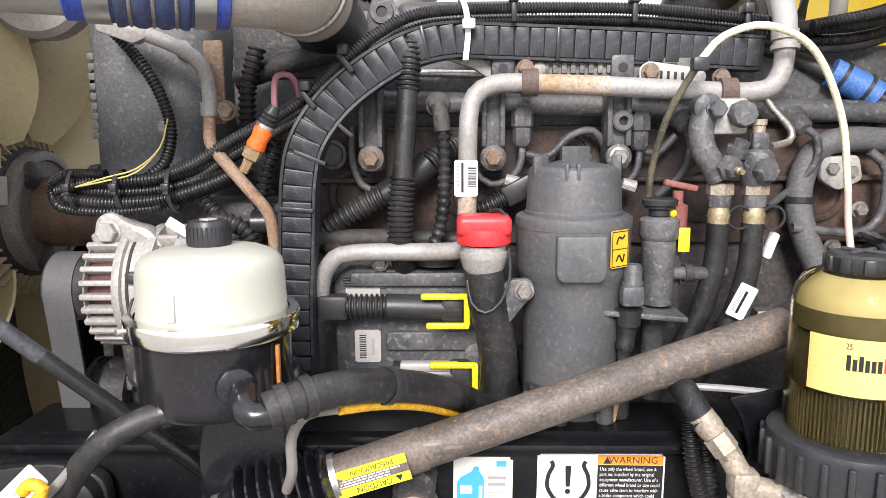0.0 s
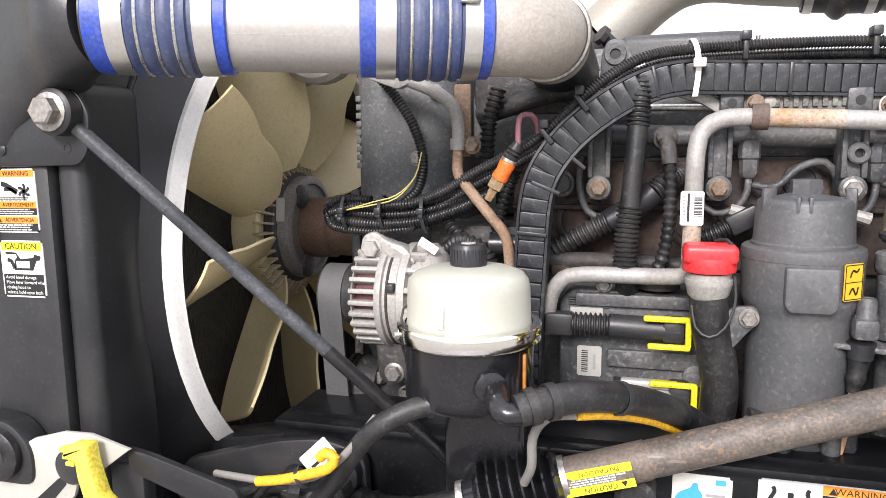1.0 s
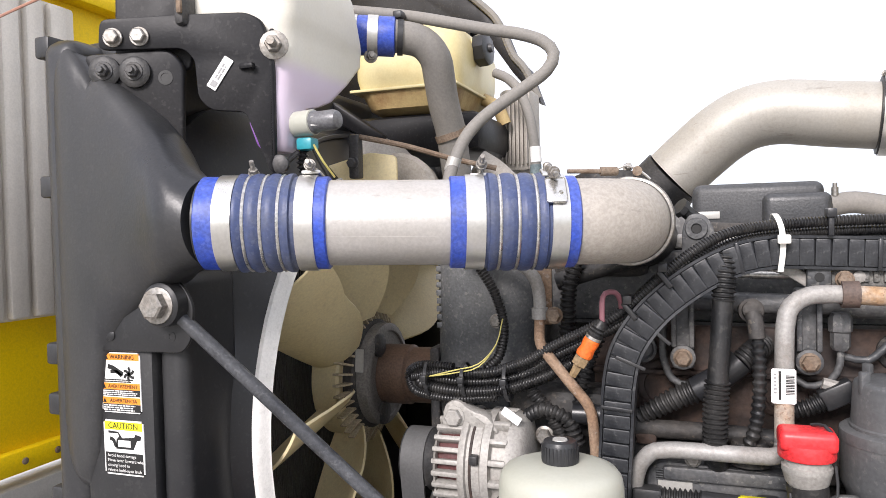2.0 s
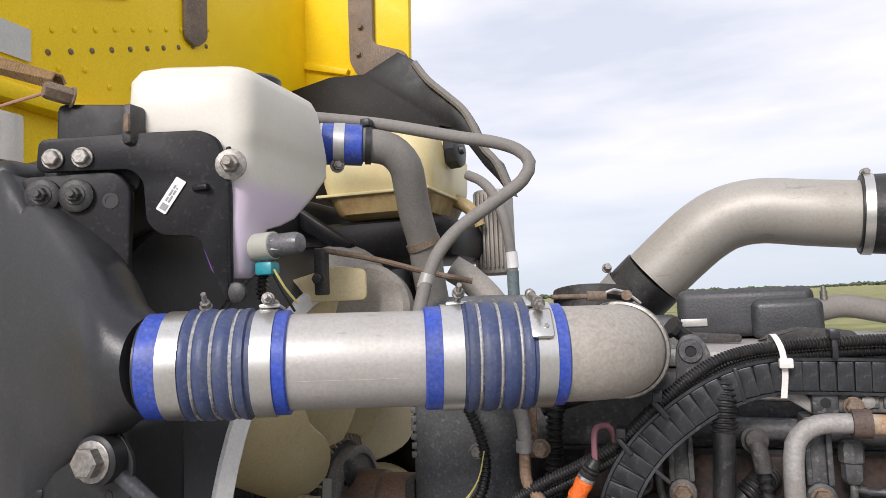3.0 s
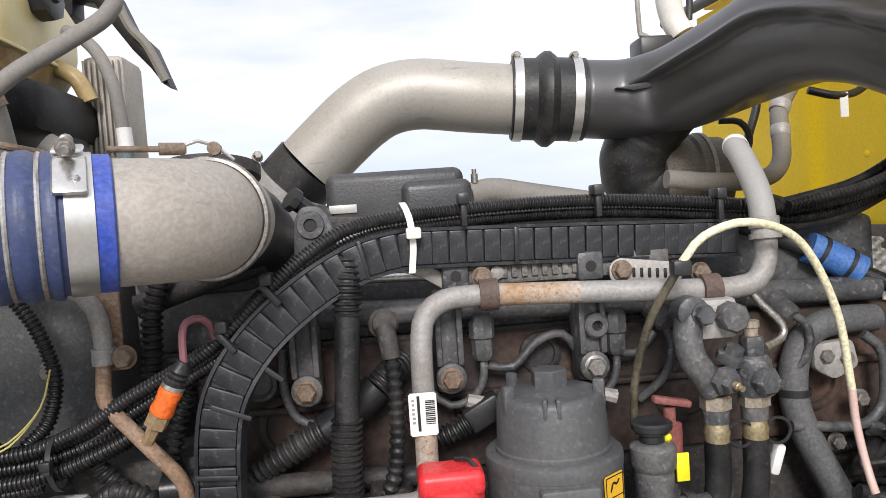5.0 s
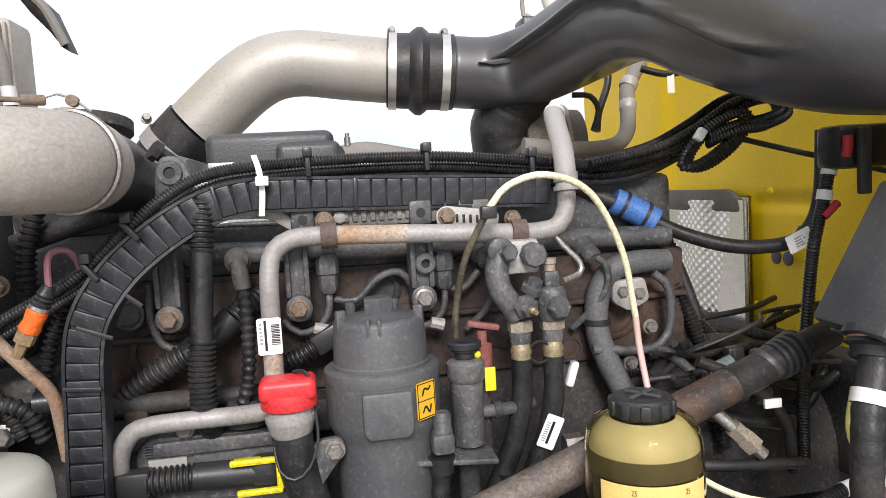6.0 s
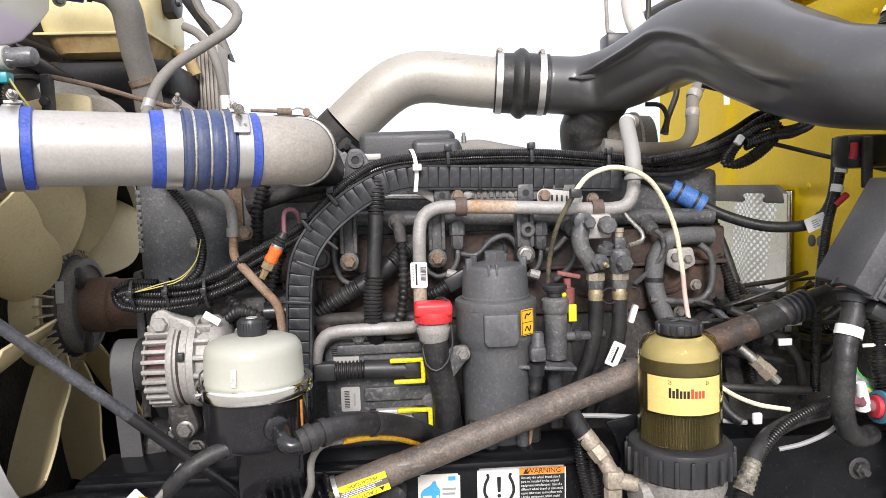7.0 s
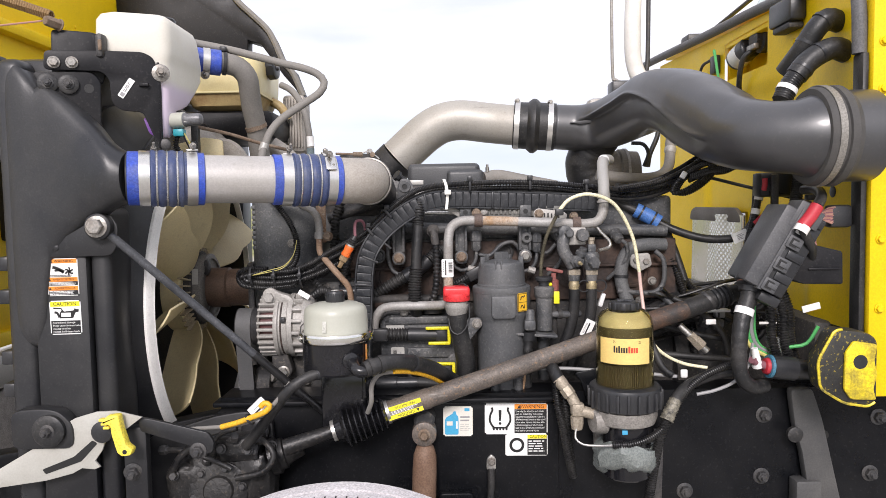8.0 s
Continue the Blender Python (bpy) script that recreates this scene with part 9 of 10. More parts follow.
part("hose", tube(B(), ((1.020, 0.755, 1.720), (0.983, 0.747, 1.728), (0.935, 0.75, 1.703), (0.905, 0.752, 1.668)), 0.0250, 18), rubber, hv)
part("corrugated_end", tube(B(), ((0.910, 0.751, 1.674), (0.888, 0.749, 1.646), (0.870, 0.745, 1.613)), 0.0215, 18, wave=0.0014, period=0.006), conduit_mat, hv)
for at, ax in (((0.975, 0.776, 1.794), (0.7, 0, 0.6)), ((0.946, 0.788, 1.748), (0.45, -0.2, 0.85)), ((0.955, 0.748, 1.717), (0.85, 0, 0.5)), ((0.918, 0.751, 1.684), (0.6, 0, 0.75))):
    part("tape_edge", band(B(), at, ax, 0.0252, 0.007, 0.0007, 20), plastic_black, hv)
part("lead", tube(B(), ((0.945, 0.81, 1.735), (0.925, 0.80, 1.70), (0.895, 0.79, 1.65), (0.872, 0.78, 1.615)), 0.007, 8), wire_pink, hv)
part("white_band", band(B(), (0.882, 0.748, 1.637), (0.5, 0.1, 0.85), 0.0228, 0.012, 0.0008, 20), white_mat, hv)
part("socket", box(B(), (0.975, 0.93, 1.838), (1.0195, 1.055, 1.902), 0.010), plastic_black, hv)
part("socket_skirt", box(B(), (0.980, 0.945, 1.822), (1.0195, 1.04, 1.839), 0.006), engine_dark, hv)

# ---- fuse box and wiring at the firewall ----
fb = thing("fuse_box", (0.80, 0.73, 1.20), "tilted dark grey fuse box with snap catches", "fuse box")
FM = Matrix.Translation((0.835, 0.681, 1.277)) @ Matrix(((0.870, 0.091, 0.485), (-0.080, 0.996, -0.044), (-0.487, -0.001, 0.874))).to_4x4()
fb_mat = surf("fuse_box_plastic", (0.060, 0.062, 0.067), 0.48, stain=(0.12, 0.12, 0.122), amount=0.55, size=9, speck=(0.2, 0.19, 0.18), specks=0.15, grain=0.12, bump=0.1)
part("lid", box(B(), (-0.052, -0.058, -0.0945), (-0.014, 0.066, 0.090), 0.006, FM), fb_mat, fb)
part("lid_lip", box(B(), (-0.020, -0.063, -0.0975), (-0.010, 0.070, 0.0965), 0.002, FM), fb_mat, fb)
part("raised_end", box(B(), (-0.030, -0.060, 0.050), (0.018, 0.010, 0.112), 0.005, FM), fb_mat, fb)
part("base", box(B(), (-0.0095, -0.056, -0.094), (0.040, 0.062, 0.094), 0.005, FM), plastic_black, fb)
part("base_foot", box(B(), (-0.004, -0.050, -0.118), (0.044, 0.050, -0.0945), 0.006, FM), plastic_black, fb)
for z in (-0.080, -0.030, 0.022):
    ct = part("catch", box(B(), (-0.016, -0.0665, z - 0.014), (0.016, -0.0565, z + 0.014), 0.002, FM), fb_mat, fb)
    part("catch_slot", box(B(), (-0.010, -0.0676, z - 0.009), (0.006, -0.0662, z + 0.009), 0, FM), ink_black, ct)
    part("catch_tongue", box(B(), (-0.006, -0.0695, z - 0.005), (0.014, -0.0660, z + 0.005), 0.001, FM), fb_mat, ct)
for z in (-0.055, -0.004, 0.080):
    part("side_rib", box(B(), (0.000, -0.0600, z - 0.009), (0.036, -0.0555, z + 0.009), 0.0015, FM), plastic_black, fb)
part("end_plate", box(B(), (-0.002, -0.0630, 0.064), (0.026, -0.0595, 0.104), 0.0015, FM), fb_mat, fb)
part("bracket", prism(B(), rounded([(0.822, 1.226), (0.872, 1.298), (0.905, 1.288), (0.956, 1.275), (0.958, 1.204), (0.872, 1.206)], 0.006), 0.640, 0.700, "y", 0.004), bracket_black, fb)
part("bracket_ridge", box(B(), (0.880, 0.636, 1.236), (0.950, 0.641, 1.241), 0.002), bracket_black, fb)
co = thing("bulkhead_connector", (0.96, 0.69, 1.32), "black bulkhead plug with a fan of salmon wires", "connector")
part("shell", box(B(), (0.945, 0.672, 1.325), (0.995, 0.705, 1.375), 0.008), plastic_black, co)
for k in range(13):
    part("wire", tube(B(), ((0.950 + 0.003 * (k % 5), 0.674, 1.334 + 0.003 * k), (0.930 - 0.002 * (k % 3), 0.676, 1.340 + 0.0018 * k), (0.912, 0.672, 1.318 - 0.001 * k), (0.890 + 0.0016 * k, 0.660, 1.285)), 0.0021, 6), (wire_brown, wire_brown, wire_pink)[k % 3], co)
rc = thing("battery_cable", (0.9, 0.72, 1.3), "red battery cable with a white band", "cable")
part("red_sleeve", tube(B(), ((0.884, 0.612, 1.374), (0.868, 0.608, 1.352), (0.850, 0.606, 1.332)), 0.0135, 14), wire_red, rc)
part("white_band", band(B(), (0.849, 0.606, 1.326), (-0.55, -0.1, -0.8), 0.0142, 0.016, 0.0008, 18), white_mat, rc)
part("upper_lead", tube(B(), ((0.884, 0.612, 1.373), (0.905, 0.635, 1.395), (0.925, 0.70, 1.41), (0.93, 0.76, 1.41)), 0.011, 12), rubber, rc)
part("lower_lead", tube(B(), ((0.850, 0.606, 1.332), (0.862, 0.612, 1.31), (0.880, 0.625, 1.285), (0.892, 0.648, 1.262)), 0.010, 12), rubber, rc)
bd = thing("power_studs", (0.88, 0.85, 1.38), "black terminal block with red and black leads under the duct", "terminal block")
part("block", box(B(), (0.870, 0.850, 1.395), (0.960, 0.900, 1.455), 0.008), plastic_black, bd)
part("red_lead", tube(B(), ((0.878, 0.845, 1.44), (0.878, 0.845, 1.425), (0.877, 0.848, 1.412)), 0.0065, 10), wire_red, bd)
part("bar", box(B(), (0.892, 0.838, 1.36), (0.910, 0.848, 1.45), 0.003), bolt_dark, bd)
part("ribbed_lead", tube(B(), ((0.955, 0.83, 1.47), (0.945, 0.82, 1.42), (0.93, 0.80, 1.37)), 0.013, 12, wave=0.003, period=0.006), conduit_mat, bd)
part("spade", box(B(), (0.955, 0.79, 1.385), (0.985, 0.81, 1.40), 0.004), plastic_black, bd)

mc = thing("main_cable", (0.75, 0.95, 1.28), "thick black cable with a blue wrap sagging to the firewall", "cable")
MC = ((0.505, 0.985, 1.405), (0.560, 0.985, 1.385), (0.600, 0.975, 1.366), (0.640, 0.965, 1.345), (0.700, 0.948, 1.312), (0.770, 0.925, 1.290), (0.840, 0.905, 1.292), (0.872, 0.898, 1.318), (0.885, 0.895, 1.365), (0.889, 0.895, 1.45))
part("cable", tube(B(), MC, 0.0105, 14), rubber, mc)
part("blue_wrap", tube(B(), ((0.604, 0.972, 1.366), (0.634, 0.966, 1.350), (0.662, 0.958, 1.332)), 0.0195, 18), blue_tape, mc, "blue silicone wrap")
for s in (0.618, 0.648):
    part("wrap_tie", band(B(), (s, 0.968 - 0.2 * (s - 0.618), 1.3585 - 0.55 * (s - 0.618)), (0.85, -0.2, -0.5), 0.0198, 0.005, 0.0014, 20), plastic_black, mc)
tg = Sheet("cable_tag", (0.8295, 0.886, 1.277), (0.75, 0, 0.30), (0, -1, 0), 0.040, 0.026, "", parent=mc)
tg.lines(0.012, 0.030, 0.004, 0.020, 4, ink_grey)
part("cable_tie", band(B(), (0.866, 0.899, 1.305), (0.5, 0, 0.8), 0.0135, 0.006, 0.002, 18), plastic_black, mc)
vr = thing("vertical_loom", (0.87, 0.89, 1.1), "black ribbed conduit with white tape running up the firewall", "wiring loom")
part("conduit", tube(B(), ((0.846, 0.900, 0.98), (0.844, 0.897, 1.06), (0.846, 0.892, 1.16), (0.856, 0.888, 1.28), (0.874, 0.886, 1.36), (0.890, 0.886, 1.44)), 0.0086, 14, wave=0.0012, period=0.0045), conduit_mat, vr)
for z, x in ((1.395, 0.882), (1.360, 0.874)):
    part("white_tape", band(B(), (x, 0.886, z), (0.2, 0, 1), 0.0098, 0.014, 0.0008, 18), white_mat, vr)
part("red_tip", tube(B(), ((0.868, 0.880, 1.330), (0.878, 0.878, 1.340), (0.889, 0.88, 1.348)), 0.006, 10), wire_red, vr)

bu = thing("cable_bundle", (0.75, 0.95, 1.40), "bundle of black cables coiled and tied below the duct", "wiring loom")
for k, (dy, dz, r, w) in enumerate(((0, 0, 0.0075, 0.0018), (0.016, 0.012, 0.0068, 0.0), (-0.012, 0.014, 0.0055, 0.0015), (0.01, 0.022, 0.0058, 0.0))):
    pts = ((0.545, 0.935 + dy, 1.418 + dz * 0.3), (0.640, 0.94 + dy, 1.430 + dz * 0.6), (0.705, 0.945 + dy, 1.450 + dz), (0.760, 0.945 + dy, 1.482 + dz), (0.80, 0.94 + dy, 1.500 + dz * 0.6), (0.838, 0.94 + dy, 1.503 + dz * 0.3), (0.850, 0.938 + dy, 1.488 - 0.003 * k), (0.82, 0.932 + dy, 1.474 - 0.004 * k), (0.770, 0.928 + dy, 1.466 - 0.003 * k), (0.722, 0.926, 1.452 - 0.004 * k))
    part("cable", tube(B(), pts, r, 12, wave=w, period=0.005), conduit_mat, bu)
for k in range(3):
    c = Vector((0.728 + 0.008 * k, 0.925, 1.446))
    part("coil", tube(B(), [c + Vector((0.046 * math.cos(a) - 0.012 * math.sin(a), 0.004 * k, 0.034 * math.cos(a) + (0.013 + 0.002 * k) * math.sin(a))) for a in (2 * math.pi * j / 18 for j in range(19))], 0.0062, 10, wave=0.0018, period=0.005), conduit_mat, bu)
part("white_tie", box(B(), (0.699, 0.910, 1.446), (0.711, 0.922, 1.464), 0.002, Matrix.Translation((0.704, 0, 1.455)) @ pose(0, 0, 0, 0, 35, 0) @ Matrix.Translation((-0.704, 0, -1.455))), white_mat, bu)
part("thin_lead", tube(B(), ((0.770, 0.94, 1.450), (0.86, 0.93, 1.425), (0.96, 0.90, 1.395), (1.01, 0.88, 1.378)), 0.0042, 8), rubber, bu)
rh2 = thing("rear_harness", (0.6, 1.05, 1.33), "black harness hanging behind the rear of the engine", "wiring loom")
for k, pts in enumerate((((0.56, 1.02, 1.43), (0.60, 1.03, 1.42), (0.66, 1.02, 1.38), (0.69, 1.0, 1.31), (0.685, 0.99, 1.25)), ((0.50, 1.03, 1.40), (0.58, 1.03, 1.375), (0.66, 1.01, 1.345), (0.70, 1.0, 1.28), (0.73, 0.98, 1.18)), ((0.665, 0.99, 1.34), (0.685, 0.985, 1.26), (0.715, 0.97, 1.18), (0.74, 0.96, 1.08), (0.745, 0.94, 0.99)), ((0.70, 1.02, 1.22), (0.75, 1.02, 1.17), (0.80, 1.01, 1.12), (0.87, 0.99, 1.09)), ((0.71, 1.04, 1.17), (0.78, 1.05, 1.15), (0.86, 1.05, 1.13), (0.93, 1.03, 1.125)), ((0.69, 1.0, 1.20), (0.76, 0.98, 1.12), (0.84, 0.95, 1.075)), ((0.64, 1.0, 1.41), (0.70, 1.01, 1.425), (0.76, 1.02, 1.46)))):
    part("conduit", tube(B(), pts, 0.011 - 0.0008 * k, 12, wave=0.0024 if k in (2, 3) else 0.0, period=0.006), conduit_mat if k in (2, 3) else rubber, rh2)
part("red_plug", box(B(), (0.845, 1.02, 1.118), (0.875, 1.04, 1.132), 0.003), wire_red, rh2)
part("white_plug", box(B(), (0.877, 1.018, 1.116), (0.905, 1.038, 1.130), 0.003), white_mat, rh2)
for k, (x, z) in enumerate(((0.755, 1.082), (0.79, 1.072))):
    part("hose_clamp", tube(B(), ((x, 0.93, z), (x + 0.018, 0.928, z - 0.004)), 0.016, 16), engine_grey, rh2)
tr = thing("transmission_housing", (0.9, 1.1, 0.70), "dark grimy bell housing behind the engine", "housing")
part("bell", lathe(B(), (0.72, 1.15, 0.92), (1, 0, 0), ((0, 0.20), (0.04, 0.20), (0.05, 0.19), (0.28, 0.15), (0.50, 0.13)), 40), engine_dark, tr)
part("flange", lathe(B(), (0.70, 1.15, 0.92), (1, 0, 0), ((0, 0.21), (0.02, 0.21)), 40), engine_dark, tr)
for k, pts in enumerate((((0.60, 0.90, 1.09), (0.70, 0.89, 1.06), (0.80, 0.88, 1.04)), ((0.57, 0.86, 1.02), (0.68, 0.84, 1.01), (0.80, 0.84, 1.0)), ((0.66, 0.86, 1.15), (0.72, 0.85, 1.12), (0.78, 0.85, 1.06), (0.80, 0.86, 0.98)))):
    part("cable", tube(B(), pts, 0.008, 10), rubber, tr)
part("fitting", tube(B(), ((0.672, 0.845, 1.085), (0.695, 0.838, 1.062), (0.735, 0.83, 1.022)), 0.0085, 12), bright_steel, tr)
part("brass_end", lathe(B(), (0.695, 0.838, 1.062), (0.68, -0.1, -0.68), ((0, 0.013), (0.018, 0.013), (0.020, 0.015), (0.040, 0.015), (0.042, 0.012)), 6), zinc, tr)
part("green_cap", tube(B(), ((0.70, 0.90, 1.115), (0.735, 0.895, 1.130)), 0.015, 14), surf("grey_green_hose", (0.14, 0.19, 0.18), 0.6, amount=0.5), tr)
part("white_patch", box(B(), (0.755, 0.90, 1.106), (0.82, 0.93, 1.113), 0.002), white_mat, tr)
ct2 = thing("floor_harness", (0.78, 1.0, 1.10), "tangle of dusty black cables and hoses behind the engine", "wiring loom")
rng = random.Random(41)
for k in range(16):
    y = 0.90 + 0.24 * rng.random()
    z = 1.06 + 0.12 * rng.random()
    pts = [(0.60 + 0.10 * j + 0.03 * rng.random(), y + 0.05 * (rng.random() - 0.5) + 0.02 * j, z - 0.025 * abs(j - 1.5) + 0.045 * (rng.random() - 0.5)) for j in range(4)]
    pts.append((0.96 + 0.04 * rng.random(), y + 0.06, z - 0.03 + 0.05 * rng.random()))
    ribbed = k % 3 == 0
    part("cable", tube(B(), pts, 0.0045 + 0.006 * rng.random(), 10, wave=0.002 if ribbed else 0.0, period=0.005), (conduit_mat, rubber, rubber, plastic_black)[k % 4], ct2)
for k in range(14):
    y = 0.88 + 0.16 * rng.random()
    z = 1.03 + 0.13 * rng.random()
    pts = [(0.60 + 0.085 * j + 0.04 * rng.random(), y + 0.06 * (rng.random() - 0.5) + 0.03 * j, z + 0.05 * (rng.random() - 0.5)) for j in range(5)]
    part("lead", tube(B(), pts, 0.003 + 0.004 * rng.random(), 8), (rubber, plastic_black, rubber, conduit_mat)[k % 4], ct2)
for k in range(5):
    x, y, z = 0.63 + 0.055 * k, 0.875 + 0.02 * k, 1.085 + 0.022 * ((k * 7) % 3)
    plug = part("plug", box(B(), (x, y, z), (x + 0.026, y + 0.020, z + 0.018), 0.004), plastic_black if k != 3 else ink_grey, ct2)
    part("plug_rib", box(B(), (x + 0.006, y - 0.002, z + 0.003), (x + 0.010, y + 0.001, z + 0.015), 0.001), bolt_dark, plug)
part("grey_green_cap", tube(B(), ((0.79, 0.90, 1.135), (0.815, 0.89, 1.150)), 0.011, 12), surf("sage_cap", (0.20, 0.25, 0.23), 0.5, amount=0.4), ct2)
sd = thing("steering_joint", (0.75, 0.68, 1.15), "black taped steering joint below the fuse box", "joint")
part("yoke", tube(B(), ((0.722, 0.664, 1.200), (0.745, 0.668, 1.212), (0.79, 0.69, 1.222)), 0.021, 16), rubber, sd)
part("cross", lathe(B(), (0.728, 0.664, 1.203), (0.6, 0, 0.5), ((0, 0.024), (0.006, 0.026), (0.012, 0.024)), 18), bolt_dark, sd)
part("tag", box(B(), (0.724, 0.655, 1.150), (0.748, 0.660, 1.162), 0.001), white_mat, sd)
sd.location += Vector((0.0, 0.153, -0.058))
dl = thing("taped_loom", (0.78, 0.72, 1.0), "thick taped black loom dropping from the fuse box", "wiring loom")
DL = ((0.800, 0.725, 1.205), (0.792, 0.718, 1.170), (0.775, 0.708, 1.130), (0.766, 0.70, 1.085), (0.765, 0.70, 1.035), (0.775, 0.705, 0.995), (0.805, 0.72, 0.972), (0.84, 0.74, 0.968))
part("loom", tube(B(), DL, (0.0185, 0.0155), 16, wave=0.0006, period=0.019), rubber, dl)
part("gland", lathe(B(), (0.805, 0.73, 1.215), (-0.25, -0.2, -0.9), ((0, 0.034), (0.010, 0.036), (0.013, 0.028), (0.020, 0.034), (0.023, 0.026), (0.034, 0.024)), 22), plastic_black, dl)
part("white_band", band(B(), (0.780, 0.711, 1.142), (-0.35, -0.2, -0.9), 0.0195, 0.016, 0.0008, 22), white_mat, dl)
part("copper_ring", lathe(B(), (0.803, 0.727, 1.205), (-0.25, -0.2, -0.9), ((0, 0.0300), (0.004, 0.0305)), 22), wire_brown, dl)
part("foil_tape", tube(B(), ((0.808, 0.722, 1.058), (0.813, 0.724, 1.035), (0.818, 0.73, 1.015)), (0.007, 0.012), 10), white_mat, dl)
rp2 = thing("round_plug", (0.85, 0.74, 0.98), "round black plug with a red core and blue ring", "connector")
pa = Vector((1, 0.05, -0.12)).normalized()
part("shell", lathe(B(), (0.856, 0.745, 0.996), pa, ((0, 0.022), (0.002, 0.0265), (0.055, 0.0265), (0.058, 0.024), (0.10, 0.020)), 28), plastic_black, rp2)
part("blue_ring", lathe(B(), (0.850, 0.745, 0.997), pa, ((0, 0.020), (0.001, 0.0255), (0.007, 0.0262)), 28, False), surf("steel_blue_ring", (0.06, 0.20, 0.30), 0.4, amount=0.5), rp2)
part("red_core", lathe(B(), (0.842, 0.745, 0.998), pa, ((0, 0.008), (0.002, 0.017), (0.010, 0.0195)), 16), wire_red, rp2)
part("red_lead", tube(B(), ((0.812, 0.735, 1.015), (0.828, 0.742, 1.004), (0.845, 0.745, 0.998)), 0.0095, 12), wire_pink, rp2)
part("tail", tube(B(), ((0.95, 0.75, 0.985), (1.02, 0.76, 0.98), (1.10, 0.78, 0.98)), 0.019, 16), rubber_dust, rp2)
wl2 = thing("loose_wires", (0.85, 0.74, 1.05), "loose yellow and green wires and ribbed conduits by the plug", "wiring loom")
for k, (mt, r) in enumerate(((wire_yellow, 0.005), (wire_green, 0.004), (wire_grey, 0.005), (wire_green, 0.003))):
    part("wire", tube(B(), ((0.815 + 0.006 * k, 0.745, 1.14 + 0.004 * k), (0.812 + 0.008 * k, 0.75, 1.09), (0.83 + 0.008 * k, 0.755, 1.055), (0.87 + 0.006 * k, 0.75, 1.03 + 0.004 * k)), r, 8), mt, wl2)
for x, y in ((0.862, 0.735), (0.888, 0.73), (0.908, 0.745)):
    part("conduit", tube(B(), ((x - 0.02, y, 1.20), (x, y - 0.005, 1.14), (x + 0.004, y - 0.004, 1.08), (x + 0.02, y, 1.02)), 0.0105, 12, wave=0.0028, period=0.006), conduit_mat, wl2)
part("tag", band(B(), (0.905, 0.7635, 1.052), (0.1, 0, 1), 0.0135, 0.040, 0.0008, 18), white_mat, wl2)
part("tag", box(B(), (0.915, 0.69, 1.145), (0.955, 0.694, 1.160), 0.001, Matrix.Translation((0.93, 0, 1.15)) @ pose(0, 0, 0, 0, -14, 0) @ Matrix.Translation((-0.93, 0, -1.15))), white_mat, wl2)
part("pale_tie", box(B(), (0.835, 0.725, 1.112), (0.875, 0.728, 1.118), 0.001), zip_white, wl2)
part("green_lead", tube(B(), ((0.90, 0.72, 1.06), (0.935, 0.71, 1.07), (0.955, 0.70, 1.11)), 0.004, 8), wire_green, wl2)
rl = thing("rail_loom", (0.65, 0.70, 0.90), "ribbed conduit and taped cables along the frame rail", "wiring loom")
part("conduit", tube(B(), ((0.800, 0.715, 1.026), (0.765, 0.713, 1.021), (0.710, 0.702, 1.008), (0.660, 0.690, 0.985), (0.618, 0.672, 0.950), (0.585, 0.652, 0.905), (0.545, 0.636, 0.878), (0.50, 0.625, 0.866), (0.455, 0.625, 0.864)), 0.0075, 12, wave=0.0022, period=0.005), conduit_mat, rl)
part("white_tape", band(B(), (0.765, 0.713, 1.021), (1, 0.1, 0.15), 0.0082, 0.014, 0.0008, 16), white_mat, rl)
part("taped_cable", tube(B(), ((0.76, 0.73, 0.998), (0.70, 0.718, 0.990), (0.650, 0.70, 0.976), (0.612, 0.672, 0.957), (0.590, 0.652, 0.930)), 0.0125, 14), rubber, rl)
part("mottled_tape", tube(B(), ((0.602, 0.660, 0.950), (0.588, 0.648, 0.932), (0.577, 0.642, 0.912)), (0.0135, 0.0150), 18, 0.003, wave=0.0016, period=0.0075), surf("mottled_tape", (0.24, 0.22, 0.17), 0.45, stain=(0.012, 0.012, 0.012), amount=1.0, size=70, speck=(0.42, 0.40, 0.33), specks=0.4, bump=0.4), rl)
part("conduit", tube(B(), ((0.580, 0.645, 0.918), (0.564, 0.645, 0.870), (0.553, 0.655, 0.80), (0.548, 0.675, 0.72)), 0.0095, 12, wave=0.003, period=0.006), conduit_mat, rl)
part("grey_wire", tube(B(), ((0.785, 0.69, 1.07), (0.775, 0.688, 1.02), (0.745, 0.685, 0.985), (0.700, 0.685, 0.965), (0.66, 0.69, 0.955)), 0.0038, 8), wire_grey, rl)
part("white_clip", box(B(), (0.636, 0.724, 0.984), (0.652, 0.732, 1.003), 0.003), white_mat, rl)
part("cream_wire", tube(B(), ((0.575, 0.80, 1.075), (0.605, 0.77, 1.035), (0.645, 0.74, 1.015), (0.695, 0.72, 1.008)), 0.0038, 8), cream_hose, rl)
part("hook_hose", tube(B(), ((0.572, 0.78, 1.08), (0.585, 0.76, 1.04), (0.598, 0.735, 1.005), (0.615, 0.72, 0.992)), 0.0095, 12), rubber, rl)
part("long_wire", tube(B(), ((0.30, 0.775, 1.0), (0.38, 0.755, 1.004), (0.46, 0.75, 0.998), (0.58, 0.74, 0.990), (0.63, 0.735, 0.985)), 0.0042, 8), wire_grey, rl)
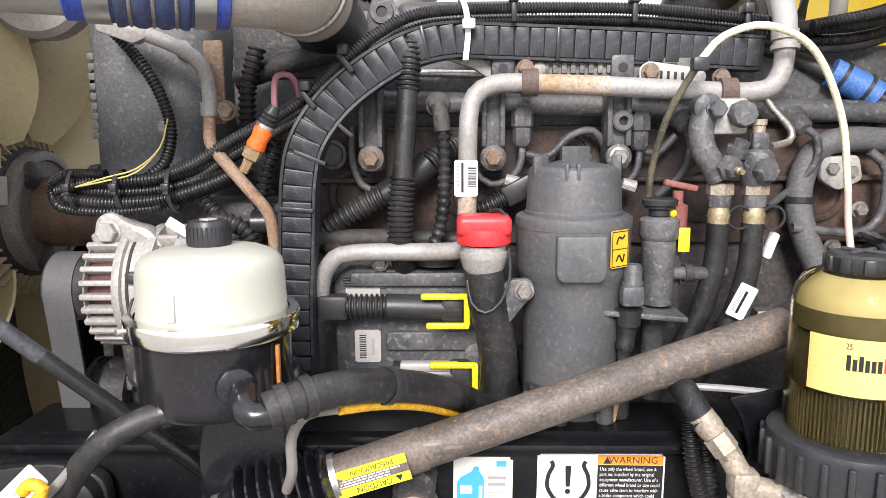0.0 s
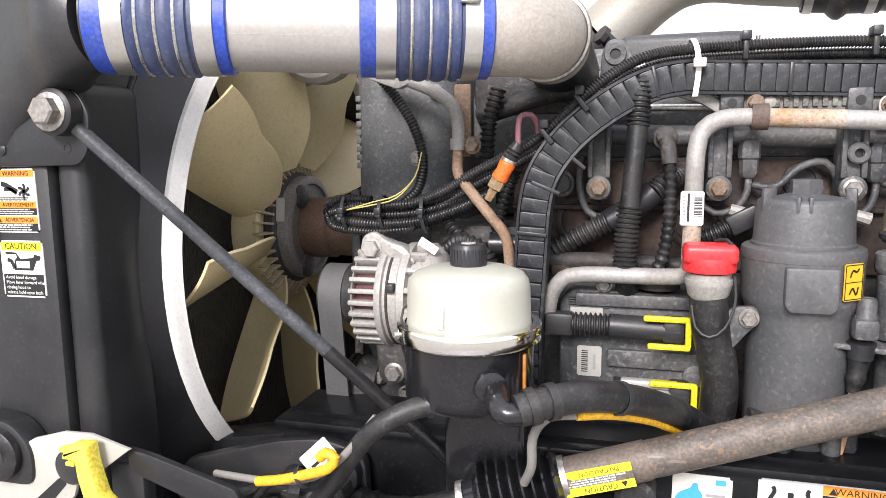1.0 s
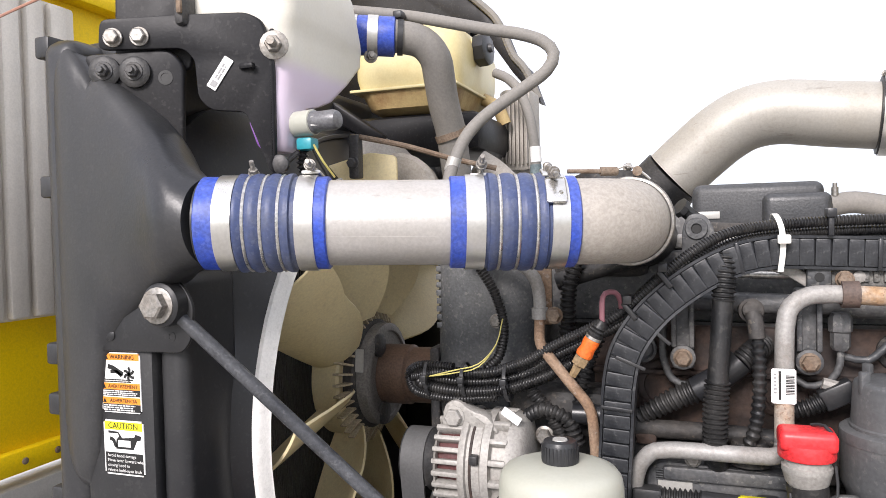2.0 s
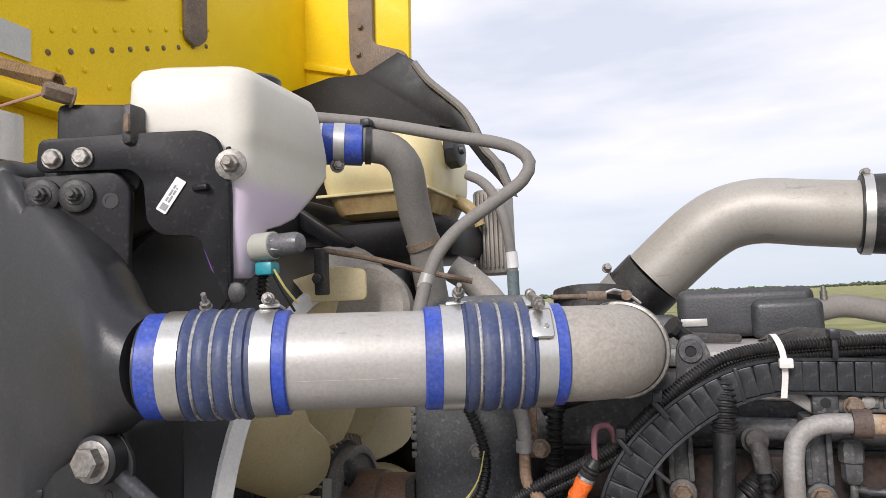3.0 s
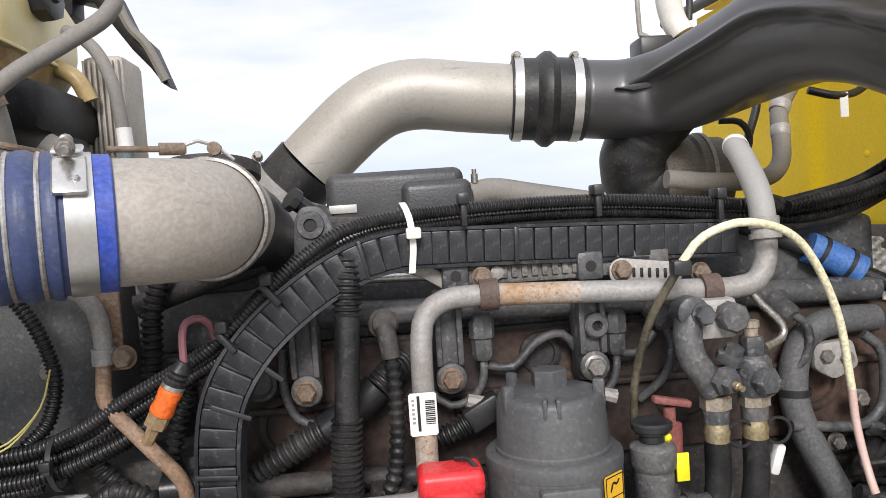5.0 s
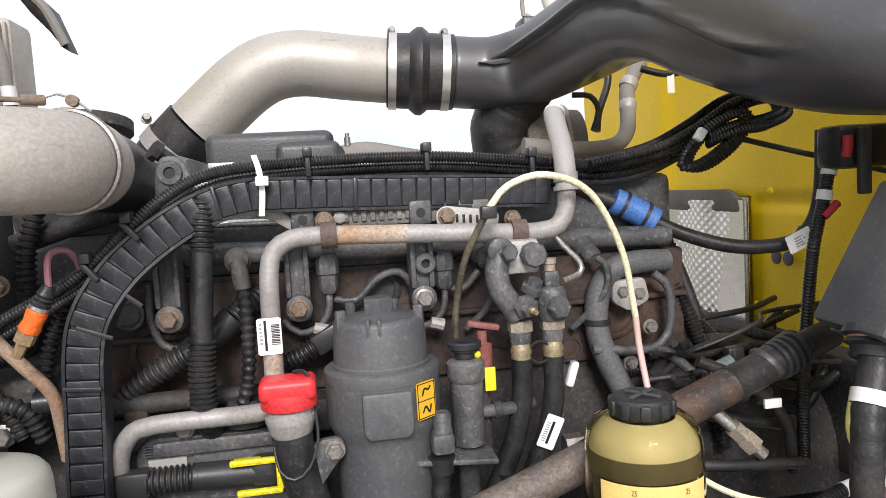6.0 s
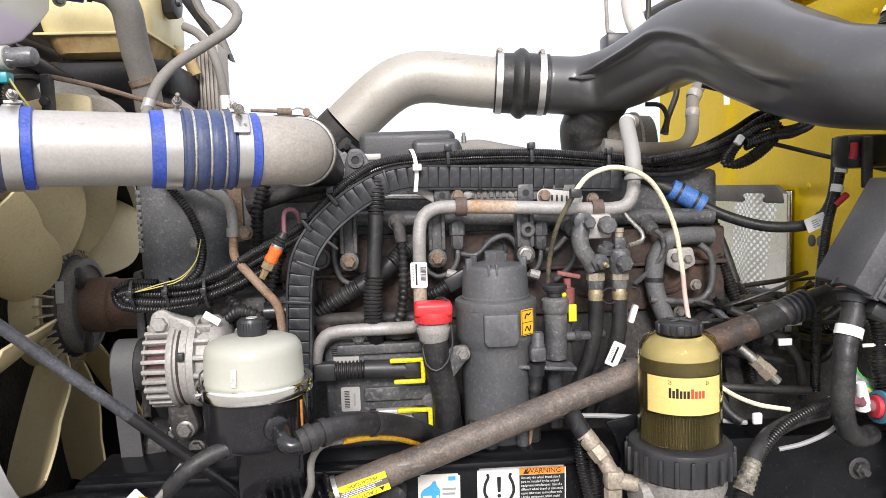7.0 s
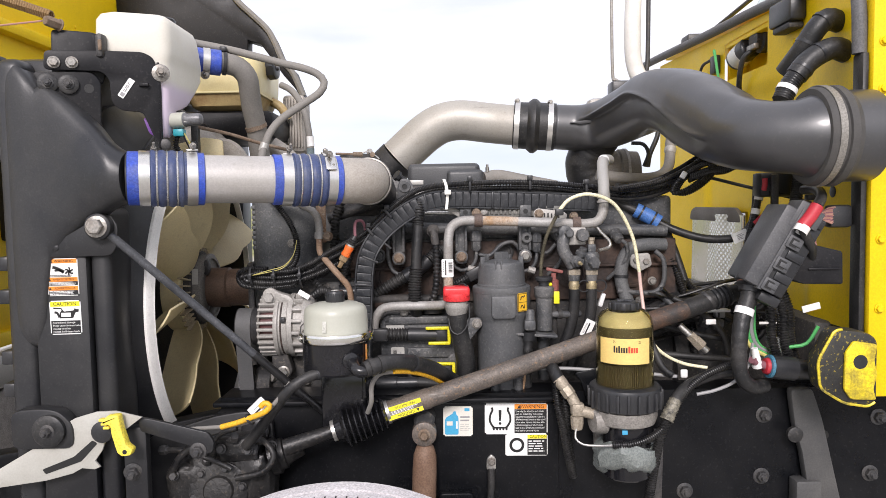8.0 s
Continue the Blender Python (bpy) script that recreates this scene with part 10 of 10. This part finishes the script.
part("strap", prism(B(), rounded([(0.572, 0.66), (0.596, 0.66), (0.602, 0.86), (0.578, 0.86)], 0.003), 0.740, 0.750, "y", 0.002), bolt_dark, rl)

# ---- fuel filter ----
FF = Vector((0.497, 0.685, 0))
dull_cast = surf("dirty_cast_head", (0.24, 0.225, 0.205), 0.6, 0.25, stain=(0.36, 0.34, 0.31), amount=0.6, size=22, speck=(0.10, 0.09, 0.08), specks=0.4, bump=0.4)
ff = thing("fuel_filter", (0.497, 0.685, 0.78), "amber see-through fuel filter bowl on a black ribbed collar", "fuel filter")
amber = bpy.data.materials.new("amber_polymer")
amber.use_nodes = True
an, al = amber.node_tree.nodes, amber.node_tree.links
ab = an["Principled BSDF"]
ab.inputs["Base Color"].default_value, ab.inputs["Roughness"].default_value, ab.inputs["Transmission Weight"].default_value, ab.inputs["IOR"].default_value = (0.90, 0.83, 0.56, 1), 0.04, 1.0, 1.14
bowl = part("bowl", lathe(B(), FF + Vector((0, 0, 0.962)), (0, 0, 1), ((0, 0.0640), (0.10, 0.0628), (0.155, 0.0618), (0.172, 0.0590), (0.184, 0.0520), (0.190, 0.0420), (0.193, 0.034), (0.192, 0.032), (0.188, 0.040), (0.180, 0.050), (0.168, 0.0565), (0.15, 0.0592), (0.10, 0.0602), (0, 0.0612)), 60, False), amber, ff, "amber clear bowl")
bowl.visible_shadow = False
part("haze_shell", lathe(B(), FF + Vector((0, 0, 1.117)), (0, 0, 1), ((0, 0.0572), (0.006, 0.0565), (0.016, 0.0520), (0.025, 0.044), (0.031, 0.034)), 48, False), surf("milky_film", (0.20, 0.185, 0.125), 0.5, stain=(0.29, 0.275, 0.20), amount=0.6, size=4, grain=0.04, bump=0.02), ff, "milky film inside the dome")
part("dark_band", lathe(B(), FF + Vector((0, 0, 1.0955)), (0, 0, 1), ((0, 0.0586), (0.0215, 0.0574)), 48, False), pleat_mat, ff)
elem = part("element", lathe(B(), FF + Vector((0, 0, 0.955)), (0, 0, 1), ((0, 0.054), (0.136, 0.054), (0.138, 0.045)), 60), pleat_mat, ff, "dark pleated filter element")
pm_ = finish("pleat", prism(B(), [(-0.0012, 0.0), (0.0012, 0.0), (0.0004, 0.0042), (-0.0004, 0.0042)], 0.0, 0.078, "z", 0), pleat_mat)
for k in range(84):
    a = 2 * math.pi * k / 84
    piece("pleat", pm_, elem, Matrix.Translation(FF + Vector((0.0538 * math.cos(a), 0.0538 * math.sin(a), 0.957))) @ Matrix.Rotation(a - math.pi / 2, 4, "Z"))
bm = B()
lr = []
for z in (1.041, 1.097):
    lr.append([FF + Vector((0.0652 * math.sin(a), -0.0652 * math.cos(a), z)) for a in (radians(-66 + 104 * j / 40) for j in range(41))])
vs = [[bm.verts.new(q) for q in r] for r in lr]
for i in range(40):
    bm.faces.new((vs[0][i], vs[0][i + 1], vs[1][i + 1], vs[1][i]))
flab = part("label", bm, label_yellow, ff, "pale yellow label with a printed brand")


def wrapped(name, body, x, z, size, material, squash=0.7):
    """Print bent round the bowl's label."""
    cu = bpy.data.curves.new(name, "FONT")
    cu.body, cu.size, cu.align_x, cu.align_y = body, size, "LEFT", "CENTER"
    tmp = bpy.data.objects.new(name, cu)
    me = bpy.data.meshes.new_from_object(tmp)
    bpy.data.objects.remove(tmp)
    for v in me.vertices:
        a = (x - 0.010 + v.co.x * squash) / 0.0656
        v.co = FF + Vector((0.0657 * math.sin(a), -0.0657 * math.cos(a), z + 0.010 + v.co.y))
    me.materials.append(material)
    return under(new(name, me), flab)


def wrapped_bar(x0, x1_, z0, z1, material):
    bm = B()
    rows = [[bm.verts.new(FF + Vector((0.0657 * math.sin((x - 0.010) / 0.0656), -0.0657 * math.cos((x - 0.010) / 0.0656), z + 0.010))) for x in (x0 + (x1_ - x0) * j / 4 for j in range(5))] for z in (z0, z1)]
    for j in range(4):
        bm.faces.new((rows[0][j], rows[0][j + 1], rows[1][j + 1], rows[1][j]))
    return part("brand_bar", bm, material, flab)


for k in range(6):
    h = 0.0150 if k in (0, 2) else 0.0115
    wrapped_bar(-0.0300 + 0.0052 * k, -0.0263 + 0.0052 * k, 1.0565, 1.0565 + h, ink_black)
for k in range(4):
    wrapped_bar(0.0015 + 0.0055 * k, 0.0056 + 0.0055 * k, 1.0565, 1.0565 + (0.0145 if k == 0 else 0.0112), ink_red)
wrapped("scale_mark", "25", -0.0315, 1.0795, 0.0085, ink_black)
wrapped("scale_mark", "25", 0.0235, 1.0790, 0.0085, ink_black)
fc = part("cap", lathe(B(), FF + Vector((0, 0, 1.149)), (0, 0, 1), ((0, 0.030), (0.004, 0.0325), (0.018, 0.0325), (0.021, 0.030), (0.0225, 0.020), (0.0215, 0.018)), 40), plastic_black, ff, "black lobed vent cap")
for k in range(10):
    m = Matrix.Translation(FF + Vector((0, 0, 1.151))) @ Matrix.Rotation(2 * math.pi * k / 10, 4, "Z")
    part("lobe", box(B(), (0.029, -0.0055, 0), (0.0355, 0.0055, 0.017), 0.0025, m), plastic_black, fc)
for k in range(2):
    m = Matrix.Translation(FF + Vector((0, 0, 1.1705))) @ Matrix.Rotation(0.6 + math.pi / 2 * k, 4, "Z")
    part("cap_rib", box(B(), (-0.022, -0.0025, 0), (0.022, 0.0025, 0.003), 0.001, m), fb_mat, fc)
collar = part("collar", lathe(B(), FF + Vector((0, 0, 0.932)), (0, 0, 1), ((0, 0.070), (0.004, 0.0770), (0.030, 0.0785), (0.044, 0.0790), (0.050, 0.0770), (0.053, 0.0720), (0.054, 0.0655)), 60), plastic_black, ff, "black ribbed collar nut")
for k in range(22):
    m = Matrix.Translation(FF + Vector((0, 0, 0.936))) @ Matrix.Rotation(2 * math.pi * k / 22, 4, "Z")
    part("lug", box(B(), (0.074, -0.0035, 0), (0.0835, 0.0035, 0.040), 0.0022, m), plastic_black, collar)
part("head", lathe(B(), FF + Vector((0, 0, 0.895)), (0, 0, 1), ((0, 0.055), (0.006, 0.066), (0.020, 0.0705), (0.036, 0.071)), 44), dull_cast, ff, "bare cast filter head")
part("can", lathe(B(), FF + Vector((0.004, 0, 0.775)), (0, 0, 1), ((0, 0.048), (0.004, 0.052), (0.12, 0.053)), 40), gloss_black, ff)
part("side_port", lathe(B(), FF + Vector((-0.050, -0.01, 0.905)), (-1, -0.25, 0), ((0, 0.030), (0.02, 0.028), (0.028, 0.024)), 24), dull_cast, ff)
part("mount_plate", box(B(), (0.440, 0.745, 0.82), (0.560, 0.768, 0.93), 0.008), dull_cast, ff)
part("blue_dot", box(B(), (0.478, 0.6315, 0.884), (0.490, 0.6345, 0.894), 0.001), ink_blue, ff)
# ragged clear drain bowl
bm = B()
rg = random.Random(5)
rings = []
for i, (z, r) in enumerate(((0.790, 0.040), (0.800, 0.060), (0.815, 0.070), (0.835, 0.073), (0.850, 0.068), (0.856, 0.058))):
    rings.append([FF + Vector(((r + rg.uniform(-0.006, 0.006)) * math.cos(a), (r + rg.uniform(-0.006, 0.006)) * math.sin(a), z + rg.uniform(-0.006, 0.006) - 0.012 * (math.cos(a * 2 + 0.5)))) for a in (2 * math.pi * j / 26 for j in range(26))])
skin(bm, rings)
part("drain_bowl", bm, ceramic, ff, "chipped cloudy drain bowl")
# fittings on the filter
fe = thing("fuel_fitting", (0.39, 0.68, 0.89), "tarnished brass elbow fitting with a black hose", "fitting")
part("hose", tube(B(), ((0.345, 0.815, 1.015), (0.343, 0.765, 1.012), (0.344, 0.725, 1.006), (0.355, 0.695, 0.985)), 0.0145, 16), rubber, fe)
d = Vector((0.55, -0.30, -0.75)).normalized()
part("ferrule", lathe(B(), (0.350, 0.700, 0.994), d, ((0, 0.0140), (0.016, 0.0145), (0.024, 0.0130)), 22), zinc, fe)
part("hex", lathe(B(), (0.3635, 0.6925, 0.975), d, ((0, 0.0145), (0.020, 0.0145), (0.022, 0.0125), (0.030, 0.0120)), 6), zinc, fe)
part("elbow", tube(B(), ((0.378, 0.684, 0.954), (0.388, 0.678, 0.936), (0.400, 0.674, 0.926), (0.425, 0.672, 0.920)), 0.0125, 18), zinc, fe)
part("elbow_block", box(B(), (0.374, 0.662, 0.915), (0.404, 0.690, 0.945), 0.007), zinc, fe)
part("lower_nut", lathe(B(), (0.388, 0.676, 0.885), (0, 0, 1), ((0, 0.012), (0.012, 0.0145), (0.030, 0.0145)), 8), zinc, fe)
part("wire_hook", tube(B(), ((0.385, 0.668, 0.89), (0.380, 0.655, 0.872), (0.395, 0.645, 0.860), (0.43, 0.635, 0.860), (0.455, 0.625, 0.864)), 0.0025, 8), bright_steel, fe)
part("conduit", tube(B(), ((0.350, 0.735, 0.975), (0.352, 0.72, 0.93), (0.362, 0.71, 0.88), (0.372, 0.71, 0.82), (0.385, 0.71, 0.76)), 0.0088, 12, wave=0.0026, period=0.005), conduit_mat, fe)
part("conduit", tube(B(), ((0.368, 0.735, 0.945), (0.372, 0.725, 0.905), (0.372, 0.72, 0.86), (0.380, 0.72, 0.80)), 0.0105, 12, wave=0.003, period=0.006), conduit_mat, fe)
part("back_plate", prism(B(), rounded([(0.395, 0.995), (0.45, 1.005), (0.53, 1.005), (0.53, 0.90), (0.41, 0.90), (0.425, 0.93), (0.41, 0.975)], 0.008), 0.745, 0.752, "y", 0.002), rail_black, fe)
part("union", lathe(B(), (0.470, 0.862, 1.050), (1, -0.05, 0.05), ((0, 0.020), (0.024, 0.020), (0.026, 0.012), (0.12, 0.012)), 6), bolt_mat, fe)

# thin cream tube looping over the engine
ct = thing("cream_tube", (0.44, 0.83, 1.15), "thin cream nylon tube arching over the fuel fittings", "tube")
CT = ((0.340, 0.900, 1.195), (0.341, 0.890, 1.247), (0.352, 0.866, 1.312), (0.379, 0.842, 1.372), (0.404, 0.840, 1.399), (0.452, 0.838, 1.410), (0.516, 0.855, 1.384), (0.563, 0.871, 1.306), (0.583, 0.880, 1.215), (0.587, 0.880, 1.172), (0.590, 0.866, 1.120), (0.582, 0.830, 1.085), (0.577, 0.800, 1.073))
part("tube", tube(B(), CT[3:9], 0.0045, 10), cream_hose, ct)
part("sheathed_end", tube(B(), CT[:4], 0.0046, 10), surf("murky_tube", (0.075, 0.068, 0.048), 0.3, stain=(0.24, 0.21, 0.14), amount=0.7, size=30), ct, "murky stained end of the tube")
part("pink_end", tube(B(), CT[8:], 0.0045, 10), pink_hose, ct)
part("tie", box(B(), (0.369, 0.836, 1.360), (0.389, 0.852, 1.376), 0.003), plastic_black, ct)

# refrigerant pipes on the firewall
ac = thing("refrigerant_pipe", (0.8, 1.4, 1.46), "grey beige refrigerant hose with metal ferrules", "hose")
part("hose", tube(B(), ((0.88, 1.46, 1.645), (0.855, 1.448, 1.615), (0.838, 1.438, 1.585), (0.832, 1.425, 1.548), (0.820, 1.405, 1.500), (0.790, 1.385, 1.472), (0.74, 1.37, 1.462), (0.66, 1.36, 1.465), (0.58, 1.36, 1.475)), 0.0165, 16), rubber_dust, ac)
for p0, dd, r in (((0.850, 1.446, 1.608), (-0.55, -0.3, -0.8), 0.0195), ((0.835, 1.430, 1.562), (-0.2, -0.3, -0.9), 0.0185)):
    part("ferrule", lathe(B(), p0, dd, ((0, r * 0.9), (0.004, r), (0.018, r), (0.022, r * 0.9)), 14), cast_alu, ac)
part("thin_black", tube(B(), ((0.80, 1.45, 1.64), (0.795, 1.44, 1.60), (0.765, 1.42, 1.54), (0.755, 1.41, 1.50)), 0.008, 10), rubber, ac)
part("loop", tube(B(), ((0.70, 1.40, 1.575), (0.735, 1.39, 1.57), (0.75, 1.385, 1.54), (0.735, 1.38, 1.50)), 0.006, 10), rubber, ac)
tag3 = thing("cable_tag", (0.842, 1.26, 1.55), "white paper tag hanging on a short black lead", "tag")
part("paper", box(B(), (0.836, 1.258, 1.552), (0.850, 1.2595, 1.592), 0), white_mat, tag3)
part("lead", tube(B(), ((0.79, 1.27, 1.60), (0.83, 1.262, 1.588), (0.87, 1.27, 1.592), (0.91, 1.29, 1.61)), 0.0065, 10), rubber, tag3)

# ---- surge tank and hoses behind the charge pipe ----
st = thing("surge_tank", (-0.52, 1.3, 1.66), "yellowed coolant surge tank with rusty stains and a black cap", "tank")
bm = B()
skin(bm, tank_secs(((1.715, -0.635, -0.420, 1.16, 1.46, 0.05), (1.74, -0.640, -0.415, 1.155, 1.46, 0.05), (1.80, -0.640, -0.412, 1.155, 1.46, 0.05), (1.832, -0.625, -0.425, 1.17, 1.45, 0.06), (1.843, -0.60, -0.45, 1.20, 1.42, 0.05))))
part("upper_half", bm, surge_mat, st)
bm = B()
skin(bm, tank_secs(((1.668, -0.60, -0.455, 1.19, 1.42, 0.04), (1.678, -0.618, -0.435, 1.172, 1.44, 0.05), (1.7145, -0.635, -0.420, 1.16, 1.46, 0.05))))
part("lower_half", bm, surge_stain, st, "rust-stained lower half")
part("seam", box(B(), (-0.6415, 1.1535, 1.711), (-0.4135, 1.4615, 1.717), 0.002), surge_mat, st)
part("neck", lathe(B(), (-0.430, 1.285, 1.80), (1, -0.1, 0.05), ((0, 0.026), (0.02, 0.026)), 22), surge_mat, st)
capk = part("cap", lathe(B(), (-0.412, 1.284, 1.801), (1, -0.1, 0.05), ((0, 0.032), (0.004, 0.034), (0.024, 0.034), (0.027, 0.028)), 8), plastic_black, st, "black pressure cap")
part("cap_stud", lathe(B(), (-0.386, 1.281, 1.803), (1, -0.1, 0.05), ((0, 0.010), (0.008, 0.008)), 12), bolt_dark, capk)
part("tray", box(B(), (-0.72, 1.17, 1.585), (-0.375, 1.50, 1.664), 0.02), bracket_black, st)
part("guard", prism(B(), rounded([(-0.72, 1.735), (-0.545, 1.615), (-0.555, 1.595), (-0.735, 1.70)], 0.006), 1.10, 1.125, "y", 0.003), bracket_black, st)
gm = thing("grey_manifold", (-0.38, 1.40, 1.55), "dusty cream finned casting behind the surge tank", "casting")
part("body", box(B(), (-0.405, 1.38, 1.565), (-0.335, 1.48, 1.745), 0.012), elbow_alu, gm)
for k in range(7):
    part("fin", box(B(), (-0.400 + 0.009 * k, 1.372, 1.580), (-0.396 + 0.009 * k, 1.381, 1.735), 0.001), elbow_alu, gm)
part("copper_pipe", tube(B(), ((-0.46, 1.36, 1.735), (-0.43, 1.355, 1.72), (-0.40, 1.35, 1.70), (-0.385, 1.355, 1.665)), 0.014, 12), surge_stain, gm)
ch = thing("coolant_hose", (-0.4, 1.08, 1.54), "grey coolant pipe with a blue hose end and clamps", "hose")
CH = ((-0.480, 0.955, 1.768), (-0.457, 0.970, 1.765), (-0.428, 0.985, 1.757), (-0.410, 1.000, 1.733), (-0.410, 1.020, 1.700), (-0.412, 1.045, 1.661), (-0.410, 1.075, 1.613), (-0.411, 1.100, 1.556), (-0.412, 1.130, 1.499))
part("pipe", tube(B(), CH, 0.0270, 26), rubber_dust, ch)
BE, BX = Vector((-0.556, 0.927, 1.771)), Vector((0.920, 0.386, -0.061))
part("blue_end", lathe(B(), BE, BX, ((0, 0.029), (0.002, 0.0320), (0.029, 0.0325), (0.033, 0.0300), (0.037, 0.0325), (0.096, 0.0325), (0.098, 0.028)), 30), blue_hose, ch, "blue silicone hose end")
part("clamp", band(B(), BE + BX * 0.033, BX, 0.0312, 0.004, 0.0016, 30), bright_steel, ch)
wide = part("clamp", band(B(), BE + BX * 0.061, BX, 0.0326, 0.017, 0.0012, 30), band_steel, ch)
part("clamp_bolt", bolt(B(), BE + BX * 0.061 + Vector((0, -0.012, -0.036)), (0.5, -0.8, -0.1), 0.008, 0.012, 1.4, 0.008), bolt_mat, wide)
part("tie", band(B(), BE + BX * 0.106, BX, 0.0278, 0.009, 0.002, 26), plastic_black, ch)
part("tie_lock", box(B(), (-0.008, -0.010, 0.0), (0.008, 0.010, 0.013), 0.003, Matrix.Translation(BE + BX * 0.106 + Vector((0, -0.004, 0.0285)))), plastic_black, ch)
part("lower_pipe", tube(B(), ((-0.405, 1.22, 1.575), (-0.37, 1.225, 1.55), (-0.335, 1.235, 1.51), (-0.31, 1.24, 1.47)), 0.026, 18), elbow_alu, ch)
part("rust_band", band(B(), CH[6], (0.25, 0.3, -0.9), 0.0276, 0.012, 0.002, 26), bolt_rust, ch)
th1 = thing("vent_hose", (-0.4, 0.95, 1.53), "grey rubber vent hose looping over the pipe", "hose")
part("hose", tube(B(), ((-0.62, 1.005, 1.842), (-0.546, 0.990, 1.824), (-0.447, 0.985, 1.802), (-0.380, 0.985, 1.784), (-0.312, 0.986, 1.765), (-0.262, 0.988, 1.753), (-0.224, 0.988, 1.737), (-0.206, 0.984, 1.715), (-0.216, 0.976, 1.688), (-0.254, 0.962, 1.659), (-0.306, 0.940, 1.620), (-0.334, 0.920, 1.584), (-0.349, 0.900, 1.538), (-0.356, 0.88, 1.49)), 0.0098, 14), rubber_dust, th1)
part("tag", band(B(), (-0.3485, 0.902, 1.543), (-0.3, -0.1, -0.9), 0.0102, 0.022, 0.0006, 16), tag_silver, th1)
th2 = thing("overflow_hose", (-0.31, 1.24, 1.5), "thin grey overflow hose with a paper band", "hose")
part("hose", tube(B(), ((-0.395, 1.28, 1.752), (-0.365, 1.265, 1.735), (-0.338, 1.25, 1.705), (-0.316, 1.235, 1.655), (-0.304, 1.22, 1.600), (-0.300, 1.217, 1.55), (-0.300, 1.215, 1.47)), 0.0098, 12), rubber_dust, th2)
part("paper_band", band(B(), (-0.300, 1.217, 1.575), (0.05, 0, -1), 0.0102, 0.030, 0.0006, 16), white_mat, th2)
part("teal_end", tube(B(), ((-0.300, 1.216, 1.555), (-0.300, 1.215, 1.47)), 0.0112, 12), surf("grey_teal_hose", (0.13, 0.17, 0.18), 0.6, amount=0.4), th2)
sb = thing("rusty_stay", (-0.45, 0.9, 1.50), "thin rusty stay rod on a black angle bracket", "stay")
part("rod", tube(B(), ((-0.490, 0.93, 1.578), (-0.42, 0.955, 1.562), (-0.35, 0.985, 1.540), (-0.28, 1.01, 1.522)), 0.0045, 8), bolt_rust, sb)
part("angle", box(B(), (-0.506, 0.92, 1.510), (-0.488, 0.94, 1.582), 0.003), bolt_dark, sb)
part("nut", bolt(B(), (-0.497, 0.920, 1.535), (0, -1, 0), 0.008, 0.008, 1.3), bolt_dark, sb)
part("plate", prism(B(), rounded([(-0.60, 1.50), (-0.44, 1.50), (-0.44, 1.548), (-0.49, 1.556), (-0.60, 1.53)], 0.01), 0.965, 0.972, "y", 0.002), fan_mat, sb, "tan plastic guard")
part("beige_cap", lathe(B(), (-0.47, 1.06, 1.48), (0, -1, 0.1), ((0, 0.075), (0.03, 0.078), (0.04, 0.07)), 30), elbow_alu, sb)
part("grey_shell", lathe(B(), (-0.56, 1.12, 1.50), (0.2, -1, 0.3), ((0, 0.10), (0.03, 0.10), (0.06, 0.08), (0.075, 0.03)), 30), elbow_alu, sb)
tv = thing("thermostat_housing", (-0.25, 1.1, 1.42), "dark castings and pipes under the charge pipe", "casting")
part("body", box(B(), (-0.22, 0.98, 1.36), (-0.06, 1.16, 1.46), 0.025), engine_dark, tv)
part("pipe", tube(B(), ((-0.20, 0.95, 1.36), (-0.12, 0.95, 1.385), (-0.06, 0.955, 1.40)), 0.014, 14), engine_dark, tv)
part("neck", lathe(B(), (-0.13, 1.03, 1.44), (0, 0.2, 1), ((0, 0.05), (0.06, 0.05), (0.065, 0.06), (0.08, 0.06)), 26), engine_dark, tv)
part("sensor", lathe(B(), (0.000, 0.93, 1.452), (-0.6, -0.4, 0.5), ((0, 0.010), (0.02, 0.010), (0.022, 0.014), (0.03, 0.014)), 8), plastic_black, tv)
part("back_casting", box(B(), (-0.10, 1.06, 1.40), (0.0, 1.40, 1.47), 0.02), engine_grey, tv)

# ---- final seat of single things, in millimetres ----
for ob, move in (
        (fl, (4, 13, -1)), (cp, (-2, -18, 0)), (rp, (2, 2, 3)), (of, (1, -12, -5)), (rh, (-2, -3, 26)), (pm, (3, 8, -3)),
        (st, (-10, 0, 8)), (sb, (-29, -3, 21)), (pump, (11, 10, 9)), (th2, (9, 8, 9)), (sen, (6, -9, 7)), (ps, (3, 2, -2)),
        (alt, (0, 9, 2)), (rp2, (-35, -62, 21)), (dl, (-26, -48, 3)), (wl2, (-28, -18, -4)), (mc, (-4, 7, 2)), (tag3, (-10, -20, 0)),
        (tb, (2, 3, -25)), (so, (2, 0, 10)), (lv, (0, 0, 9)), (wz, (7, 24, 0)), (h2, (1, -15, 2)), (bar, (0, -8, 0)),
        (vc, (4, 48, 2))):
    ob.location += Vector(move) / 1000
